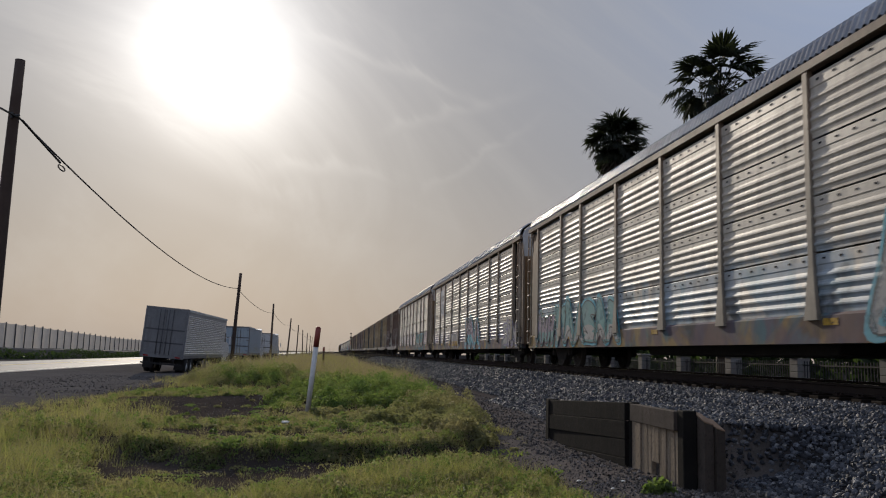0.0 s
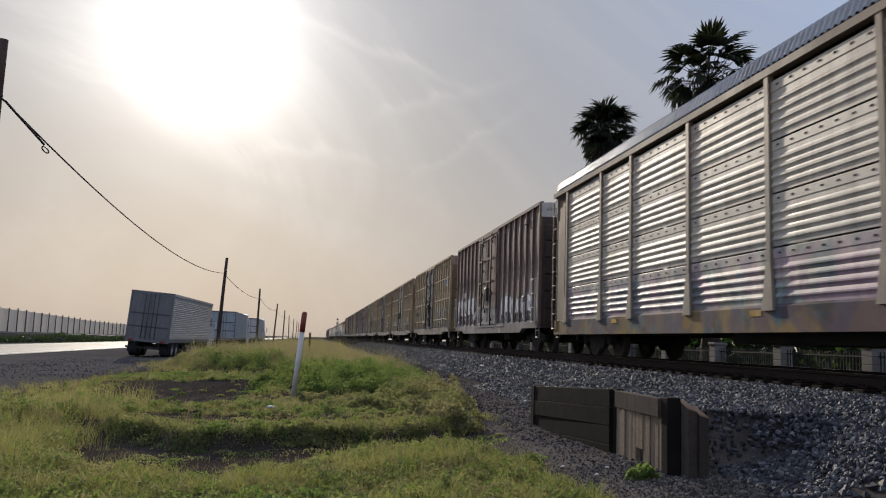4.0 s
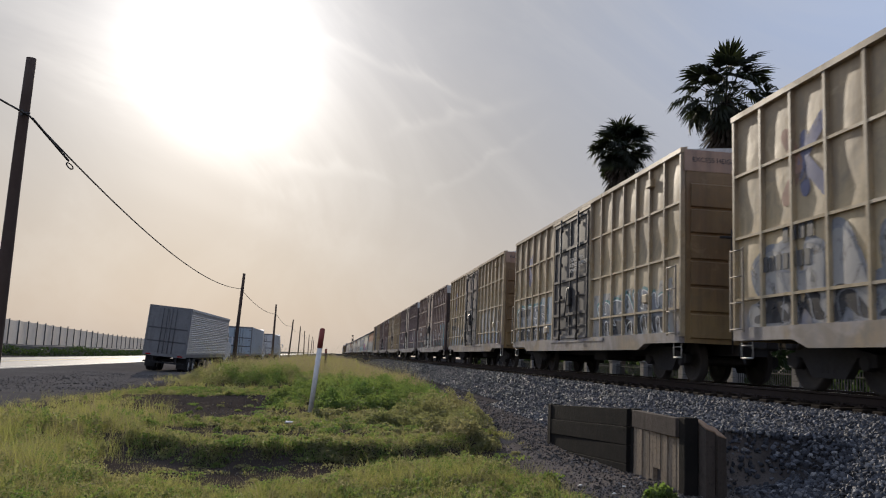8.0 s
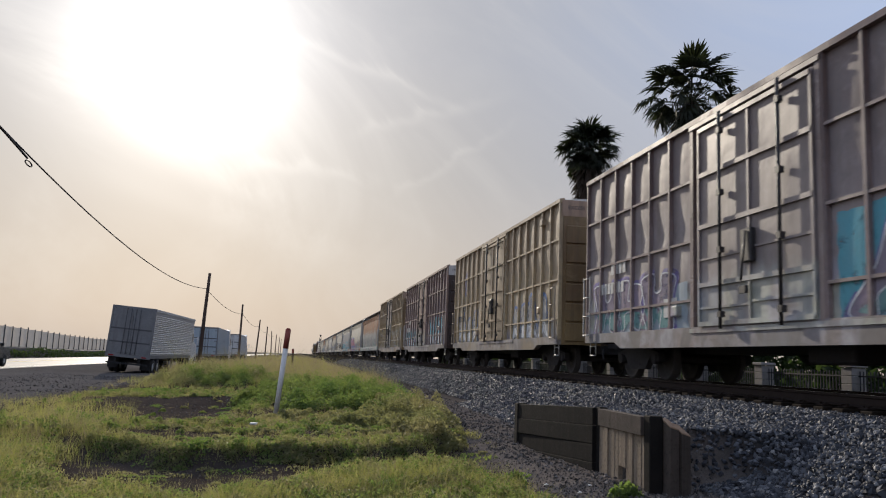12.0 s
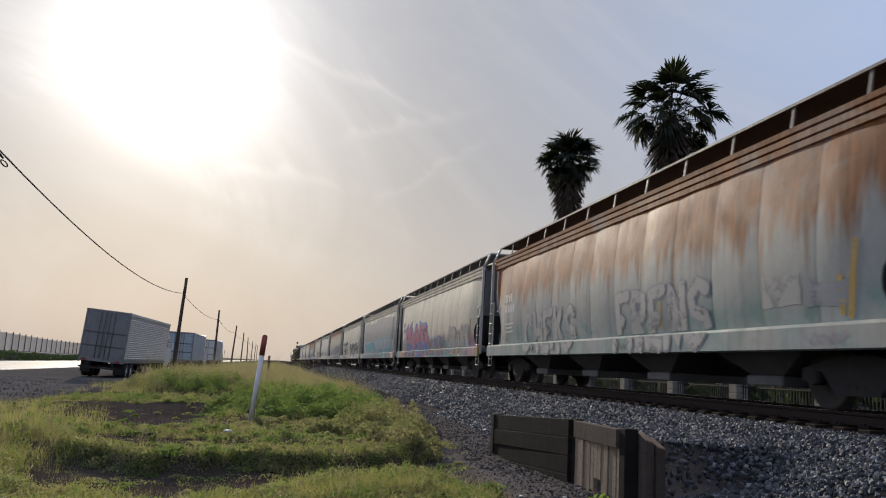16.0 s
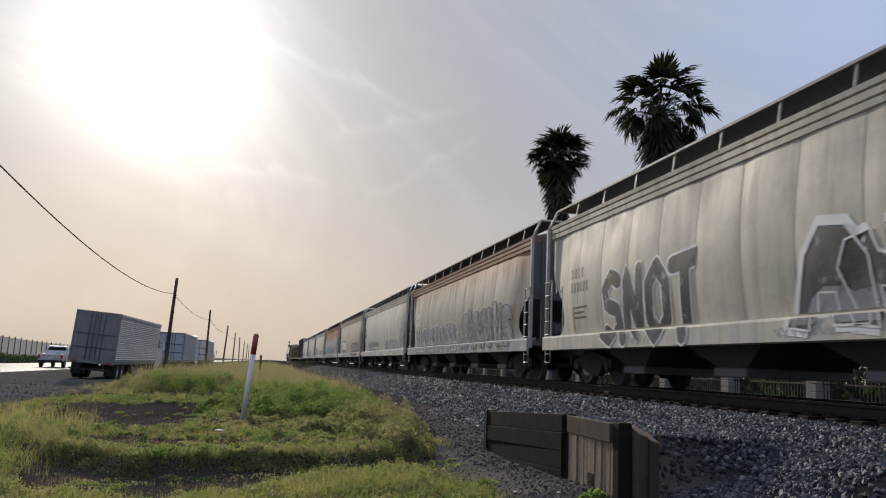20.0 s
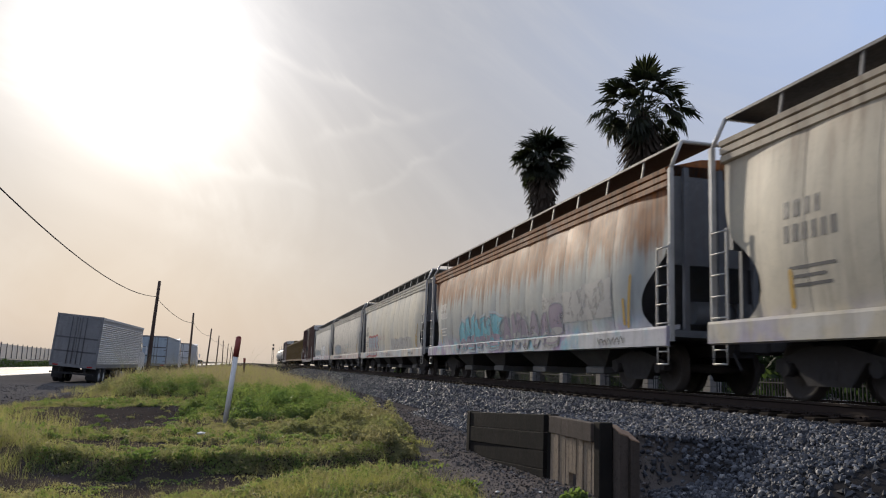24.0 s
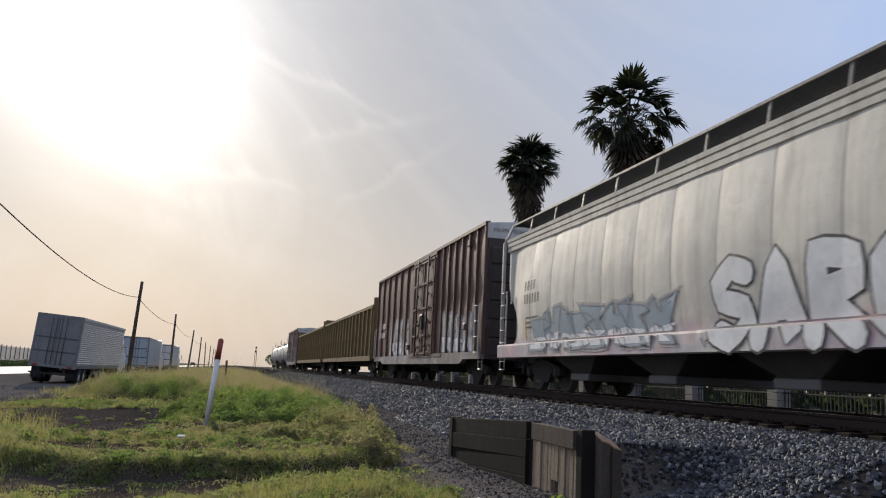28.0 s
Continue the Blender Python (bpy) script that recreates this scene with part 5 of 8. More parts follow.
# ---- box car ----
def box_car(a, b, k, paint, door, grid=True):
    L = b - a
    rng = random.Random(40 + k)
    tan = paint.startswith("tan")
    car = thing("box_car", ("tan" if tan else "weathered brown") + " ribbed box car with a plug door and graffiti", "rail car", "cars of the passing train")
    X, ZE = 1.50, 4.86
    d0, d1 = 5.9, 9.75
    # body shell, set back behind posts
    for side in (-1, 1):
        for y0, y1 in ((0.06, d0), (d1, L - 0.06)):
            n = 7 if y0 < 1 else 6
            step = (y1 - y0) / n
            def bow(bm, w=step, ya=0.0):
                m = 6
                g = [[bm.verts.new((-0.032 * math.sin(math.pi * i / m) * abs(math.sin(math.pi * j / 4)) ** 0.7, ya + w * i / m, 0.98 + (ZE - 0.98) * j / 8)) for j in range(9)] for i in range(m + 1)]
                for i in range(m):
                    for j in range(8):
                        f = bm.faces.new((g[i][j], g[i + 1][j], g[i + 1][j + 1], g[i][j + 1]))
                        f.smooth = True
            for i in range(n):
                p = part("side_sheet", shared("sheet_%s_%.2f" % (paint, y0 + i * step), lambda bm, ya=y0 + i * step: bow(bm, ya=ya), M[paint]), None, car, at=(side * X, 0, 0))
                if side > 0:
                    p.rotation_euler = (0, 0, math.pi)
                    p.location.y = 2 * (y0 + i * step) + step
            def post(bm):
                box(bm, -0.085, 0.02, -0.035, 0.035, 0.93, ZE - 0.03, 0.006)
            for i in range(n + 1):
                p = part("post", shared("box_post_" + paint, post, M.get(paint + "_post", M[paint])), None, car, at=(side * X, y0 + i * step, 0))
                if side > 0:
                    p.rotation_euler = (0, 0, math.pi)
            if grid:
                for z in (1.52, 2.62, 3.76):
                    def rib(bm, w=y1 - y0):
                        box(bm, -0.075, 0.02, 0, w, -0.024, 0.024)
                    p = part("side_rib", shared("box_rib_%s_%.2f" % (paint, y1 - y0), rib, M.get(paint + "_post", M[paint])), None, car, at=(side * X, y0, z))
                    if side > 0:
                        p.rotation_euler = (0, 0, math.pi)
                        p.location.y = y1
        # sills, with a deeper middle
        bm = B()
        prof = [(0.06, 0.80), (1.9, 0.80), (2.3, 0.66), (L - 2.3, 0.66), (L - 1.9, 0.80), (L - 0.06, 0.80), (L - 0.06, 1.02), (0.06, 1.02)]
        lo = [bm.verts.new((side * (X + 0.10), y, z)) for y, z in prof]
        hi = [bm.verts.new((side * (X - 0.06), y, z)) for y, z in prof]
        bm.faces.new(lo)
        bm.faces.new(hi[::-1])
        for i in range(len(prof)):
            bm.faces.new((lo[i], lo[(i + 1) % len(prof)], hi[(i + 1) % len(prof)], hi[i]))
        part("side_sill", bm, M["tan_sill" if tan else "brown_sill"], car)
        bm = B()
        extrude_y(bm, [(side * (X - 0.05), ZE - 0.05), (side * (X + 0.10), ZE - 0.05), (side * (X + 0.10), ZE + 0.05), (side * (X - 0.05), ZE + 0.08)], 0.0, L)
        part("top_rail", bm, M.get(paint + "_post", M[paint]), car)
        # plug door with its frame, ribs, locking bars and gear
        dr = part("plug_door", shared("door_%s" % door, lambda bm: (box(bm, -0.10, 0.0, 0.0, d1 - d0 - 0.5, 1.0, 4.68, 0.015),), M[door]), None, car, "steel plug door with locking bars", at=(side * X, d0 + 0.15, 0))
        if side > 0:
            dr.rotation_euler = (0, 0, math.pi)
            dr.location.y = d1 - 0.35
        W = d1 - d0 - 0.5
        # black strips stand for the shade in the recesses round the door
        for nm, ya, yb, za, zb in (("door_gap", -0.13, -0.003, 1.0, 4.72), ("door_gap", W + 0.003, W + 0.26, 1.0, 4.72), ("door_head_gap", 0.0, W, 4.685, 4.76)):
            part(nm, shared("%s_%.2f" % (nm, ya), lambda bm, q=(ya, yb, za, zb): box(bm, -0.02, 0.0, *q), M["gap_black"]), None, dr)
        def dribs(bm):
            for z in (1.06, 1.75, 2.80, 3.75, 4.60):
                box(bm, -0.15, -0.10, 0.03, W - 0.03, z - 0.04, z + 0.04)
            for y in (0.03, W * 0.5, W - 0.03):
                box(bm, -0.14, -0.10, y - 0.03, y + 0.03, 1.06, 4.60)
            for z in (2.25, 1.38):
                box(bm, -0.13, -0.10, 0.06, W * 0.48, z - 0.02, z + 0.02)
                box(bm, -0.13, -0.10, W * 0.52, W - 0.06, z - 0.06, z - 0.02)
        part("door_ribs", shared("door_ribs_" + door, dribs, M[door]), None, dr)
        for y in (W * 0.22, W * 0.74):
            def bar(bm):
                tube(bm, (-0.19, 0, 0.96), (-0.19, 0, 4.74), 0.03, n=8)
                for z in (1.2, 2.3, 3.3, 4.4):
                    box(bm, -0.22, -0.13, -0.05, 0.05, z - 0.05, z + 0.05)
            part("locking_bar", shared("locking_bar", bar, M["bar_dark"]), None, dr, "dark steel locking bar", at=(0, y, 0))
        def gear(bm):
            box(bm, -0.20, -0.10, -0.16, 0.16, 2.0, 2.55, 0.02)
            tube(bm, (-0.25, 0.05, 1.7), (-0.22, -0.05, 2.5), 0.02, n=6)
            box(bm, -0.24, -0.18, -0.05, 0.12, 1.5, 1.62)
        part("door_gear", shared("door_gear", gear, M["bar_dark"]), None, dr, at=(0, W * 0.5, 0))
        for z in (0.96, 4.76):
            bm = B()
            box(bm, side * (X + 0.05) - 0.07, side * (X + 0.05) + 0.07, d0 - 1.2 if z < 2 else d0, d1, z - 0.05, z + 0.03)
            part("door_track", bm, M[door if not tan else paint], car)
        for y in (d0, d1 - 0.12):
            bm = B()
            box(bm, min(side * (X - 0.02), side * (X + 0.10)), max(side * (X - 0.02), side * (X + 0.10)), y, y + 0.12, 0.98, 4.80)
            part("door_post", bm, M.get(paint + "_post", M[paint]), car)
        for y, z in ((1.55, 4.38), (1.75, 1.72), (d1 + 0.5, 1.25)):
            bm = B()
            box(bm, side * X - 0.13, side * X + 0.13, y, y + 0.26, z, z + 0.20, 0.02)
            part("bracket", bm, M[paint], car)
        for y in (0.10, L - 0.52):
            ladder(car, y, 0.95, 2.42, x=side * (X + 0.16), w=0.42, mat="hop_rail" if not tan else "rack_post", n=3, name="grab_ladder")
    # roof and ends
    bm = B()
    extrude_y(bm, [(-X - 0.08, ZE + 0.02), (0, ZE + 0.17), (X + 0.08, ZE + 0.02), (X, ZE - 0.05), (-X, ZE - 0.05)], 0.02, L - 0.02)
    for i in range(12):
        y = 0.6 + (L - 1.2) * i / 11
        extrude_y(bm, [(-X - 0.08, ZE + 0.03), (0, ZE + 0.21), (X + 0.08, ZE + 0.03), (0, ZE + 0.12)], y - 0.05, y + 0.05)
    part("roof", bm, M["box_top"], car, "galvanised steel roof")
    for y, s in ((0.0, -1), (L, 1)):
        bm = B()
        box(bm, -X + 0.02, X - 0.02, min(y, y - s * 0.08), max(y, y - s * 0.08), 0.80, 4.42)
        wall = part("end_wall", bm, M["box_end" if tan else "brown_end"], car)
        for i in range(6):
            z = 1.15 + i * 0.55
            bm = B()
            prof = [(z - 0.262, -0.002), (z - 0.235, 0.045), (z + 0.225, 0.06), (z + 0.262, -0.002)]
            lo = [bm.verts.new((-X + 0.12, y + s * d, q)) for q, d in prof]
            hi = [bm.verts.new((X - 0.12, y + s * d, q)) for q, d in prof]
            for j in range(4):
                bm.faces.new((lo[j], lo[(j + 1) % 4], hi[(j + 1) % 4], hi[j]))
            bm.faces.new(lo)
            bm.faces.new(hi)
            part("end_rib", bm, M["box_end" if tan else "brown_end"], wall)
        bm = B()
        box(bm, -X - 0.02, X + 0.02, min(y + s * 0.01, y - s * 0.08), max(y + s * 0.01, y - s * 0.08), 4.42, ZE + 0.02)
        part("end_band", bm, M["band_tan" if tan else "box_top"], car, "pinkish tan upper end band" if tan else "white upper end band")
        if s < 0:
            lettering(car, "EXCESS HEIGHT CAR", (-1.35, y - 0.016, 4.62), 0.15, M["letters_dark"], axis="end")
        coupler(car, y - s * 0.1, s)
        bm = B()
        tube(bm, (-0.55, y + s * 0.18, 0.6), (-0.55, y + s * 0.18, 3.2), 0.02, n=6)
        tube(bm, (-0.85, y + s * 0.25, 3.0), (-0.25, y + s * 0.25, 3.0), 0.03, n=6)
        part("brake_rigging", bm, M["dark_steel"], car)
    bm = B()
    box(bm, -1.42, 1.42, 0.1, L - 0.1, 0.86, 1.0)
    box(bm, -0.32, 0.32, 0.0, L, 0.58, 0.86)
    box(bm, -1.0, -0.35, L * 0.40, L * 0.47, 0.42, 0.86, 0.03)
    tube(bm, (0.6, L * 0.5, 0.62), (0.6, L * 0.62, 0.62), 0.2, n=12)
    part("underframe", bm, M["dark_steel"], car)
    for y in (2.0, L - 2.0):
        truck(car, y)
    for y in (0.15, L - 0.55):
        stirrup(car, y, "hop_rail", -1.5)
    # painted number blocks stand in for the car's numbers
    def surf(yy, zz):
        """Face of the bowed sheets, and of the door between them."""
        if d0 <= yy <= d1:
            return -X - 0.104
        ya, yb, n = (0.06, d0, 7) if yy < d0 else (d1, L - 0.06, 6)
        t = min(max((yy - ya) / (yb - ya), 0.0), 1.0) * n
        return -X - 0.003 - 0.032 * math.sin(math.pi * (t % 1.0)) * abs(math.sin(math.pi * 2 * (zz - 0.98) / (ZE - 0.98))) ** 0.7
    lm = M["letters_dark"] if tan else M["letters_white"]
    bars(car, L - 1.6, 2.36, -X - 0.05, [(0.9, 0.25, 0.0)], lm)
    bars(car, L - 1.0, 1.93, -X - 0.05, [(1.4, 0.25, 0.0)], lm)
    bm = B()
    box(bm, -X - 0.05, -X - 0.03, L - 4.9, L - 4.35, 1.25, 1.62)
    part("placard_board", bm, M["box_top"], car, "pale metal placard board")
    if tan:
        ey, ez = L - 2.2, 3.55
        for nm, mt, strokes in (("emblem", "dull_blue", [[(ey, ez - 0.42), (ey + 0.06, ez), (ey, ez + 0.40)], [(ey - 0.52, ez - 0.50), (ey - 0.06, ez - 0.02)], [(ey - 0.50, ez + 0.60), (ey - 0.04, ez + 0.16)]]), ("emblem_stripe", "dull_red", [[(ey + 0.55, ez - 0.48), (ey + 0.16, ez), (ey + 0.52, ez + 0.56)]])):
            g = B()
            for q, st in enumerate(strokes):
                ribbon(g, st, 0.26, surf, 0.003 + 0.002 * q)
            part(nm, g, SPRAY[mt], car, "faded emblem painted on the side")
    if k == 1:
        bm = B()
        box(bm, -X - 0.034, -X - 0.030, 0.85, 2.1, 3.32, 3.78)
        plate = part("emblem_plate", bm, SPRAY["white"], car, "white and blue emblem patch")
        for q in range(3):
            bm = B()
            box(bm, -X - 0.038, -X - 0.0345, 0.95 + q * 0.38, 1.22 + q * 0.38, 3.42, 3.68)
            part("emblem_bar", bm, SPRAY["blue"], plate)
    if door == "door_dark":
        lettering(car, "CLOSE AND LOCK\nBOTH DOORS BEFORE\nMOVING CAR", (-X - 0.155, d0 + 1.75, 3.30), 0.16, M["letters_white"])
    for q, (ya, yb, zb, col) in enumerate({1: ((0.6, 3.0, 1.7, "pale"),), 2: ((0.5, 5.6, 2.1, "pale"), (10.2, 13.0, 1.8, "grey")), 3: ((0.5, 5.7, 2.2, "pale"), (9.9, 12.9, 2.5, "haze")), 4: ((0.5, 5.6, 1.7, "mauve"), (10.0, 14.0, 1.6, "pale")), 5: ((0.4, 2.4, 2.5, "cyan"), (2.5, 4.0, 1.9, "orange"), (4.1, 5.8, 2.2, "white"), (10.2, 14.8, 2.0, "teal")), 6: ((1.2, 5.7, 2.55, "cyan"), (10.0, 14.8, 1.9, "haze"), (3.0, 4.4, 2.0, "red")), 7: ((0.5, 5.0, 1.7, "pale"),), 8: ((0.6, 5.5, 1.9, "mauve"), (10.0, 14.6, 1.8, "blue")), 9: ((0.4, 5.8, 2.45, "haze"), (10.2, 14.0, 1.6, "pale"), (0.8, 3.2, 1.9, "white"))}.get(k, ())):
        buff_patch(car, ya, yb, 1.0, zb, surf, col, 300 + 10 * k + q)
    for q in range(1 if k == 1 else 2):
        y0 = (0.8, d1 + 0.5)[q] + rng.uniform(0, 0.6)
        cols, hl = [(("white", "grey", "black"), None), (("grey", "white", "black"), "pale"), (("pale", "grey", "black"), "grey"), (("grey", "white", "black"), "teal"), (("pale", "grey", "haze"), "pale"), (("grey", "black", "teal"), "pale"), (("mauve", "white", "teal"), "violet"), (("pale", "grey", "white"), "blue"), (("cyan", "mauve", "white"), "mauve"), (("pale", "grey", "haze"), "grey"), (("pale", "grey", "white"), None), (("pale", "grey", "white"), None)][k]
        spray_piece(car, y0, y0 + rng.uniform(3.6, 4.6), 1.0, rng.uniform(2.0, 2.6), surf, cols, 60 + k * 3 + q, halo=hl)
    CARS.append((car, a))


# ---- covered hopper ----
CUT = [(1.16, 0.82), (1.28, 1.02), (1.42, 1.18), (1.60, 1.25), (1.83, 1.20), (2.0, 1.08), (2.18, 0.86), (2.45, 0.46), (2.70, 0.32), (2.95, 0.27)]


def covered_hopper(a, b, k):
    L = b - a
    rng = random.Random(90 + k)
    look_of = ["rust-stained", "cream", "grey", "cream", "dirty cream", "pale grey", "beige", "rust-streaked", "cream", "off-white", "white"][k]
    car = thing("covered_hopper_car", look_of + " covered hopper car with graffiti and a roof walkway", "rail car", "cars of the passing train")
    paint = M["hop%d" % k]
    Z0, Z1 = 1.16, 3.74
    seams = [1.0 + (L - 2.0) * i / 13 for i in range(14)]

    def cut(z):
        """How far the side sheet is cut back at its ends: a rounded opening over the platform."""
        return line_at(CUT, z)

    def surf(y, z):
        if z < 1.17:
            return -1.573
        t = min(max((z - Z0) / (Z1 - Z0), 0.0), 1.0)
        bul = 0.16 * math.sin(math.pi * (0.15 + 0.80 * t))
        ends = smooth(0.2, 2.4, min(y, L - y))
        f = 0.0
        for s0, s1 in zip(seams, seams[1:]):
            if s0 <= y < s1:
                f = math.sin(math.pi * (y - s0) / (s1 - s0)) ** 0.6
        return -(1.36 + bul * ends + 0.013 * f)

    # side sheets, one to a bay between the seams
    for side in (-1, 1):
        edges = [None] + seams[1:-1] + [None]
        for i in range(len(edges) - 1):
            bm = B()
            nz, ny = 20, 7
            g = []
            for j in range(nz + 1):
                z = Z0 + 0.012 + (Z1 - Z0 - 0.012) * j / nz
                ya = cut(z) if edges[i] is None else edges[i]
                yb = L - cut(z) if edges[i + 1] is None else edges[i + 1]
                ya, yb = min(ya, yb - 0.02) if edges[i] is None else ya, max(yb, ya + 0.02) if edges[i + 1] is None else yb
                g.append([bm.verts.new((-side * surf(min(max(ya + (yb - ya) * q / ny, 0), L), z), ya + (yb - ya) * q / ny, z)) for q in range(ny + 1)])
            for j in range(nz):
                for q in range(ny):
                    f = bm.faces.new((g[j][q], g[j][q + 1], g[j + 1][q + 1], g[j + 1][q]))
                    f.smooth = True
            part("side_sheet", bm, paint, car)
        for sy in seams[1:-1]:
            bm = B()
            lean = 0.05 * math.sin(sy * 2.3 + k)
            pts = [(sy + lean * (q / 8 - 0.5), 1.2 + 2.5 * q / 8) for q in range(9)]
            if side < 0:
                ribbon(bm, pts, 0.014, surf, 0.003)
                part("weld_seam", bm, M["seam"], car)
            else:
                bm.free()
        # stepped top fascia
        bm = B()
        prof = [(1.39, 3.72), (1.425, 3.74), (1.43, 3.83), (1.40, 3.85), (1.435, 3.87), (1.44, 3.96), (1.41, 3.98), (1.45, 4.00), (1.46, 4.08), (1.36, 4.12), (1.36, 3.72)]
        extrude_y(bm, [(side * x, z) for x, z in prof], 0.25, L - 0.25)
        part("top_chord", bm, paint, car)
        bm = B()
        prof = [(1.30, 1.20), (1.56, 1.16), (1.57, 1.12), (1.57, 0.82), (1.50, 0.80), (1.50, 1.08), (1.30, 1.12)]
        extrude_y(bm, [(side * x, z) for x, z in prof], 0.05, L - 0.05)
        part("side_sill", bm, paint, car)
        # walkway, held on short posts above the roof edge
        bm = B()
        box(bm, min(side * 0.55, side * 1.22), max(side * 0.55, side * 1.22), 0.1, L - 0.1, 4.53, 4.555)
        part("walkway_grating", bm, M["grate"], car, "dark steel walkway grating")
        bm = B()
        box(bm, side * 1.235 - 0.012, side * 1.235 + 0.012, 0.1, L - 0.1, 4.515, 4.56)
        part("walkway_edge", bm, M["hop_edge"], car)
        for i in range(11):
            y = 1.55 + (L - 3.1) * i / 10
            def build(bm):
                box(bm, -0.015, 0.015, -0.024, 0.024, 0, 0.49)
            p = part("walkway_post", shared("walk_post", build, M["hop_edge"]), None, car, at=(side * 1.28, y, 4.05))
            p.rotation_euler = (0, -side * 0.16, 0)
    # roof
    bm = B()
    extrude_y(bm, [(-1.46, 4.08), (-0.7, 4.30), (0, 4.36), (0.7, 4.30), (1.46, 4.08), (1.40, 3.95), (-1.40, 3.95)], 0.3, L - 0.3)
    part("roof", bm, paint, car)
    bm = B()
    box(bm, -0.32, 0.32, 1.2, L - 1.2, 4.33, 4.44, 0.02)
    part("hatch_cover", bm, paint, car, "long trough hatch cover")
    # ends: slope sheets, cages, ladders
    for y, s in ((0.0, 1), (L, -1)):
        bm = B()
        prof = [(y + s * 0.42, 3.9), (y + s * 0.45, 3.1), (y + s * 2.3, 1.25), (y + s * 2.3, 1.1), (y + s * 2.6, 1.1), (y + s * 2.6, 3.9)]
        lo = [bm.verts.new((-1.3, q, z)) for q, z in prof]
        hi = [bm.verts.new((1.3, q, z)) for q, z in prof]
        for i in range(len(prof)):
            bm.faces.new((lo[i], lo[(i + 1) % len(prof)], hi[(i + 1) % len(prof)], hi[i]))
        bm.faces.new(lo)
        bm.faces.new(hi[::-1])
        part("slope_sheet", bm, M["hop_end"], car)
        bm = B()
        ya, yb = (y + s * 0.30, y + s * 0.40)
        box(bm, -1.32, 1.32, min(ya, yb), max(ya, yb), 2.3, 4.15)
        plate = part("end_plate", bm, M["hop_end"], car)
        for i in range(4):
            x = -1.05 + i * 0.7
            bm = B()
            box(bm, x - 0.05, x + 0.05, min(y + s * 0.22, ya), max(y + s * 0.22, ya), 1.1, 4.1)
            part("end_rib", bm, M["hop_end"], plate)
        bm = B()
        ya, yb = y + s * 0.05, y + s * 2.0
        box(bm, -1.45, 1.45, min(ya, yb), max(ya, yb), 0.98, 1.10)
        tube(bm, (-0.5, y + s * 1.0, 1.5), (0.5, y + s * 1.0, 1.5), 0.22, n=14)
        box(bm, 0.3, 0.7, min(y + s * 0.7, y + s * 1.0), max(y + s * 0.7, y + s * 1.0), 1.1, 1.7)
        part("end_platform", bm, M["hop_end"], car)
        for side in (-1, 1):
            bm = B()
            x = side * 1.46
            box(bm, min(x - 0.04, x + 0.04), max(x - 0.04, x + 0.04), y + s * 0.06 - 0.04, y + s * 0.06 + 0.04, 0.9, 4.02)
            v = [(x, y + s * 0.06, 4.0), (side * 1.22, y + s * 0.10, 4.55), (side * 0.4, y + s * 0.10, 4.55)]
            for p0, p1 in zip(v, v[1:]):
                tube(bm, p0, p1, 0.035, n=6)
            part("corner_post", bm, M["hop_rail"], car)
            ladder(car, min(y + s * 0.08, y + s * 0.50), 1.18, 2.62, x=side * 1.50, w=0.42, mat="hop_rail", n=4)
        stirrup(car, min(y + s * 0.1, y + s * 0.48), "hop_rail", -1.5)
        coupler(car, y + s * 0.1, -s)
        truck(car, y + s * 2.15)
    # outlet bays: pyramids below the sill with gates
    for i in range(4):
        yc = 4.3 + (L - 8.6) * i / 3
        bm = B()
        top = [(-1.35, yc - 1.75), (1.35, yc - 1.75), (1.35, yc + 1.75), (-1.35, yc + 1.75)]
        bot = [(-0.95, yc - 0.42), (0.95, yc - 0.42), (0.95, yc + 0.42), (-0.95, yc + 0.42)]
        tv = [bm.verts.new((x, q, 1.12)) for x, q in top]
        bv = [bm.verts.new((x, q, 0.46)) for x, q in bot]
        for j in range(4):
            bm.faces.new((tv[j], tv[(j + 1) % 4], bv[(j + 1) % 4], bv[j]))
        bm.faces.new(bv)
        bm.faces.new(tv)
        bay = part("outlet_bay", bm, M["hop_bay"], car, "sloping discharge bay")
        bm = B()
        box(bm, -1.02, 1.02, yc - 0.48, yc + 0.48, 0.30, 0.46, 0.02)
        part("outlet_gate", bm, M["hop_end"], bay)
    bm = B()
    box(bm, -0.2, 0.2, 0.1, L - 0.1, 0.66, 0.90)
    part("centre_sill", bm, M["dark_steel"], car)
    # orange and ochre reflectors and painted data
    for y in (1.9, 6.9, 12.6, L - 2.0):
        bm = B()
        ribbon(bm, [(y, 1.30), (y, 1.75)], 0.10, surf, 0.004)
        part("reflector", bm, SPRAY["ochre"], car, "ochre reflector strip")
    lm = M["letters_white"] if k in (0, 7, 4) else M["letters_dark"]
    ys = L - 1.9
    for w, h, dz in ((0.85, 0.24, 0.40), (1.15, 0.24, 0.06)):
        n = max(2, int(w / (h * 0.75)))
        for i in range(n):
            yy = ys - i * w / n - 0.3 * w / n
            bm = B()
            for q in ((yy, 2.1 + dz), ):
                v = [bm.verts.new((surf(a, b) - 0.003, a, b)) for a, b in ((yy - 0.28 * w / n, q[1]), (yy + 0.28 * w / n, q[1]), (yy + 0.28 * w / n, q[1] + h), (yy - 0.28 * w / n, q[1] + h))]
                bm.faces.new(v)
            part("number_bar", bm, lm, car)
    for dz, w in ((-0.30, 1.0), (-0.42, 0.8), (-0.54, 0.9)):
        bm = B()
        ribbon(bm, [(ys - 0.1, 2.1 + dz), (ys - w, 2.1 + dz)], 0.045, surf, 0.003)
        part("data_line", bm, lm, car)
    ss = surf
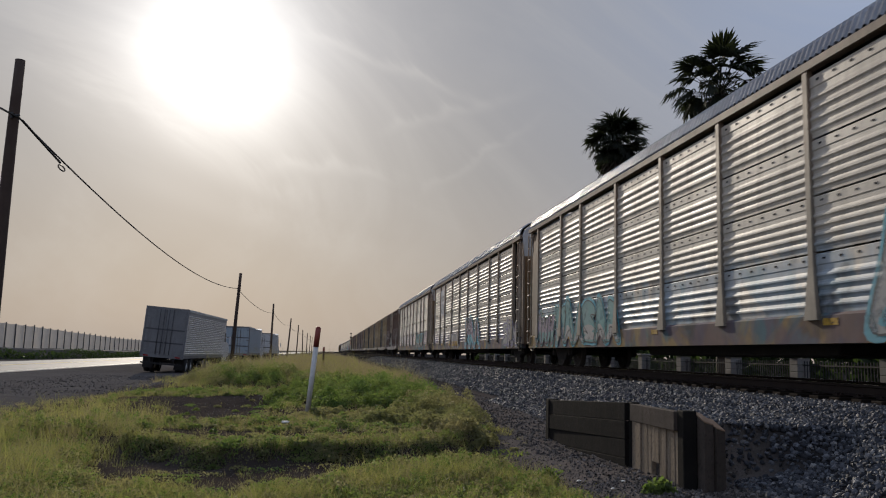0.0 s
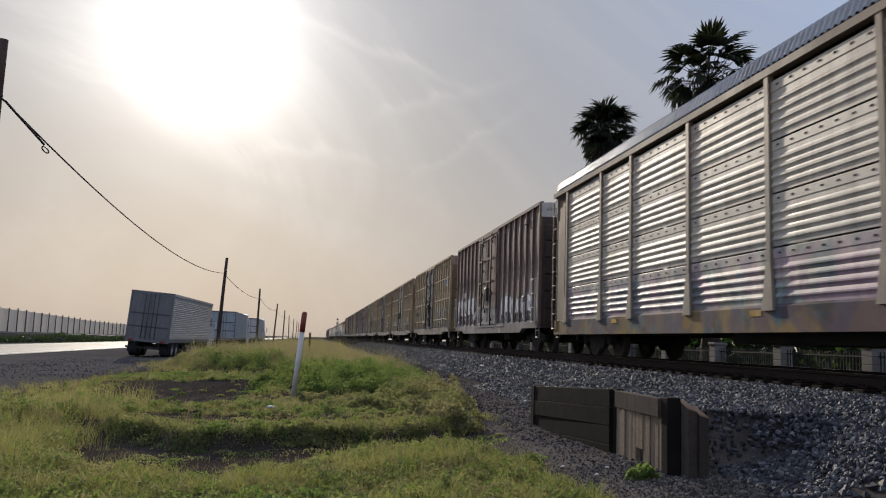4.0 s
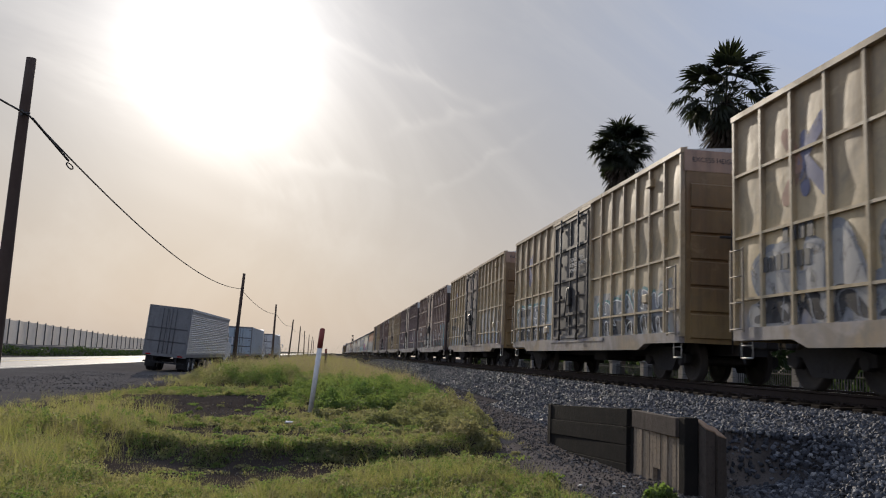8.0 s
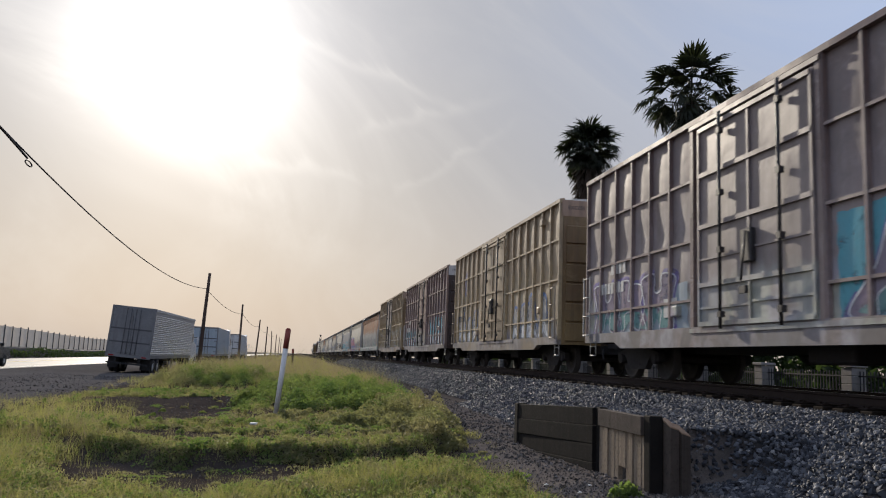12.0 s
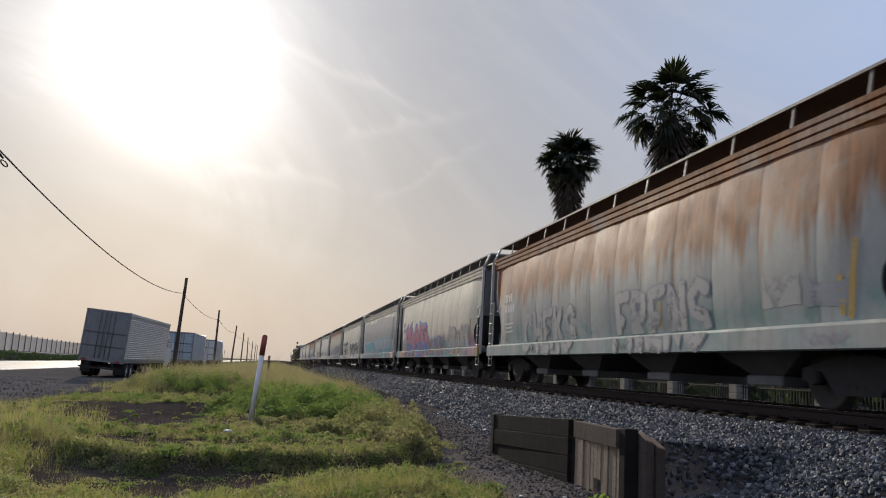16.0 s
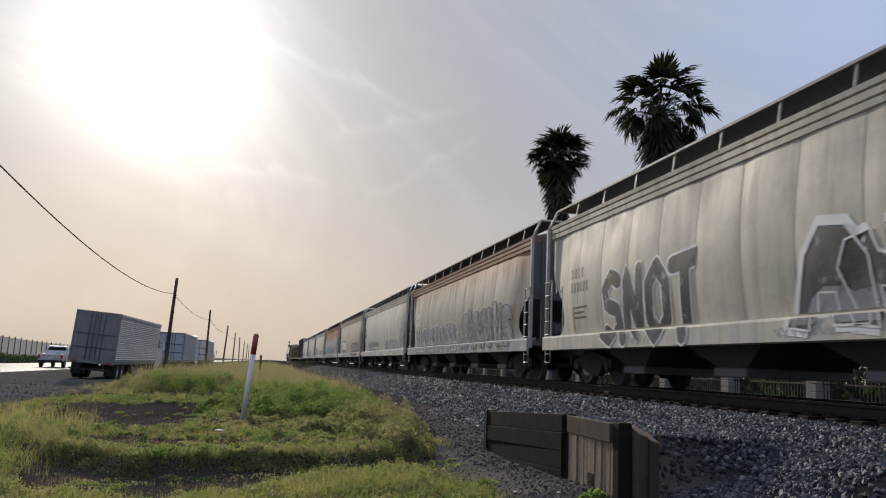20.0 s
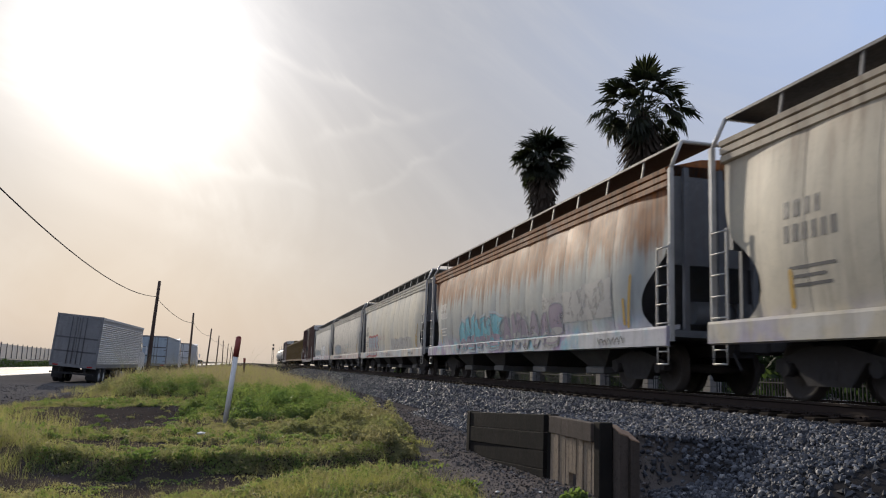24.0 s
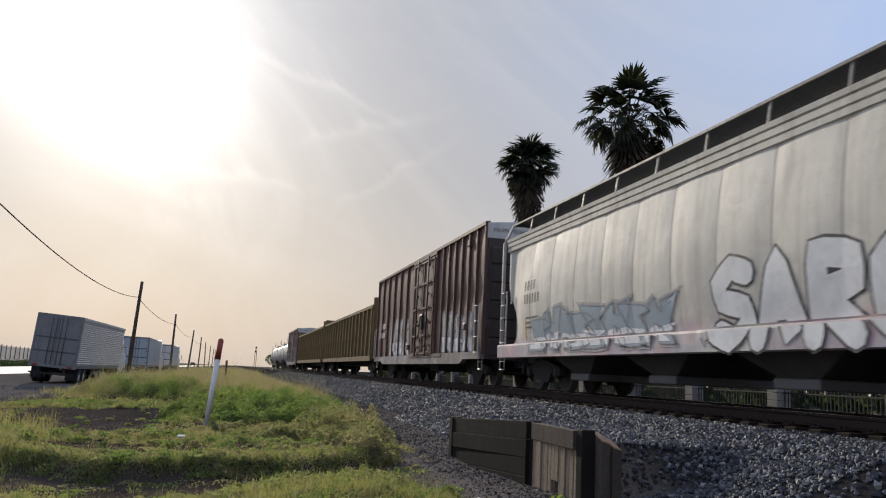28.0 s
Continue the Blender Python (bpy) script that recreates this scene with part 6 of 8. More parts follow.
    if k == 0:
        spray_word(car, "CHEKS", 15.4, 0.95, 0.84, 1.00, ss, "pale", "grey", 0.22)
        spray_word(car, "FRENS", 8.9, 0.95, 0.78, 1.05, ss, "pale", "grey", 0.23)
        buff_patch(car, 2.7, 3.6, 1.45, 1.95, surf, "pale", 3)
        buff_patch(car, 1.7, 2.6, 1.40, 1.80, surf, "grey", 31)
    elif k == 1:
        spray_piece(car, 9.6, 16.4, 0.95, 2.65, surf, ("pink", "violet", "blue"), 52, halo="blue", sharp=True)
        spray_piece(car, 1.8, 5.6, 1.0, 2.0, ss, ("pale", "dull_red", "haze"), 53, halo="pale")
        spray_piece(car, 5.8, 9.2, 0.95, 1.75, ss, ("dull_blue", "mauve", "dull_red"), 531, halo="haze")
    elif k == 2:
        buff_patch(car, 1.4, L - 1.75, 2.0, 3.68, surf, "buff", 4)
        buff_patch(car, 1.6, L - 2.2, 1.20, 2.25, surf, "haze", 41)
        spray_piece(car, 9.4, 16.2, 0.95, 2.1, ss, ("cyan", "grey", "haze"), 54, halo="haze")
        spray_piece(car, 2.2, 8.8, 1.0, 2.2, surf, ("haze", "grey", "cyan"), 55, halo="cyan")
    elif k == 3:
        spray_word(car, "SNOT", 15.6, 1.0, 1.02, 1.35, ss, "black", "white", 0.32, 1.3)
        spray_piece(car, 1.8, 9.0, 0.95, 2.45, ss, ("black", "white", "grey"), 5, halo="white", sharp=True)
    elif k == 4:
        buff_patch(car, 8.9, 16.6, 1.2, 1.95, surf, "grey", 52)
        buff_patch(car, 2.0, 7.6, 1.2, 2.2, surf, "grey", 53)
        spray_piece(car, 8.6, 17.2, 0.95, 2.05, surf, ("grey", "white", "pale"), 56, halo="pale")
        spray_piece(car, 1.8, 8.0, 1.0, 2.35, surf, ("grey", "black", "pale"), 63, halo="pale")
    elif k == 5:
        spray_piece(car, L - 9.0, L - 3.8, 1.2, 1.75, ss, ("pale", "grey", "white"), 57)
        buff_patch(car, 2.4, 7.6, 1.2, 1.75, surf, "pale", 51)
    elif k == 6:
        spray_piece(car, L - 8.4, L - 4.4, 1.0, 2.35, ss, ("white", "grey", "violet"), 58, halo="violet")
        spray_piece(car, 2.0, 7.0, 1.0, 1.9, ss, ("pale", "black", "grey"), 64)
    elif k == 7:
        buff_patch(car, 2.4, 6.4, 1.45, 2.30, surf, "pale", 6)
        buff_patch(car, 7.6, 9.8, 1.20, 1.85, surf, "grey", 7)
        spray_piece(car, 5.2, 9.6, 0.95, 1.9, ss, ("mauve", "grey", "pale"), 59, halo="pale")
        spray_piece(car, 9.9, 14.6, 0.95, 2.1, ss, ("cyan", "grey", "mauve"), 60, halo="haze", sharp=True)
    elif k == 8:
        spray_piece(car, 12.6, 16.3, 0.95, 2.15, surf, ("haze", "red", "pale"), 61, halo="red")
        buff_patch(car, 2.8, 8.2, 1.2, 1.8, surf, "pale", 8)
        scrawl(car, 11.9, 10.4, 1.75, 2.05, surf, "red", 71)
        scrawl(car, 10.9, 8.4, 0.92, 1.08, surf, "mauve", 72)
    elif k == 9:
        spray_piece(car, L - 8.2, L - 3.6, 1.0, 2.0, ss, ("haze", "grey", "pale"), 62)
        scrawl(car, 11.3, 9.0, 1.4, 1.75, surf, "grey", 73)
        scrawl(car, 8.4, 6.2, 1.6, 2.0, surf, "cyan", 74)
        scrawl(car, 9.3, 7.7, 1.2, 1.4, surf, "black", 75)
    elif k == 10:
        spray_word(car, "SARO", 9.1, 0.98, 1.08, 1.08, ss, "white", "black", 0.37, 1.24)
        spray_piece(car, 10.4, 16.9, 0.95, 1.95, ss, ("haze", "grey", "white"), 9, halo="pale", sharp=True)
    for q in range(3):
        y0 = 2.2 + q * 5.7 + rng.uniform(-0.8, 0.8)
        scrawl(car, y0 + rng.uniform(0.7, 1.3), y0, 0.88, 1.04, surf, rng.choice(("grey", "black", "mauve")), 800 + 10 * k + q)
    bm = B()
    ribbon(bm, [(1.75, 1.25), (1.60, 2.20)], 0.10, surf, 0.005)
    part("edge_stripe", bm, SPRAY["ochre"], car, "orange-yellow reflective stripe")
    if k == 9:
        lettering(car, "DO NOT HAMMER ON SIDES OF CAR", (-1.578, L - 6.6, 0.94), 0.17, SPRAY["red"])
    CARS.append((car, a))


# ---- lumber gondolas and tank cars at the tail ----
def high_gondola(a, b):
    L = b - a
    car = thing("bulkhead_gondola_car", "long dull brown gondola car with ribbed sides and raised bulkhead ends", "rail car", "cars of the passing train")
    for side in (-1, 1):
        bm = B()
        box(bm, min(side * 1.38, side * 1.44), max(side * 1.38, side * 1.44), 0.3, L - 0.3, 1.1, 3.75)
        part("side_wall", bm, M["beam_brown"], car)
        bm = B()
        box(bm, min(side * 1.36, side * 1.54), max(side * 1.36, side * 1.54), 0.2, L - 0.2, 3.70, 3.86)
        part("top_rail", bm, M["beam_brown"], car)
        bm = B()
        box(bm, min(side * 1.36, side * 1.56), max(side * 1.36, side * 1.56), 0.1, L - 0.1, 0.85, 1.12)
        part("side_sill", bm, M["beam_brown"], car)
        def build(bm):
            box(bm, -0.08, 0.08, -0.06, 0.06, 1.1, 3.72)
        for i in range(17):
            part("post", shared("gondola_post", build, M["beam_brown"]), None, car, at=(side * 1.48, 0.4 + (L - 0.8) * i / 16, 0))
    for y in (0.12, L - 0.12):
        bm = B()
        box(bm, -1.5, 1.5, y - 0.1, y + 0.1, 0.9, 4.25, 0.02)
        for x in (-0.9, 0, 0.9):
            box(bm, x - 0.07, x + 0.07, y - 0.17, y + 0.17, 0.9, 4.2)
        part("bulkhead", bm, M["beam_brown"], car, "raised steel bulkhead")
    bm = B()
    box(bm, -1.4, 1.4, 0.1, L - 0.1, 0.95, 1.08)
    box(bm, -0.3, 0.3, 0, L, 0.6, 0.95)
    part("underframe", bm, M["dark_steel"], car)
    for y in (2.2, L - 2.2):
        truck(car, y)
    coupler(car, L - 0.1, 1)
    coupler(car, 0.1, -1)
    CARS.append((car, a))


def tank_car(a, b):
    L = b - a
    car = thing("tank_car", "off-white cylindrical tank car with a top platform", "rail car", "cars of the passing train")
    bm = B()
    n, R, zc = 28, 1.45, 2.45
    rings = []
    for y, r in ((0.45, 0.3), (0.55, 0.8), (0.75, 1.2), (1.05, 1.42), (1.3, R), (L - 1.3, R), (L - 1.05, 1.42), (L - 0.75, 1.2), (L - 0.55, 0.8), (L - 0.45, 0.3)):
        rings.append([bm.verts.new((r * math.cos(2 * math.pi * i / n), y, zc + r * math.sin(2 * math.pi * i / n))) for i in range(n)])
    for p, q in zip(rings, rings[1:]):
        for i in range(n):
            bm.faces.new((p[i], p[(i + 1) % n], q[(i + 1) % n], q[i])).smooth = True
    bm.faces.new(rings[0])
    bm.faces.new(rings[-1])
    part("tank", bm, M["tank_white"], car)
    bm = B()
    tube(bm, (0, L / 2, 3.8), (0, L / 2, 4.25), 0.5, n=16)
    part("manway_dome", bm, M["tank_white"], car)
    bm = B()
    box(bm, -1.0, 1.0, L / 2 - 1.0, L / 2 + 1.0, 3.98, 4.02)
    for x in (-1, 1):
        tube(bm, (x, L / 2 - 1, 4.7), (x, L / 2 + 1, 4.7), 0.02, n=6)
        for y in (-1, 1):
            tube(bm, (x, L / 2 + y, 4.0), (x, L / 2 + y, 4.7), 0.02, n=6)
    part("platform", bm, M["grate"], car)
    bm = B()
    box(bm, -0.35, 0.35, 0, L, 0.75, 1.05)
    for y in (1.4, L - 1.4):
        box(bm, -1.35, 1.35, y - 1.3, y + 1.0, 0.95, 1.08)
        box(bm, -1.1, 1.1, y - 0.15, y + 0.15, 1.05, 1.6)
    part("underframe", bm, M["dark_steel"], car)
    ladder(car, L / 2 - 0.2, 1.0, 4.0, x=-1.5, mat="dark_steel")
    for y in (1.9, L - 1.9):
        truck(car, y)
    coupler(car, L - 0.1, 1)
    coupler(car, 0.1, -1)
    CARS.append((car, a))


def build_train():
    for k in range(4):
        auto_rack(1.9 - 27.4 + 27.4 * k, 28.25 - 27.4 + 27.4 * k, k + 1)
    kinds = [("brown0", "brown0_door"), ("tan0", "door_dark"), ("tan1", "door_grey"), ("tan2", "door_dark"), ("tan0", "door_grey"), ("brown1", "brown1_door"), ("brown2", "brown2_door"), ("tan3", "tan3_door"), ("brown3", "brown3_door"), ("tan4", "door_grey")]
    for k, (p, d) in enumerate(kinds):
        box_car(84.55 + 17.44 * k, 99.85 + 17.44 * k, k, p, d, k > 0)
    for k in range(11):
        covered_hopper(258.75 + 20.67 * k, 278.2 + 20.67 * k, k)
    box_car(486.3, 504.6, 10, "old_brown", "old_brown", False)
    high_gondola(506.2, 529.6)
    high_gondola(531.0, 556.6)
    box_car(558.5, 574.0, 11, "brown3", "brown3_door", True)
    for k in range(3):
        tank_car(575.8 + 17.2 * k, 591.4 + 17.2 * k)


build_train()


def motions():
    times = [i * 1.0 for i in range(29)]
    for ob, u in CARS:
        walk(ob, [(t, pose(TRACK_X, u - along(t), RAIL_Z)) for t in times])
    # wheels roll with the train, a little under a quarter turn from row to row
    steps = range(frame(28.0))
    spin = [math.degrees(along(i / FPS) / WHEEL_R) for i in steps]
    done = {}
    for w in WHEELSETS:
        key = round(w.location.y, 2)
        if key not in done:
            walk(w, [(i / FPS, pose(*w.location, spin[i])) for i in steps])
            done[key] = w
        else:
            first = done[key].animation_data
            w.rotation_mode = "QUATERNION"
            w.animation_data_create()
            w.animation_data.action = first.action
            w.animation_data.action_slot = first.action_slot
    for ob, rows in DRIVERS:
        walk(ob, rows)

# ---- vegetation ----
def leafy(name, a, b, trans, rough=0.55, rand=0.5, thin=0.62):
    """Thin leaves: gloss and colour from the front, light let through from behind."""
    m = bpy.data.materials.new(name)
    m.use_nodes = True
    nt = m.node_tree
    p = nt.nodes["Principled BSDF"]
    geo = nt.nodes.new("ShaderNodeNewGeometry")
    v = coords(nt, "Object")
    n1 = noise_tex(nt, v, 0.9, 4.0, 0.6)
    col = mixc(nt, ramp(nt, n1, [(0.35, 0.0), (0.65, 1.0)]), a, b)
    col = mixc(nt, ramp(nt, geo.outputs["Random Per Island"], [(0.0, 0.0), (1.0, rand)]), col, tuple(c * 0.45 for c in a))
    link(nt, col, p.inputs["Base Color"])
    p.inputs["Roughness"].default_value = rough
    t = nt.nodes.new("ShaderNodeBsdfTranslucent")
    link(nt, mixc(nt, 1.0, col, trans, "MULTIPLY"), t.inputs[0])
    mx = nt.nodes.new("ShaderNodeMixShader")
    mx.inputs[0].default_value = thin
    link(nt, p.outputs[0], mx.inputs[1])
    link(nt, t.outputs[0], mx.inputs[2])
    link(nt, mx.outputs[0], nt.nodes["Material Output"].inputs[0])
    return m


M["grass"] = leafy("grass", (0.128, 0.145, 0.056), (0.175, 0.172, 0.085), (2.9, 2.75, 1.8), rand=0.55)
M["grass_dry"] = leafy("grass_dry", (0.215, 0.190, 0.125), (0.160, 0.150, 0.092), (1.9, 1.8, 1.5), rand=0.45)
M["weed"] = leafy("weed", (0.070, 0.112, 0.040), (0.120, 0.142, 0.060), (2.6, 2.65, 1.55), rand=0.6)
M["weed_dull"] = leafy("weed_dull", (0.125, 0.138, 0.068), (0.165, 0.152, 0.098), (2.4, 2.35, 1.65), rand=0.5)
# near-black leaf colour with little translucency carries the crowns' backlit silhouette
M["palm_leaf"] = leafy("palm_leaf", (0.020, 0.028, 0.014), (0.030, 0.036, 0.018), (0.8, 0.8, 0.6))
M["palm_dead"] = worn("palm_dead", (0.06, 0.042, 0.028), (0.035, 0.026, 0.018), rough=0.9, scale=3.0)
M["bush"] = leafy("bush", (0.035, 0.06, 0.022), (0.05, 0.07, 0.03), (1.2, 1.3, 0.8))


def cover(x, y):
    """What grows at a spot: share of ground covered, height, dryness, share of leafy weeds."""
    n1 = noise.noise(Vector((x * 0.9, y * 0.9, 0.5)))
    n2 = noise.noise(Vector((x * 2.6, y * 2.6, 4.5)))
    w = 0.35 * n1 + 0.18 * n2
    none = (0.0, 0.0, 0.0, 0.0)
    right = 2.35 + 0.035 * min(y, 30) + 0.3 * math.sin(y * 0.6) + w * 0.6
    if x > right + 0.4 or (y < 9.0 and x > 2.42 + 0.5 * w):
        return none
    left = smooth(-1.7, -3.0, x + w + 0.14 * max(0, y - 9)) * smooth(17.5, 13.0, y)
    if y > 26.5 + 2 * w:
        # tall dry verge grass in front of the trailers and along the track
        edge = -4.6 - 0.12 * (y - 25.5) + w
        if y < 75 and x < edge:
            return none if x < edge - 1.5 else (0.12, 0.25, 0.5, 0.1)
        if y >= 75 and x < -9:
            return none
        tall = smooth(26.5, 30, y) * smooth(edge, edge + 1.0, x)
        return 0.75, 0.22 + 0.50 * tall * (0.8 + 0.7 * n1) - 0.22 * smooth(1.0, 3.2, x), 0.40 + 0.35 * tall, 0.35
    ragged = 0.42 * noise.noise(Vector((x * 1.3, y * 1.3, 11.0)))
    ne, me_ = line_at(NEAR_EDGE, x) + ragged + 0.25 * n2, line_at(MID_EDGE, x) + ragged
    if y < ne:
        # near bank: short lush grass and small-leaved weeds
        return 0.98, 0.11 + 0.05 * n1 + 0.14 * left + 0.05 * smooth(0.2, 1.0, x), 0.12 + 0.2 * left, 0.75 - 0.3 * left
    if y < me_:
        # bare hollow, overgrown towards the shoulder
        if left > 0.5:
            return 0.70 * left, 0.12 + 0.14 * left, 0.30, 0.3
        return 0.08 + 0.25 * smooth(2.0, 2.4, x), 0.05, 0.4, 0.5
    if y < 14.2 + w + 1.3 * smooth(-1.6, -0.4, x):
        # middle bank
        gap = n1 + 0.6 * n2 < -0.38
        return 0.35 if gap else 0.92, 0.085 + 0.06 * n1 + 0.05 * smooth(me_ + 1.0, me_, y) + 0.16 * left, 0.34 + 0.1 * left, 0.85
    if x < -1.2 + 0.8 * w and y < 22.8 + 2.0 * w - 0.5 * smooth(-3.0, -5.0, x):
        # bare earth behind the middle bank, thinly grown towards the shoulder
        if x < -4.6 + w * 2:
            return 0.55 * smooth(-7.5, -5.4, x), 0.13, 0.4, 0.3
        return 0.10, 0.05, 0.5, 0.5
    if x < -1.2:
        return 0.88 * smooth(-6.4, -5.2, x + w), 0.12 + 0.05 * n1, 0.12, 0.7
    # ground round the marker and the leafy mound
    if y < 17.2 + w and x < 1.0 + w:
        return 0.5, 0.12, 0.8, 0.5
    return 0.5, 0.16 + 0.10 * n1, 0.45, 0.7


def blades(name, spots, mat, label, seed, dry=False):
    """Joined grass blades; spots: rows of x, y, height, width, lean, and the way of the lean."""
    rs = np.random.RandomState(seed)
    n = len(spots)
    s = np.array(spots)
    z = np.array([ground_z(a, b) for a, b in s[:, :2]]) - 0.02
    az = rs.uniform(0, 2 * np.pi, n)
    h, w, ln = s[:, 2], s[:, 3], s[:, 4] * s[:, 2]
    fx, fy = np.cos(az), np.sin(az)
    la = s[:, 5]
    lx, ly = np.cos(la) * ln, np.sin(la) * ln
    base = np.stack([s[:, 0], s[:, 1], z], 1)
    side = np.stack([fx * w / 2, fy * w / 2, 0 * w], 1)
    mid = base + np.stack([lx * 0.35, ly * 0.35, h * 0.6], 1)
    tip = base + np.stack([lx, ly, h], 1)
    verts = np.stack([base - side, base + side, mid + side * 0.75, mid - side * 0.75, tip], 1).reshape(-1, 3)
    i = np.arange(n)[:, None] * 5
    quads = (i + [0, 1, 2, 3]).tolist()
    tris = (i + [3, 2, 4]).tolist()
    me = bpy.data.meshes.new(name)
    me.from_pydata(verts.tolist(), [], quads + tris)
    me.materials.append(mat)
    return tagged(new(name, me), label, "grass", kind="stuff")


def grow_grass():
    rs = random.Random(7)
    green, dry = [], []
    zones = [(-6.0, 6.0, -4.6, 2.6, 1500), (6.0, 9.8, -4.6, 2.7, 6000), (9.8, 11.4, -5.5, 2.9, 1500), (11.4, 16, -7, 3.1, 4200), (16, 26, -8.5, 3.8, 3000), (26, 45, -8, 4.0, 3400), (45, 80, -11, 4.2, 1500), (80, 180, -9, 4.5, 900)]
    for y0, y1, x0, x1, n in zones:
        for _ in range(n):
            y, x = rs.uniform(y0, y1), rs.uniform(x0, x1)
            den, h, p_dry, leaf = cover(x, y)
            if rs.random() > den:
                continue
            far = 1.0 + 0.04 * max(0, y - 10)
            h *= rs.uniform(0.55, 1.45) * (1.0 + 0.8 * noise.noise(Vector((x * 2.2, y * 2.2, 2.5))))
            if rs.random() < 0.06:
                h *= rs.uniform(1.3, 1.8)
            out = dry if rs.random() < p_dry else green
            spread = rs.uniform(0.05, 0.13) * (0.7 + 0.3 * far)
            for _ in range(rs.randint(12, 30)):
                a, r = rs.uniform(0, 6.283), rs.random() ** 0.7
                out.append((x + math.cos(a) * r * spread, y + math.sin(a) * r * spread, max(0.02, h * rs.uniform(0.5, 1.15) * (1.1 - 0.4 * r)), rs.uniform(0.0022, 0.0052) * far, rs.uniform(0.1, 0.35) + 0.6 * r, a + rs.uniform(-0.7, 0.7)))
    # wispy tall seeding stalks at the shoulder side of the near verge
    for _ in range(3200):
        y = rs.uniform(6.6, 17.0)
        x = -1.9 - 0.12 * (y - 7.5) - abs(rs.gauss(0, 1.3))
        if noise.noise(Vector((x * 0.9, y * 0.9, 9.0))) < -0.1:
            continue
        (dry if rs.random() < 0.25 else green).append((x, y, rs.uniform(0.2, 0.52) * smooth(-1.2, -3.2, x), 0.0018 + 0.00022 * y, rs.uniform(0.1, 0.45), rs.uniform(0, 6.28)))
    for _ in range(1500):
        x, y = rs.uniform(-3.0, 2.4), rs.uniform(6.6, 15.5)
        den, h, p_dry, leaf = cover(x, y)
        if rs.random() < den:
            dry.append((x, y, h + rs.uniform(0.04, 0.16), 0.0022 + 0.0002 * y, rs.uniform(0.1, 0.5), rs.uniform(0, 6.28)))
    blades("grass", green, M["grass"], "fresh green grass growing in patches on the verge", 1)
    blades("dry_grass", dry, M["grass_dry"], "pale dry seeding grass among the green", 2)


grow_grass()


def leaf_cloud(name, spots, mat, label, category, seed, size, kind="stuff", parent=None):
    """Many small leaves, each a bent quad; spots are centres."""
    rs = np.random.RandomState(seed)
    c = np.array(spots)
    n = len(c)
    d = rs.normal(size=(n, 3))
    d /= np.linalg.norm(d, axis=1, keepdims=True)
    e = np.cross(d, rs.normal(size=(n, 3)))
    e /= np.linalg.norm(e, axis=1, keepdims=True)
    k = np.cross(d, e)
    s = (size * rs.uniform(0.6, 1.4, n))[:, None]
    verts = np.stack([c - d * s, c + e * s * 0.5 + k * s * 0.15, c + d * s, c - e * s * 0.5 + k * s * 0.15], 1).reshape(-1, 3)
    i = np.arange(n)[:, None] * 4
    me = bpy.data.meshes.new(name)
    me.from_pydata(verts.tolist(), [], (i + [0, 1, 2]).tolist() + (i + [0, 2, 3]).tolist())
    me.materials.append(mat)
    ob = new(name, me)
    if parent:
        ob.parent = parent
        return ob
    return tagged(ob, label, category, kind=kind)


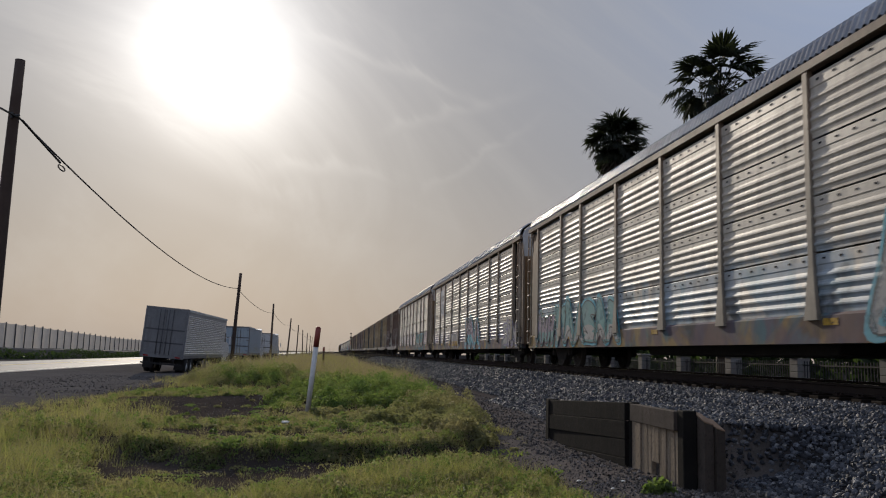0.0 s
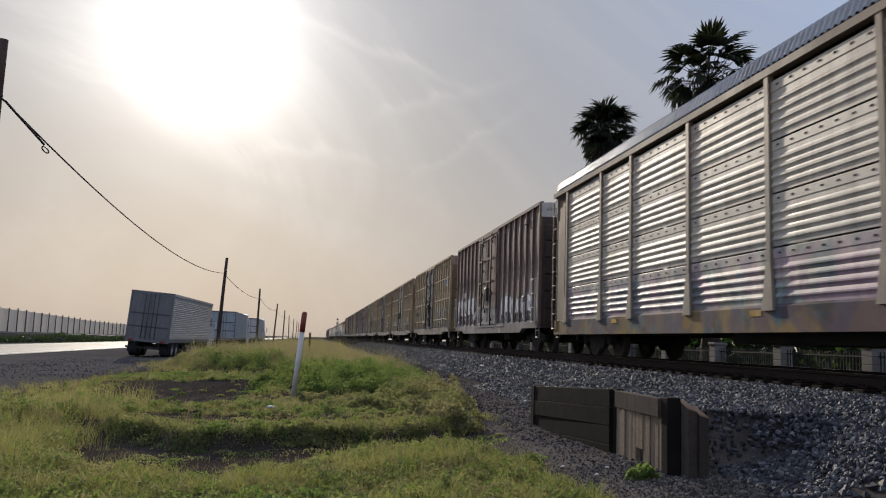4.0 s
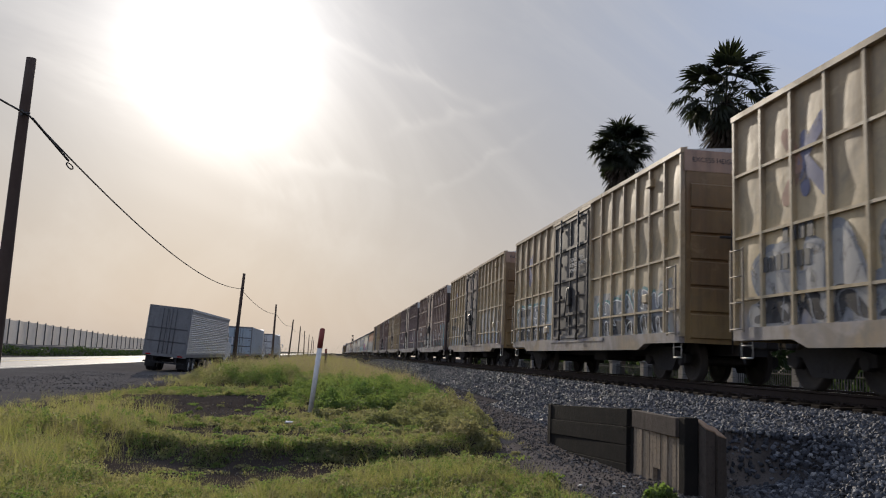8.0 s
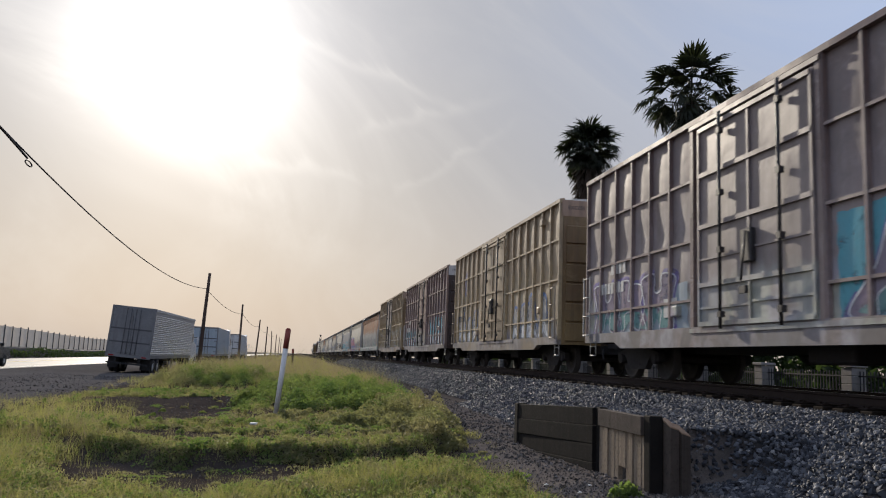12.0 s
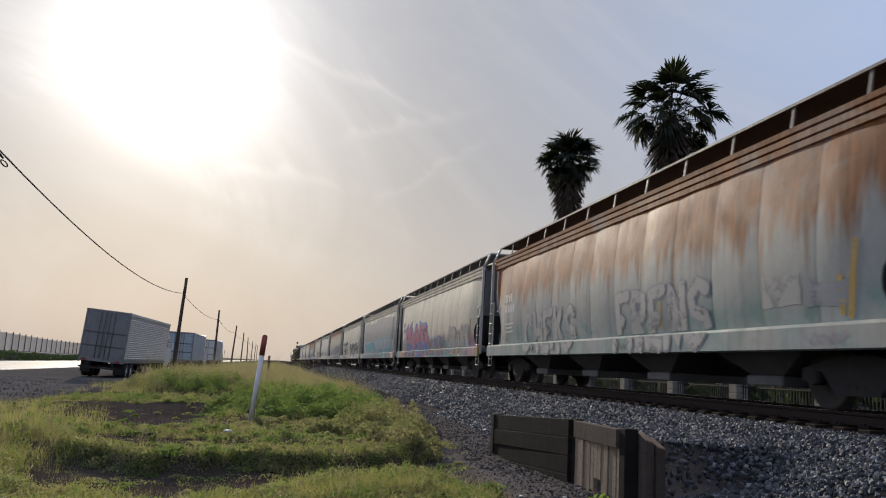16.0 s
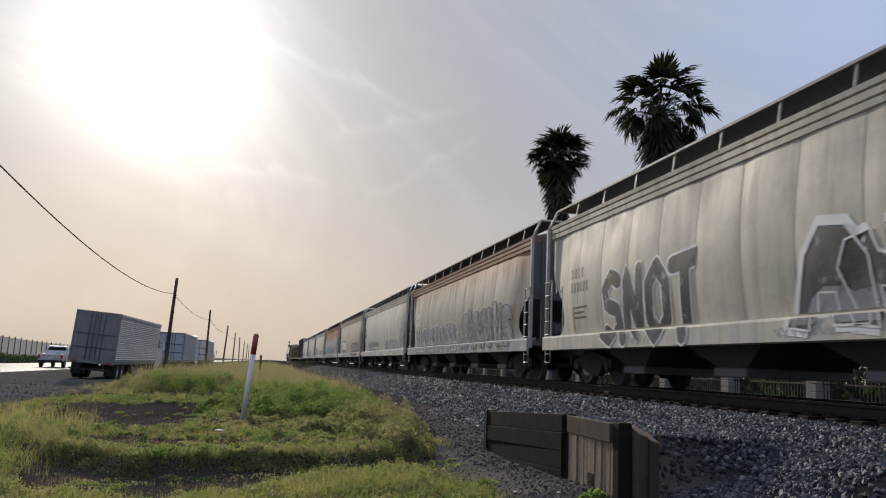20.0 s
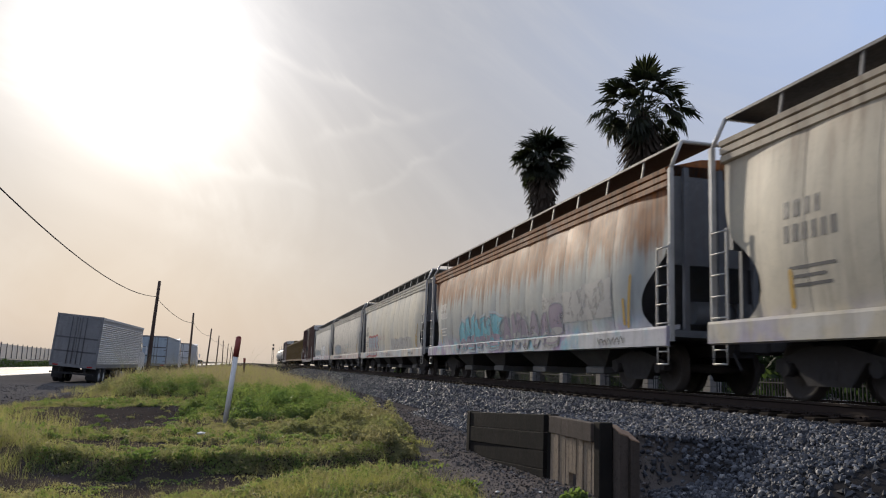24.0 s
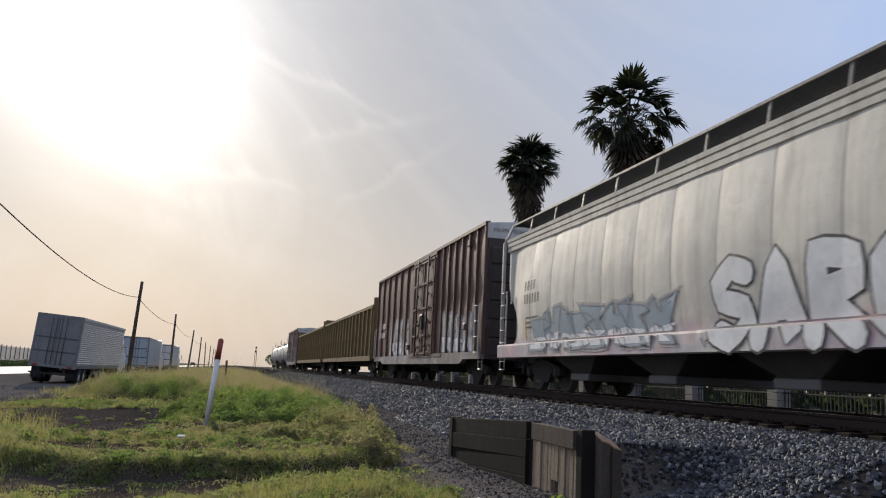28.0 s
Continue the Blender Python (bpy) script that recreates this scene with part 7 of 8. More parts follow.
def grow_weeds():
    rs = random.Random(11)
    green, dull, fine_green, fine_dull = [], [], [], []
    def hummock(cx, cy, r, h, n, out):
        """A bushy clump: leaves on a domed, lumpy shell with darker depth below."""
        ph = rs.uniform(0, 20)
        for _ in range(n):
            a, q = rs.uniform(0, 6.283), math.sqrt(rs.random())
            x, y = cx + math.cos(a) * q * r, cy + math.sin(a) * q * r
            top = h * (1 - q * q) ** 0.5 * (0.85 + 0.5 * noise.noise(Vector((x * 4.0, y * 4.0, ph))))
            out.append((x, y, ground_z(x, y) + max(0.01, top) * (1.0 - 0.55 * rs.random() ** 2.2)))

    # leafy mound beside the marker post, taller dull weeds towards the bank of the track
    for cx, cy, rx, ry, h, n, out in ((0.7, 20.8, 1.9, 3.4, 0.60, 80, green), (2.2, 21.5, 1.0, 4.2, 0.62, 34, green), (2.35, 16.4, 0.75, 2.8, 0.66, 34, dull), (2.1, 12.9, 0.55, 1.3, 0.40, 20, dull), (1.5, 15.0, 0.9, 1.8, 0.40, 20, dull), (0.3, 16.0, 0.8, 0.8, 0.22, 12, dull), (-4.2, 24.6, 1.6, 0.9, 0.16, 16, green), (-2.2, 28.5, 2.0, 1.8, 0.46, 26, green), (-0.2, 33.0, 2.6, 5.0, 0.60, 28, dull), (-3.4, 31.0, 1.8, 4.0, 0.80, 34, dull), (-2.4, 30.0, 2.2, 2.5, 0.70, 26, green)):
        for _ in range(n):
            a, q = rs.uniform(0, 6.283), math.sqrt(rs.random())
            big = (1.05 - 0.55 * q * q) * rs.uniform(0.6, 1.15)
            hummock(cx + math.cos(a) * q * rx, cy + math.sin(a) * q * ry, rs.uniform(0.22, 0.50) * min(1.0, rx), h * big, int(560 * min(1.0, rx)), out)
    for _ in range(7500):
        far = rs.random() > 0.5
        cx, cy = (rs.uniform(-5.5, 2.8), rs.uniform(9.0, 26.0)) if far else (rs.uniform(-3.6, 2.5), rs.uniform(6.0, 10.2))
        den, hh, p_dry, leaf = cover(cx, cy)
        if rs.random() > den * leaf * 0.9:
            continue
        is_dull = rs.random() < 0.40 + 0.3 * p_dry
        out = (dull if is_dull else green) if far else (fine_dull if is_dull else fine_green)
        hummock(cx, cy, rs.uniform(0.05, 0.20), hh * rs.uniform(0.5, 1.35), rs.randint(40, 95), out)
    # dark growth hanging over the front edge of the middle bank
    for _ in range(230):
        cx = rs.uniform(-2.6, 2.1)
        if noise.noise(Vector((cx * 1.4, 3.0, 6.0))) < -0.12:
            continue
        cy = line_at(MID_EDGE, cx) + rs.uniform(-0.15, 0.45)
        cy += 0.42 * noise.noise(Vector((cx * 1.3, cy * 1.3, 11.0)))
        hummock(cx, cy, rs.uniform(0.08, 0.20), rs.uniform(0.05, 0.18), 80, fine_dull if rs.random() < 0.6 else fine_green)
    leaf_cloud("weeds", green, M["weed"], "dense leafy green weeds in a low mound", "weeds", 3, 0.024)
    leaf_cloud("dull_weeds", dull, M["weed_dull"], "dull olive-brown weeds going to seed beside the gravel", "weeds", 4, 0.024)
    leaf_cloud("clover", fine_green, M["weed"], "small-leaved green clover and weeds on the near bank", "weeds", 5, 0.015)
    leaf_cloud("dull_clover", fine_dull, M["weed_dull"], "small olive weeds along the edges of the banks", "weeds", 6, 0.015)


grow_weeds()


def small_plant(x, y, s, seed):
    rs = random.Random(seed)
    ob = thing("weed_plant", "small leafy green weed growing out of the gravel", "plant", at=(x, y, ground_z(x, y) - 0.01))
    pts = []
    for _ in range(420):
        a, r = rs.uniform(0, 6.28), rs.random() ** 0.5
        pts.append((math.cos(a) * r * s, math.sin(a) * r * s, s * 0.9 * rs.random() * (1.1 - r * r)))
    leaf_cloud("leaves", pts, M["weed"], "", "", seed, 0.035, parent=ob)
    bm = B()
    for i in range(9):
        a = i * 0.7
        tube(bm, (0, 0, -0.03), (math.cos(a) * s * 0.6, math.sin(a) * s * 0.6, s * 0.55), 0.006, 0.003, n=4)
    part("stems", bm, M["weed"], ob)


small_plant(3.35, 7.75, 0.17, 5)
small_plant(2.55, 9.0, 0.14, 6)


def frond_mesh(i, stalk):
    rs = random.Random(300 + i)

    def build(bm):
        # long bare stalk, then a folded fan of leaflets that keeps forward, with split drooping tips
        tube(bm, (0, 0, 0), (stalk * 0.5, 0, 0.05), 0.022, 0.015, n=5)
        tube(bm, (stalk * 0.5, 0, 0.05), (stalk, 0, 0.03), 0.015, 0.011, n=5)
        n = 24
        o = Vector((stalk - 0.02, 0, 0.03))
        cup, bend = rs.uniform(0.10, 0.32), rs.uniform(0.35, 0.95) if stalk > 1.0 else rs.uniform(0.05, 0.55)
        for k in range(n):
            a = radians(-100 + 200 * k / (n - 1)) + rs.uniform(-0.04, 0.04)
            ln = (0.82 - 0.26 * (abs(a) / 1.75) ** 1.4) * rs.uniform(0.86, 1.08)
            d = Vector((math.cos(a) * math.cos(bend), math.sin(a) * 0.86, cup * abs(math.sin(a)) - math.cos(a) * math.sin(bend) + rs.uniform(-0.06, 0.06)))
            sd = Vector((-d.y, d.x, 0)).normalized() * 0.052
            fold = Vector((0.02, 0, 0.03)) * (1 if k % 2 else -1)
            p1 = o + d * ln * 0.70 + fold
            p2 = o + d * ln + Vector((0, 0, -0.10 - rs.uniform(0, 0.22)))
            v = [bm.verts.new(q) for q in (o - sd * 0.2, o + sd * 0.2, p1 + sd, p1 - sd, p2)]
            bm.faces.new(v[:4])
            bm.faces.new((v[3], v[2], v[4]))
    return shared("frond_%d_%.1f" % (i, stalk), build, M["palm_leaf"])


def palm(x, y, zc, radius, n, seed, label, stalk, droop, skirt):
    """Fan palm; zc is the height of its heart, droop the lowest angle of its green leaves."""
    rs = random.Random(seed)
    z0 = ground_z(x, y)
    ob = thing("palm_tree", label, "tree", "palms behind the track", at=(x, y, z0))
    h = zc - z0
    bm = B()
    prev = None
    for i in range(26):
        t = i / 25
        r = 0.34 - 0.12 * t + (0.03 if i % 2 else 0) + (0.12 if i == 0 else 0)
        ring = [bm.verts.new((0.10 * math.sin(t * 2.2) + r * math.cos(a), r * math.sin(a), t * h)) for a in [2 * math.pi * k / 10 for k in range(10)]]
        if prev:
            for k in range(10):
                bm.faces.new((prev[k], prev[(k + 1) % 10], ring[(k + 1) % 10], ring[k])).smooth = True
        prev = ring
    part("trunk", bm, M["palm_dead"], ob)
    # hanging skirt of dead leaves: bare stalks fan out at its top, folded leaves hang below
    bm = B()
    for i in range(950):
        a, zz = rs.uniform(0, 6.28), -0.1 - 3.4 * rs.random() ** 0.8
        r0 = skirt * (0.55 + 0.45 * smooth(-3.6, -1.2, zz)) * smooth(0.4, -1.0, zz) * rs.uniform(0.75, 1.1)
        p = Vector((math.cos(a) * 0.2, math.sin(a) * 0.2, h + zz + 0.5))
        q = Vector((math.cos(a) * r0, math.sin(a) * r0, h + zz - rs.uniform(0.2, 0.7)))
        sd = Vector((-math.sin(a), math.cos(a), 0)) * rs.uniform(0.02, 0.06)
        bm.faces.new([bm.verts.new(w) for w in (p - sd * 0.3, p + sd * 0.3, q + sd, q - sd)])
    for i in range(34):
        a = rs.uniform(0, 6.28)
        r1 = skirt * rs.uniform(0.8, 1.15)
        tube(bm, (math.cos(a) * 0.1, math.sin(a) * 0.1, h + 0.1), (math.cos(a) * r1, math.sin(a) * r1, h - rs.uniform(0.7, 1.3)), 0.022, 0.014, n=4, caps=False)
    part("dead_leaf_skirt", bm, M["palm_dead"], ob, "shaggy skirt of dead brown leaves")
    for i in range(n):
        az = i * 2.39996 + rs.uniform(-0.2, 0.2)
        t = (i + 0.5) / n
        el = radians(88 - (88 - droop) * t ** 0.9) + rs.uniform(-0.12, 0.12)
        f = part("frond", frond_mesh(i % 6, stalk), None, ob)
        s = radius / (stalk + 0.92) * (rs.uniform(0.80, 1.08) if i % 4 else rs.uniform(0.52, 0.72)) * (1.0 - 0.22 * t * t)
        f.matrix_basis = Matrix.Translation((0, 0, h)) @ Euler((rs.uniform(-0.7, 0.7), -el, az), "XYZ").to_matrix().to_4x4() @ Matrix.Diagonal((s, s, s, 1))


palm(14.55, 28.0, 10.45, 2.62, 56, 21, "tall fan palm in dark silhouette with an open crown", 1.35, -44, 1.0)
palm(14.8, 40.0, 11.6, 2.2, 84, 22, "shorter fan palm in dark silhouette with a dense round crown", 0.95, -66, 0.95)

# ---- roadside things ----
def pole(i, y, top, x=-7.0, lean=0.0, r=0.13):
    z0 = ground_z(x, y)
    ob = thing("utility_pole", "dark weathered wooden utility pole on the verge" + (", leaning" if abs(lean) > 2 else ""), "pole", "utility poles along the road", at=(x, y, z0 - 0.05))
    ob.rotation_euler = (0, radians(lean), 0)
    bm = B()
    prev = None
    for k in range(9):
        t = k / 8
        rr = r * (1.15 - 0.35 * t)
        ring = [bm.verts.new((rr * math.cos(a) + 0.012 * math.sin(5 * t + i), rr * math.sin(a), t * (top - z0))) for a in [2 * math.pi * q / 12 for q in range(12)]]
        if prev:
            for q in range(12):
                bm.faces.new((prev[q], prev[(q + 1) % 12], ring[(q + 1) % 12], ring[q])).smooth = True
        prev = ring
    bm.faces.new(prev)
    part("shaft", bm, M["wood_pole"], ob)
    bm = B()
    box(bm, -0.02, 0.02, -0.17, -0.10, top - z0 - 1.35, top - z0 - 1.22)
    tube(bm, (0, -0.12, top - z0 - 1.28), (0.16, -0.12, top - z0 - 1.28), 0.02, n=6)
    part("cable_clamp", bm, M["iron"], ob)


POLES = [(-22.0, 6.5), (18.05, 6.5), (61.0, 5.95), (101.0, 6.0), (141.0, 5.8), (181.0, 5.9), (221.0, 5.9), (261.0, 5.9), (301.0, 5.9), (341.0, 5.9)]
for i, (y, top) in enumerate(POLES):
    pole(i, y, top, lean=(0, 0.6, 2.4, 0.4, 3.2, 1.5, -1.0, 1.0, 2.0, 0.0)[i], r=0.13)


def wire(y0, z0, y1, z1, sag, loop=False):
    bm = B()
    n = 40
    pts = []
    for i in range(n + 1):
        t = i / n
        pts.append(Vector((-6.84, y0 + (y1 - y0) * t, z0 + (z1 - z0) * t - sag * 4 * t * (1 - t))))
    for a, b in zip(pts, pts[1:]):
        tube(bm, a, b, 0.022, n=5, caps=False)
    ob = thing("overhead_cable", "thick black telephone cable slung between poles", "cable", "cables along the road")
    part("cable", bm, M["black"], ob)
    if loop:
        bm = B()
        for k in range(16):
            a0, a1 = 2 * math.pi * k / 16, 2 * math.pi * (k + 1) / 16
            c = Vector((-6.84, 21.0, 4.71))
            tube(bm, c + Vector((0, 0.26 * math.cos(a0), 0.06 * math.sin(a0))), c + Vector((0, 0.26 * math.cos(a1), 0.06 * math.sin(a1))), 0.018, n=5, caps=False)
        tube(bm, (-6.82, 18.2, 5.13), (-6.82, 20.8, 4.80), 0.03, n=5)
        part("cable_loop", bm, M["black"], ob, "slack coil lashed to the cable")


for i in range(len(POLES) - 1):
    (ya, ta), (yb, tb) = POLES[i], POLES[i + 1]
    wire(ya, ta - (1.35 if i == 1 else 1.25), yb, tb - (1.35 if i == 0 else 1.2), (0.9, 0.90)[i] if i < 2 else 0.5, loop=i == 1)


def wheel_pair(parent, x, y, r=0.50, w=0.28, z=None):
    def build(bm):
        n = 24
        prof = [(-w / 2, r * 0.55), (-w / 2, r * 0.92), (-w * 0.38, r), (w * 0.38, r), (w / 2, r * 0.92), (w / 2, r * 0.55)]
        rings = [[bm.verts.new((px, q * math.cos(2 * math.pi * i / n), q * math.sin(2 * math.pi * i / n))) for px, q in prof] for i in range(n)]
        for i in range(n):
            for j in range(len(prof) - 1):
                bm.faces.new((rings[i][j], rings[i][j + 1], rings[(i + 1) % n][j + 1], rings[(i + 1) % n][j])).smooth = True

    def hub(bm):
        tube(bm, (-w / 2 + 0.03, 0, 0), (w / 2 - 0.03, 0, 0), r * 0.56, n=20)
        tube(bm, (-w / 2 - 0.02, 0, 0), (w / 2 + 0.02, 0, 0), r * 0.20, n=10)
    t = part("wheel", shared("rim_%.2f" % r, hub, M["trailer_white"]), None, parent, at=(x, y, r if z is None else z))
    part("tyre", shared("tyre_%.2f_%.2f" % (r, w), build, M["black"]), None, t)
    return t


def semi_truck(x, y, z, L, side_mat, rear_mat, ribbed, tilt, label, ztop=4.02):
    ob = thing("semi_trailer", label, "trailer", "parked trucks on the shoulder", at=(x, y, z))
    ob.rotation_euler = (0, radians(tilt), radians(-2.0 if ribbed else 0.5))
    W, zb = 1.27, 1.12
    bm = B()
    box(bm, -W + 0.02, W - 0.02, 0.06, L - 0.02, zb, ztop - 0.02)
    part("body", bm, M["trailer_side" if ribbed else side_mat], ob)
    for s in (-1, 1):
        if ribbed:
            step = (ztop - 0.35 - zb - 0.12) / 20
            def build(bm):
                extrude_y(bm, [(0.0, 0.0), (-0.035, step * 0.40), (-0.035, step * 0.52), (0.0, step * 0.80)], 0.0, L - 0.3)
            for i in range(20):
                p = part("side_rib", shared("trailer_rib", build, M["rib_alu"]), None, ob, "ribbed aluminium side sheet" if i == 0 else "", at=(s * (W - 0.02), 0.15 if s < 0 else L - 0.15, zb + 0.14 + i * step))
                if s > 0:
                    p.rotation_euler = (0, 0, math.pi)
        else:
            def build(bm):
                for i in range(14):
                    yy = (L - 0.2) * i / 13
                    box(bm, -0.015, 0.0, yy - 0.03, yy + 0.03, zb + 0.1, ztop - 0.1)
            p = part("side_posts", shared("side_posts_%.1f" % L, build, M[side_mat]), None, ob, at=(s * (W - 0.02), 0.1 if s < 0 else L - 0.1, 0))
            if s > 0:
                p.rotation_euler = (0, 0, math.pi)
        bm = B()
        box(bm, min(s * (W - 0.03), s * (W + 0.02)), max(s * (W - 0.03), s * (W + 0.02)), 0.05, L, ztop - 0.14, ztop)
        part("top_rail", bm, M[side_mat], ob)
        bm = B()
        box(bm, min(s * (W - 0.05), s * (W + 0.02)), max(s * (W - 0.05), s * (W + 0.02)), 0.05, L, zb - 0.10, zb + 0.08)
        part("bottom_rail", bm, M["door_slate"], ob)
    # rear frame, two doors, bars and hinges
    bm = B()
    box(bm, -W - 0.02, W + 0.02, 0.0, 0.08, ztop - 0.14, ztop + 0.01)
    box(bm, -W - 0.02, W + 0.02, 0.0, 0.08, zb - 0.16, zb + 0.06)
    for s in (-1, 1):
        box(bm, min(s * (W - 0.08), s * (W + 0.02)), max(s * (W - 0.08), s * (W + 0.02)), 0.001, 0.081, zb, ztop - 0.14)
    part("rear_frame", bm, M["door_slate"], ob)
    for s in (-1, 1):
        bm = B()
        box(bm, min(s * 0.012, s * (W - 0.09)), max(s * 0.012, s * (W - 0.09)), 0.005, 0.07, zb + 0.07, ztop - 0.15, 0.01)
        d = part("rear_door", bm, M[rear_mat], ob, "weathered grey rear door")
        for z_ in (zb + 0.75, zb + 1.55):
            bm = B()
            box(bm, min(s * 0.02, s * (W - 0.10)), max(s * 0.02, s * (W - 0.10)), -0.012, 0.006, z_ - 0.045, z_ + 0.045)
            part("door_band", bm, M["rod_grey"], d)
        for xx in (0.14, 0.40):
            bm = B()
            tube(bm, (s * xx, -0.03, zb + 0.02), (s * xx, -0.03, ztop - 0.12), 0.022, n=6)
            part("lock_rod", bm, M["rod_grey"], d)
        for z_ in (zb + 0.3, zb + 1.3, zb + 2.3):
            bm = B()
            box(bm, min(s * (W - 0.30), s * (W - 0.02)), max(s * (W - 0.30), s * (W - 0.02)), -0.02, 0.004, z_ - 0.035, z_ + 0.035)
            part("hinge", bm, M["door_slate"], d)
        bm = B()
        box(bm, min(s * 0.8, s * 1.1), max(s * 0.8, s * 1.1), -0.015, 0.0, zb - 0.12, zb - 0.04)
        part("tail_lamp", bm, M["lamp_red"], ob)
    bm = B()
    box(bm, -1.2, 1.2, -0.02, 0.08, 0.55, 0.65)
    for s in (-0.7, 0.7):
        box(bm, s - 0.05, s + 0.05, 0.0, 0.08, 0.6, 1.0)
    part("bumper_guard", bm, M["black"], ob)
    bm = B()
    for s in (-0.55, 0.55):
        box(bm, s - 0.06, s + 0.06, 0.3, L - 0.5, 0.80, 1.04)
    box(bm, -1.0, 1.0, 1.2, 3.9, 0.62, 0.80)
    part("chassis", bm, M["black"], ob)
    for yy in (1.5, 2.8):
        for s in (-1, 1):
            for dx in (0.80, 1.12):
                wheel_pair(ob, s * dx, yy)
    for s in (-1, 1):
        bm = B()
        box(bm, s * 0.95 - 0.30, s * 0.95 + 0.30, 0.72, 0.74, 0.28, 0.95)
        part("mud_flap", bm, M["black"], ob)
        bm = B()
        box(bm, s * 0.7 - 0.07, s * 0.7 + 0.07, L - 4.2, L - 4.05, 0.1, 1.05)
        part("landing_leg", bm, M["door_slate"], ob)
    # tractor
    tr = thing("truck_tractor", "white sleeper-cab tractor coupled to the parked trailer", "truck", "parked trucks on the shoulder", at=(x + (0.54 if ribbed else 0.0), y + L, z))
    bm = B()
    prof = [(0.55, 0.75), (0.55, 3.75), (1.2, 3.95), (2.6, 3.1), (3.0, 2.2), (4.6, 2.0), (4.9, 1.7), (4.9, 0.7)]
    for xs in (-1.15, 1.15):
        v = [bm.verts.new((xs, q, w_)) for q, w_ in prof]
        if xs < 0:
            a = v
        else:
            b = v
    for i in range(len(prof)):
        bm.faces.new((a[i], a[(i + 1) % len(prof)], b[(i + 1) % len(prof)], b[i]))
    bm.faces.new(a)
    bm.faces.new(b[::-1])
    part("cab", bm, M["car_white"], tr)
    for s in (-1, 1):
        bm = B()
        box(bm, min(s * 1.15, s * 1.16), max(s * 1.15, s * 1.16), 1.9, 2.7, 2.15, 2.85)
        part("side_window", bm, M["glass"], tr)
        bm = B()
        box(bm, s * 1.45 - 0.05, s * 1.45 + 0.05, 2.9, 3.05, 2.0, 2.6, 0.02)
        tube(bm, (s * 1.1, 2.95, 2.5), (s * 1.45, 2.95, 2.5), 0.02, n=6)
        part("mirror", bm, M["car_white"], tr)
        bm = B()
        tube(bm, (s * 0.95, 1.0, 0.62), (s * 0.95, 2.4, 0.62), 0.30, n=14)
        part("fuel_tank", bm, M["car_silver"], tr)
        wheel_pair(tr, s * 1.05, 4.0)
        for yy in (-1.6, -0.3):
            wheel_pair(tr, s * 0.95, yy, w=0.55)
    bm = B()
    for s in (-0.45, 0.45):
        box(bm, s - 0.06, s + 0.06, -2.2, 4.6, 0.62, 0.9)
    part("chassis", bm, M["black"], tr)


semi_truck(-10.07, 51.0, -1.33, 14.6, "trailer_white", "door_slate", True, 4.0, "white ribbed semi trailer with weathered grey rear doors parked on gravel")
semi_truck(-8.9, 80.0, -1.30, 14.5, "trailer_blue", "trailer_blue", False, 0.5, "pale blue box trailer parked ahead on the shoulder", 3.75)
semi_truck(-8.6, 106.0, -1.30, 14.5, "trailer_white", "trailer_white", False, 0.3, "white box trailer with a side door parked on the shoulder", 3.7)


def marker_post():
    ob = thing("marker_post", "leaning white pipeline marker post with a red cap", "post", at=(-0.31, 16.70, -0.95))
    ob.rotation_euler = (0, radians(4.8), 0)
    bm = B()
    tube(bm, (0, 0, 0), (0, 0, 1.32), 0.052, n=14)
    part("white_tube", bm, M["white"], ob)
    bm = B()
    tube(bm, (0, 0, 1.32), (0, 0, 1.70), 0.056, n=14)
    tube(bm, (0, 0, 1.70), (0, 0, 1.735), 0.056, 0.03, n=14)
    part("red_cap", bm, M["red"], ob, "faded red cap sleeve")
    ob = thing("thin_post", "thin dark brown stake standing in dry grass", "post", at=(-0.2, 44.0, ground_z(-0.2, 44.0)))
    bm = B()
    box(bm, -0.05, 0.05, -0.03, 0.03, 0, 1.15, 0.006)
    part("stake", bm, M["wood_pole"], ob)
    bm = B()
    box(bm, -0.06, 0.06, -0.035, 0.035, 1.15, 1.36, 0.006)
    part("stake_head", bm, M["red"], ob)


marker_post()


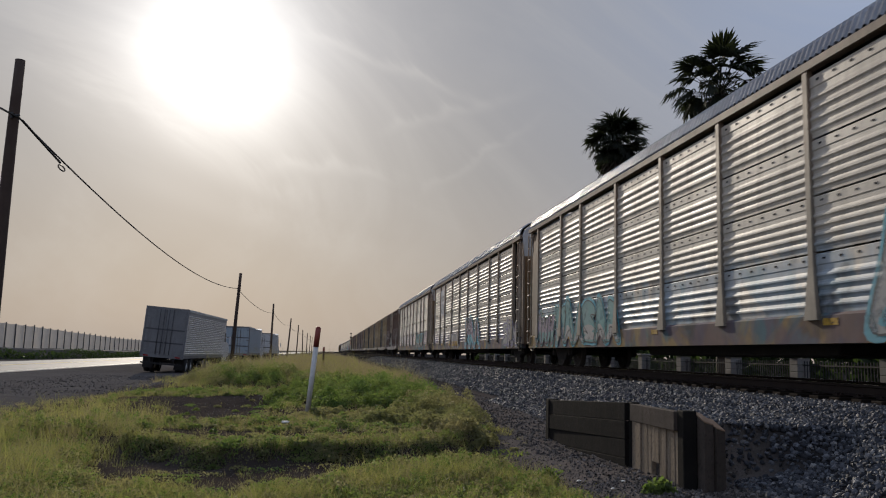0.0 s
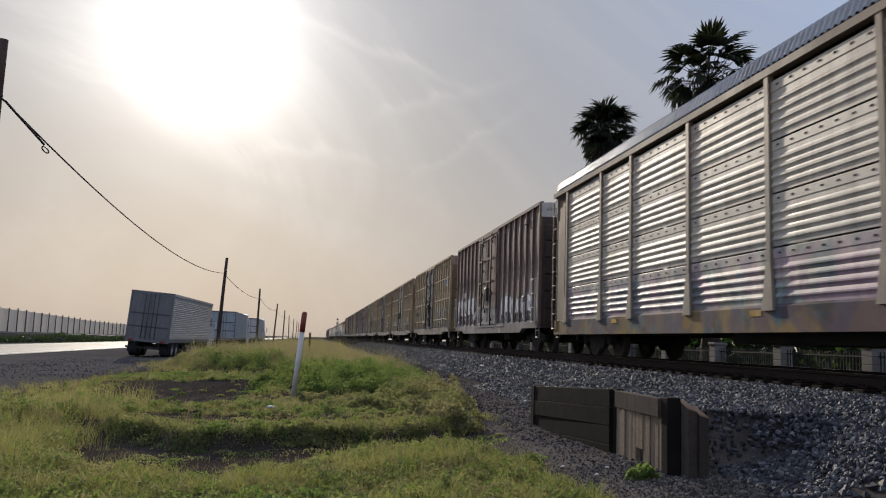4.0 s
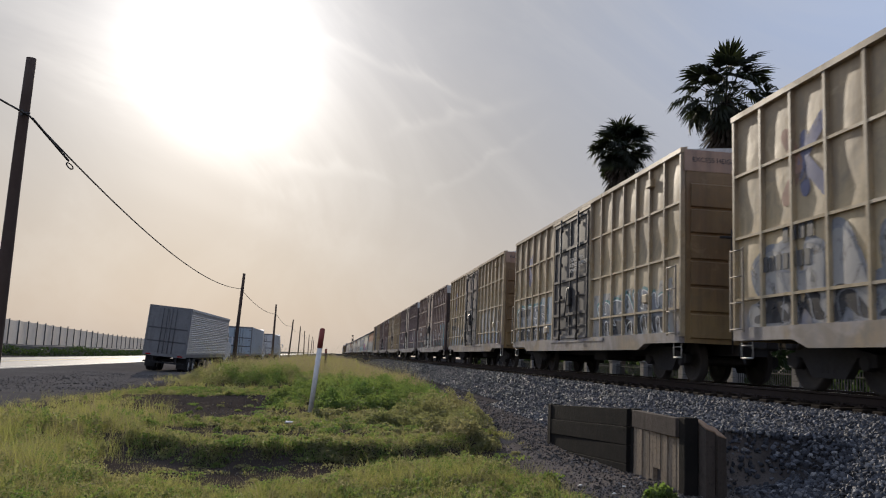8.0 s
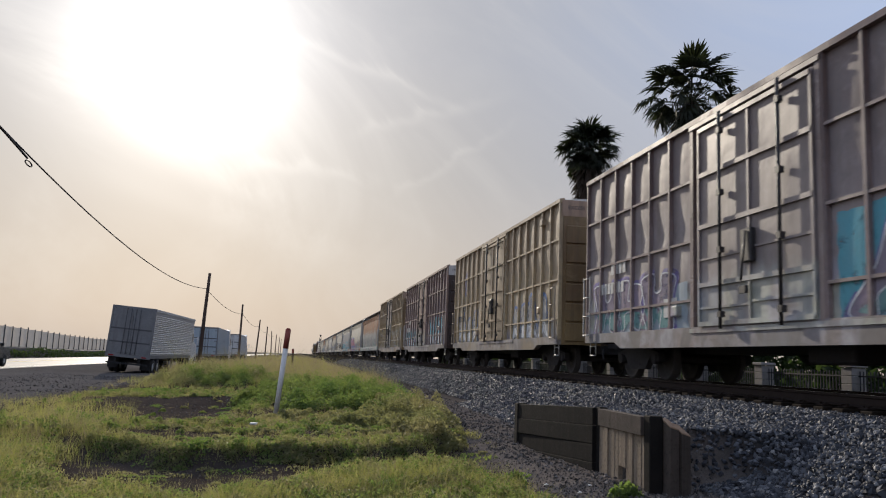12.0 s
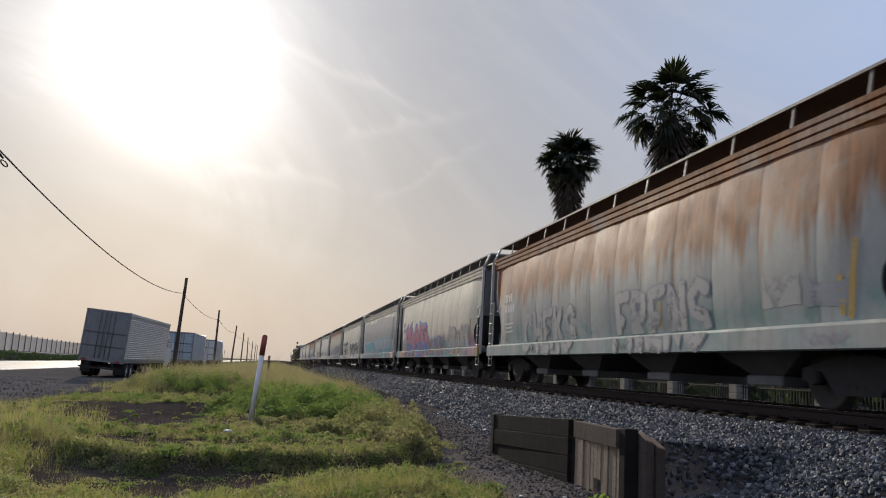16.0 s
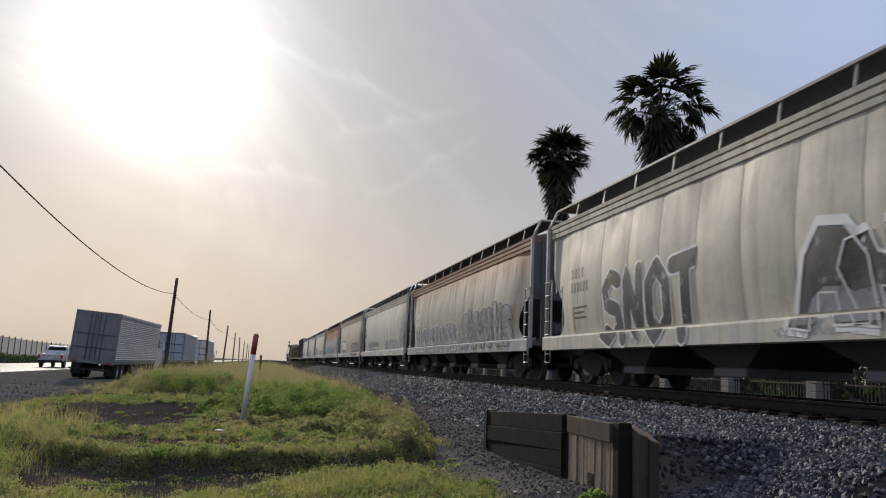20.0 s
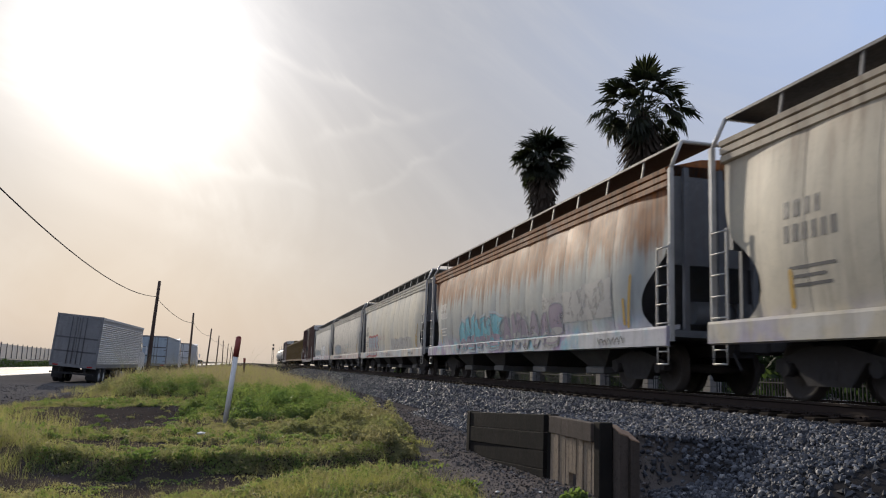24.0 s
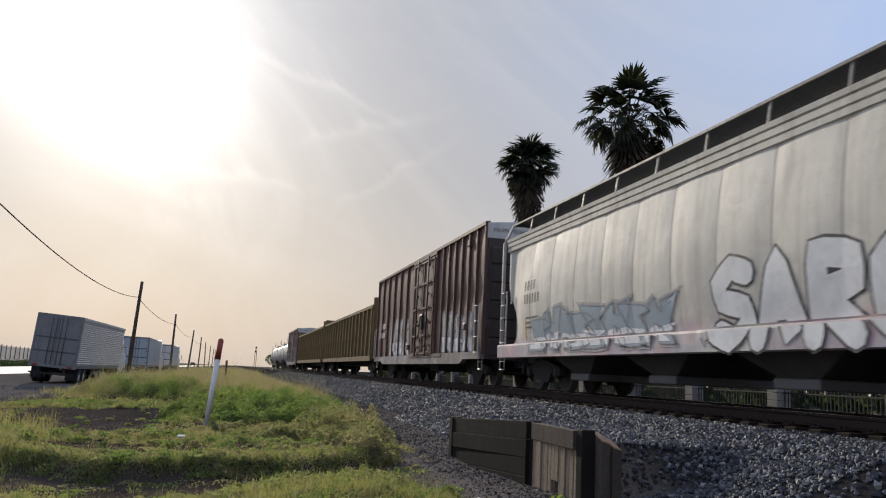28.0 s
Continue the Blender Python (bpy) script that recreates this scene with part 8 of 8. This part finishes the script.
def retaining_wall():
    ob = thing("retaining_wall", "low dark timber retaining wall holding back the ballast", "retaining wall")
    P = [(3.59, 12.40), (3.745, 9.50), (3.765, 8.09)]
    top, top_far = -0.235, -0.375
    rs = random.Random(8)

    def plank(p, q, z0, z1, th, mat, name="plank", drop=0.0):
        a, b = Vector((*p, 0)), Vector((*q, 0))
        d = (b - a).normalized()
        nrm = Vector((d.y, -d.x, 0)) * th
        bm = B()
        v = []
        for base in (a, b):
            for o in (Vector(), nrm):
                for z in (z0, z1):
                    v.append(bm.verts.new(base + o + Vector((0, 0, z - (drop if base is a else 0.0)))))
        for f in ((0, 1, 3, 2), (4, 6, 7, 5), (0, 4, 5, 1), (2, 3, 7, 6), (0, 2, 6, 4), (1, 5, 7, 3)):
            bm.faces.new([v[i] for i in f])
        bmesh.ops.bevel(bm, geom=bm.edges[:], offset=0.004, segments=1, affect="EDGES")
        return part(name, bm, M[mat], ob)

    # long wall of four stacked planks
    z = -1.12
    for i in range(4):
        h = (top - 0.0 - z) / (4 - i)
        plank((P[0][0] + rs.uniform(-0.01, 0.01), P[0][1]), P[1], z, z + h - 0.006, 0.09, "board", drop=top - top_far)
        z += h
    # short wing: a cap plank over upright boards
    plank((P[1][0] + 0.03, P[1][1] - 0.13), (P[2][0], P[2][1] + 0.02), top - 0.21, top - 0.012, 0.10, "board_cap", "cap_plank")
    n = 13
    for i in range(n):
        a = [P[1][k] + (P[2][k] - P[1][k]) * (0.10 + 0.90 * i / n) for k in (0, 1)]
        b = [P[1][k] + (P[2][k] - P[1][k]) * (0.10 + 0.90 * (i + 0.93) / n) for k in (0, 1)]
        # one board is broken off short over a small hole
        plank(a, b, -0.84 if i in (6, 7) else -1.16, top - 0.215, 0.05 + rs.uniform(0, 0.02), "board_grey", "upright_board")
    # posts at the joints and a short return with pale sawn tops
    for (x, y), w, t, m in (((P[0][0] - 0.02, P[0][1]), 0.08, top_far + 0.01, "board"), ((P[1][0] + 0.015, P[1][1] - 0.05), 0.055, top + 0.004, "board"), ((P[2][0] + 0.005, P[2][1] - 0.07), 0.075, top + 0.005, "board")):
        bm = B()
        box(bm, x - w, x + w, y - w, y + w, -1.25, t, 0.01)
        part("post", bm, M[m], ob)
    for k in range(2):
        bm = B()
        x0, hi = P[2][0] + 0.085 + k * 0.125, top - 0.012 - 0.06 * k
        ring = ((x0, 7.79, hi - 0.085), (x0 + 0.115, 7.83, hi - 0.115), (x0 + 0.115, 8.09, hi - 0.03), (x0, 8.07, hi))
        v = [bm.verts.new((x, y, -1.2)) for x, y, z in ring] + [bm.verts.new(q) for q in ring]
        for f in ((0, 3, 2, 1), (0, 1, 5, 4), (1, 2, 6, 5), (2, 3, 7, 6), (3, 0, 4, 7)):
            bm.faces.new([v[i] for i in f])
        p = part("return_post", bm, M["board_cap"], ob)
        bm = B()
        w = [bm.verts.new((x, y, z + d)) for d in (0.0, 0.012) for x, y, z in ring]
        for f in ((0, 3, 2, 1), (4, 5, 6, 7), (0, 1, 5, 4), (1, 2, 6, 5), (2, 3, 7, 6), (3, 0, 4, 7)):
            bm.faces.new([w[i] for i in f])
        part("sawn_top", bm, M["board_cut"], p, "pale sawn end grain")


retaining_wall()


def screen_fence():
    ob = thing("screen_fence", "tall pale screen fence with dark posts beyond the road", "fence")
    def top(y):
        return 2.35 - 0.95 * smooth(75, 140, y) - 0.1 * smooth(140, 300, y)
    def low(y):
        return -0.18 - 0.26 * smooth(75, 140, y)
    y = 62.0
    rs = random.Random(2)
    while y < 300:
        y2 = y + 2.6
        bm = B()
        g = []
        for i in range(7):
            t = i / 6
            yy = y + 2.6 * t
            sag = 0.10 * math.sin(math.pi * t)
            g.append([bm.verts.new((-32.0 + 0.10 * math.sin(math.pi * t) + 0.05 * math.sin(3 * t + y), yy, z)) for z in (low(yy), (low(yy) + top(yy)) / 2, top(yy) - sag)])
        for i in range(6):
            for j in range(2):
                bm.faces.new((g[i][j], g[i + 1][j], g[i + 1][j + 1], g[i][j + 1])).smooth = True
        part("screen_panel", bm, M["screen"], ob)
        bm = B()
        ln = rs.uniform(-0.05, 0.12)
        tube(bm, (-31.9, y, -1.8), (-31.9, y + ln, top(y) + rs.uniform(0.0, 0.15)), 0.07, n=6)
        part("fence_post", bm, M["iron"], ob)
        y = y2
    bm = B()
    prev = None
    for i in range(60):
        yy = 40 + i * 5.0
        z = low(yy) + 0.06 * math.sin(i * 1.7)
        cur = [bm.verts.new(q) for q in ((-30.6, yy, -2.2), (-30.9, yy, z - 0.12), (-31.4, yy, z), (-32.6, yy, z), (-33.0, yy, -2.2))]
        if prev:
            for k in range(4):
                bm.faces.new((prev[k], prev[k + 1], cur[k + 1], cur[k]))
        prev = cur
    part("base_wall", bm, M["wall_dark"], ob, "dark overgrown base bank")
    # dim bushes that show through and over the base
    pts = []
    for _ in range(9000):
        yy = rs.uniform(60, 300)
        hgt = 0.9 + 0.8 * noise.noise(Vector((yy * 0.12, 3.0, 0.0)))
        pts.append((-30.4 + rs.uniform(-0.6, 0.5), yy, low(yy) - 1.1 + rs.random() * max(0.3, hgt)))
    leaf_cloud("bushes", pts, M["bush"], "dark scrub along the foot of the screen fence", "bushes", 9, 0.16)


screen_fence()


def iron_fence():
    ob = thing("iron_fence", "black iron picket fence between concrete block pillars", "fence")
    X, zb, zt = 13.7, -0.95, 0.36
    def picket(bm):
        box(bm, -0.011, 0.011, -0.011, 0.011, 0, zt - zb)
    mp = shared("picket", picket, M["iron"])
    def course(bm):
        box(bm, -0.20, 0.20, -0.20, 0.20, 0, 0.19, 0.01)
    def cap(bm):
        box(bm, -0.24, 0.24, -0.24, 0.24, 0, 0.08, 0.015)
    mq, mc = shared("pillar_course", course, M["block"]), shared("pillar_cap", cap, M["block"])
    n = 0
    for i in range(16):
        y0 = 10.2 + i * 3.9
        foot = part("pillar", mq, None, ob, at=(X, y0, zb))
        for q in range(1, 7):
            part("block", mq, None, foot, at=(0, 0, q * 0.2))
        part("pillar_cap", mc, None, foot, at=(0, 0, 1.40))
        for z in (zb + 0.15, zt - 0.12):
            bm = B()
            box(bm, X - 0.018, X + 0.018, y0 + 0.2, y0 + 3.7, z - 0.018, z + 0.018)
            part("fence_rail", bm, M["iron"], ob)
        k = 0
        while k * 0.125 < 3.4:
            if n < 300:
                part("picket", mp, None, ob, at=(X, y0 + 0.28 + k * 0.125, zb))
                n += 1
            k += 1
    bm = B()
    for i in range(16):
        y0 = 10.2 + i * 3.9
        for k in range(28):
            if i * 28 + k >= 300:
                y = y0 + 0.28 + k * 0.125
                box(bm, X - 0.011, X + 0.011, y - 0.011, y + 0.011, zb, zt)
    rest = part("picket_row", bm, M["iron"], ob)
    rest["kind"] = "stuff"
    # low pale kerb wall and scrub behind the fence
    bm = B()
    box(bm, 15.6, 15.9, 8, 90, -1.1, -0.45, 0.02)
    setting("kerb_wall", bm, M["fence_pale"], "low pale sunlit kerb wall behind the iron fence", "wall")
    rs = random.Random(31)
    pts = []
    for _ in range(30000):
        y = rs.uniform(6, 95)
        h = 1.75 + 0.5 * noise.noise(Vector((y * 0.35, 1.0, 4.0)))
        pts.append((17.6 + rs.uniform(-0.9, 0.9), y, -1.0 + rs.random() ** 0.8 * h * 1.7))
    leaf_cloud("shrubs", pts, M["bush"], "dark garden shrubs behind the iron fence", "shrubs", 12, 0.17)
    pts = [(14.4 + rs.uniform(-0.4, 0.8), rs.uniform(10, 40), -1.0 + rs.random() * 0.35) for _ in range(3000)]
    leaf_cloud("flowers", pts, M["grass_dry"], "low dry orange-brown flowers at the fence", "flowers", 13, 0.06)


iron_fence()


def far_tree(x, y, h, r, seed, name="tree"):
    rs = random.Random(seed)
    ob = thing(name, "distant dark broadleaf tree near the horizon", "tree", "far trees", at=(x, y, ground_z(x, y)))
    bm = B()
    tube(bm, (0, 0, 0), (0, 0, h * 0.55), 0.22, 0.12, n=8)
    for i in range(6):
        a = i * 1.05
        tube(bm, (0, 0, h * (0.3 + 0.04 * i)), (math.cos(a) * r * 0.6, math.sin(a) * r * 0.6, h * 0.65), 0.09, 0.03, n=5)
    part("trunk", bm, M["palm_dead"], ob)
    lobes = [(rs.uniform(-0.55, 0.55) * r, rs.uniform(-0.55, 0.55) * r, h * rs.uniform(0.45, 0.85), r * rs.uniform(0.35, 0.6)) for _ in range(9)]
    pts = []
    for _ in range(2200):
        lx, ly, lz, lr = rs.choice(lobes)
        v = Vector((rs.gauss(0, 1), rs.gauss(0, 1), rs.gauss(0, 1))).normalized() * lr * rs.uniform(0.7, 1.05)
        pts.append((lx + v.x, ly + v.y, max(0.3, lz + v.z * 0.8)))
    leaf_cloud("crown", pts, M["bush"], "", "", seed, 0.30, parent=ob)


far_tree(16.0, 300, 8.6, 4.2, 41)
far_tree(20.0, 330, 7.5, 3.6, 42)
rs_far = random.Random(77)
for i in range(6):
    far_tree(-190 + i * 17 + rs_far.uniform(-5, 5), 900 + rs_far.uniform(-60, 200), rs_far.uniform(2.8, 4.0), rs_far.uniform(2.5, 5), 200 + i)


def signal_mast():
    ob = thing("signal_mast", "dark railway signal mast with a round top beside the track", "signal", at=(6.05, 226.0, ground_z(6.05, 226.0)))
    bm = B()
    for dx in (-0.25, 0.25):
        tube(bm, (dx, 0, 0), (dx * 0.8, 0, 5.2), 0.06, n=6)
    for i in range(9):
        tube(bm, (-0.24, 0, 0.4 + i * 0.55), (0.24, 0, 0.9 + i * 0.55), 0.03, n=5)
    part("lattice_mast", bm, M["iron"], ob)
    for z in (4.6, 5.7):
        bm = B()
        tube(bm, (0, -0.1, z), (0, 0.1, z), 0.26, n=16)
        part("signal_head", bm, M["black"], ob)


signal_mast()


# ---- road traffic ----
def vehicle(kind, mat, label, front0, t0, speed=21.3):
    """A vehicle that drives away along the near lane; front0 is its nose at t0."""
    L, W = {"suv": (4.9, 1.95), "pickup": (5.8, 2.0), "car": (4.7, 1.85)}[kind]
    ob = thing({"suv": "suv_car", "pickup": "pickup_truck", "car": "sedan_car"}[kind], label, "car")
    low = {"suv": [(0.05, 0.45), (0.0, 1.0), (0.12, 1.15), (L - 1.4, 1.15), (L - 0.2, 0.98), (L, 0.75), (L, 0.42)],
           "pickup": [(0.05, 0.55), (0.0, 1.10), (0.06, 1.15), (L - 1.6, 1.18), (L - 0.2, 1.05), (L, 0.8), (L, 0.48)],
           "car": [(0.05, 0.38), (0.0, 0.85), (0.2, 1.02), (L - 1.3, 0.98), (L - 0.2, 0.78), (L, 0.6), (L, 0.35)]}[kind]
    top = {"suv": [(0.15, 1.14), (0.42, 1.74), (0.7, 1.80), (2.9, 1.78), (3.65, 1.14)], "pickup": [(2.0, 1.14), (2.15, 1.80), (2.5, 1.87), (3.5, 1.85), (4.35, 1.16)], "car": [(0.6, 1.0), (1.3, 1.42), (2.2, 1.46), (2.7, 1.40), (3.6, 0.98)]}[kind]

    def solid(prof, w0, w1, mat_, name, parent):
        bm = B()
        zmin, zmax = min(p[1] for p in prof), max(p[1] for p in prof)
        rows = []
        for s in (-1, 1):
            rows.append([bm.verts.new((s * (w0 + (w1 - w0) * (z - zmin) / (zmax - zmin)), y, z)) for y, z in prof])
        n = len(prof)
        for i in range(n):
            bm.faces.new((rows[0][i], rows[0][(i + 1) % n], rows[1][(i + 1) % n], rows[1][i]))
        bm.faces.new(rows[0])
        bm.faces.new(rows[1][::-1])
        bmesh.ops.bevel(bm, geom=bm.edges[:], offset=0.04, segments=2, affect="EDGES")
        return part(name, bm, mat_, parent)
    body = solid(low, W / 2, W / 2 - 0.04, M[mat], "body", ob)
    solid(top, W / 2 - 0.05, W / 2 - 0.24, M[mat], "cabin", ob)
    y0, y1 = top[0][0], top[-1][0]
    for s in (-1, 1):
        for a, b in ((y0 + 0.55, (y0 + y1) / 2 - 0.05), ((y0 + y1) / 2 + 0.05, y1 - 0.6)):
            bm = B()
            zt, zb_ = top[2][1] - 0.10, top[0][1] + 0.06
            xt, xb = s * (W / 2 - 0.215), s * (W / 2 - 0.055)
            v = [bm.verts.new(q) for q in ((xb, a - 0.05, zb_), (xb, b, zb_), (xt, b - 0.08, zt), (xt, a + 0.1, zt))]
            bm.faces.new(v)
            bmesh.ops.solidify(bm, geom=bm.faces[:], thickness=0.02)
            part("side_window", bm, M["glass"], ob)
        bm = B()
        box(bm, s * (W / 2 - 0.12) - 0.09, s * (W / 2 - 0.12) + 0.09, -0.015, 0.05, 0.78, 1.05, 0.01)
        part("tail_lamp", bm, M["lamp_red"], ob)
        bm = B()
        box(bm, s * (W / 2 + 0.08) - 0.09, s * (W / 2 + 0.08) + 0.09, y1 - 0.62, y1 - 0.5, top[0][1] + 0.05, top[0][1] + 0.22, 0.02)
        part("mirror", bm, M[mat], ob)
    bm = B()
    (ya, za), (yb, zb2) = top[0], top[1]
    v = [bm.verts.new(q) for q in ((-W / 2 + 0.2, ya + 0.04, za + 0.10), (W / 2 - 0.2, ya + 0.04, za + 0.10), (W / 2 - 0.32, yb - 0.04, zb2 - 0.08), (-W / 2 + 0.32, yb - 0.04, zb2 - 0.08))]
    bm.faces.new(v)
    bmesh.ops.solidify(bm, geom=bm.faces[:], thickness=0.05)
    part("rear_window", bm, M["glass"], ob)
    bm = B()
    box(bm, -W / 2 + 0.06, W / 2 - 0.06, -0.09, 0.06, 0.42, 0.62, 0.03)
    part("bumper", bm, M["black"], ob)
    bm = B()
    box(bm, -0.16, 0.16, -0.03, 0.0, 0.76, 0.86)
    part("plate", bm, M["white"], ob)
    wheels = []
    for yy in (0.95, L - 0.95):
        for s in (-1, 1):
            wheels.append(wheel_pair(ob, s * (W / 2 - 0.12), yy, r=0.36, w=0.24))
    rows = []
    for i in range(15):
        t = i * 2.0
        rows.append((t, pose(-17.65, front0 + speed * (t - t0) - L, -1.135)))
    DRIVERS.append((ob, rows))


vehicle("suv", "car_dark", "dark sport utility vehicle driving away on the road", 51.6, 12.0, 21.5)
vehicle("pickup", "car_silver", "silver pickup truck driving away on the road", 57.9, 19.0, 21.3)
vehicle("car", "car_white", "white car driving away on the road", 63.7, 25.0, 21.0)


def litter():
    rs = random.Random(14)
    for i, (x, y) in enumerate(((-0.55, 12.6), (0.7, 9.2), (-2.6, 9.5), (3.2, 8.35), (3.0, 8.1), (3.55, 8.05), (2.8, 8.6))):
        ob = thing("litter", "small crumpled pale scrap lying on the verge", "litter", "scraps on the verge", at=(x, y, ground_z(x, y) + (0.13 if i < 1 else 0.0)))
        bm = B()
        bmesh.ops.create_icosphere(bm, subdivisions=1, radius=0.022 if i else 0.05)
        for v in bm.verts:
            v.co = Vector((v.co.x * rs.uniform(0.7, 1.6), v.co.y * rs.uniform(0.6, 1.3), v.co.z * rs.uniform(0.3, 0.7) + 0.02))
        part("scrap", bm, M["white"], ob)


litter()
motions()
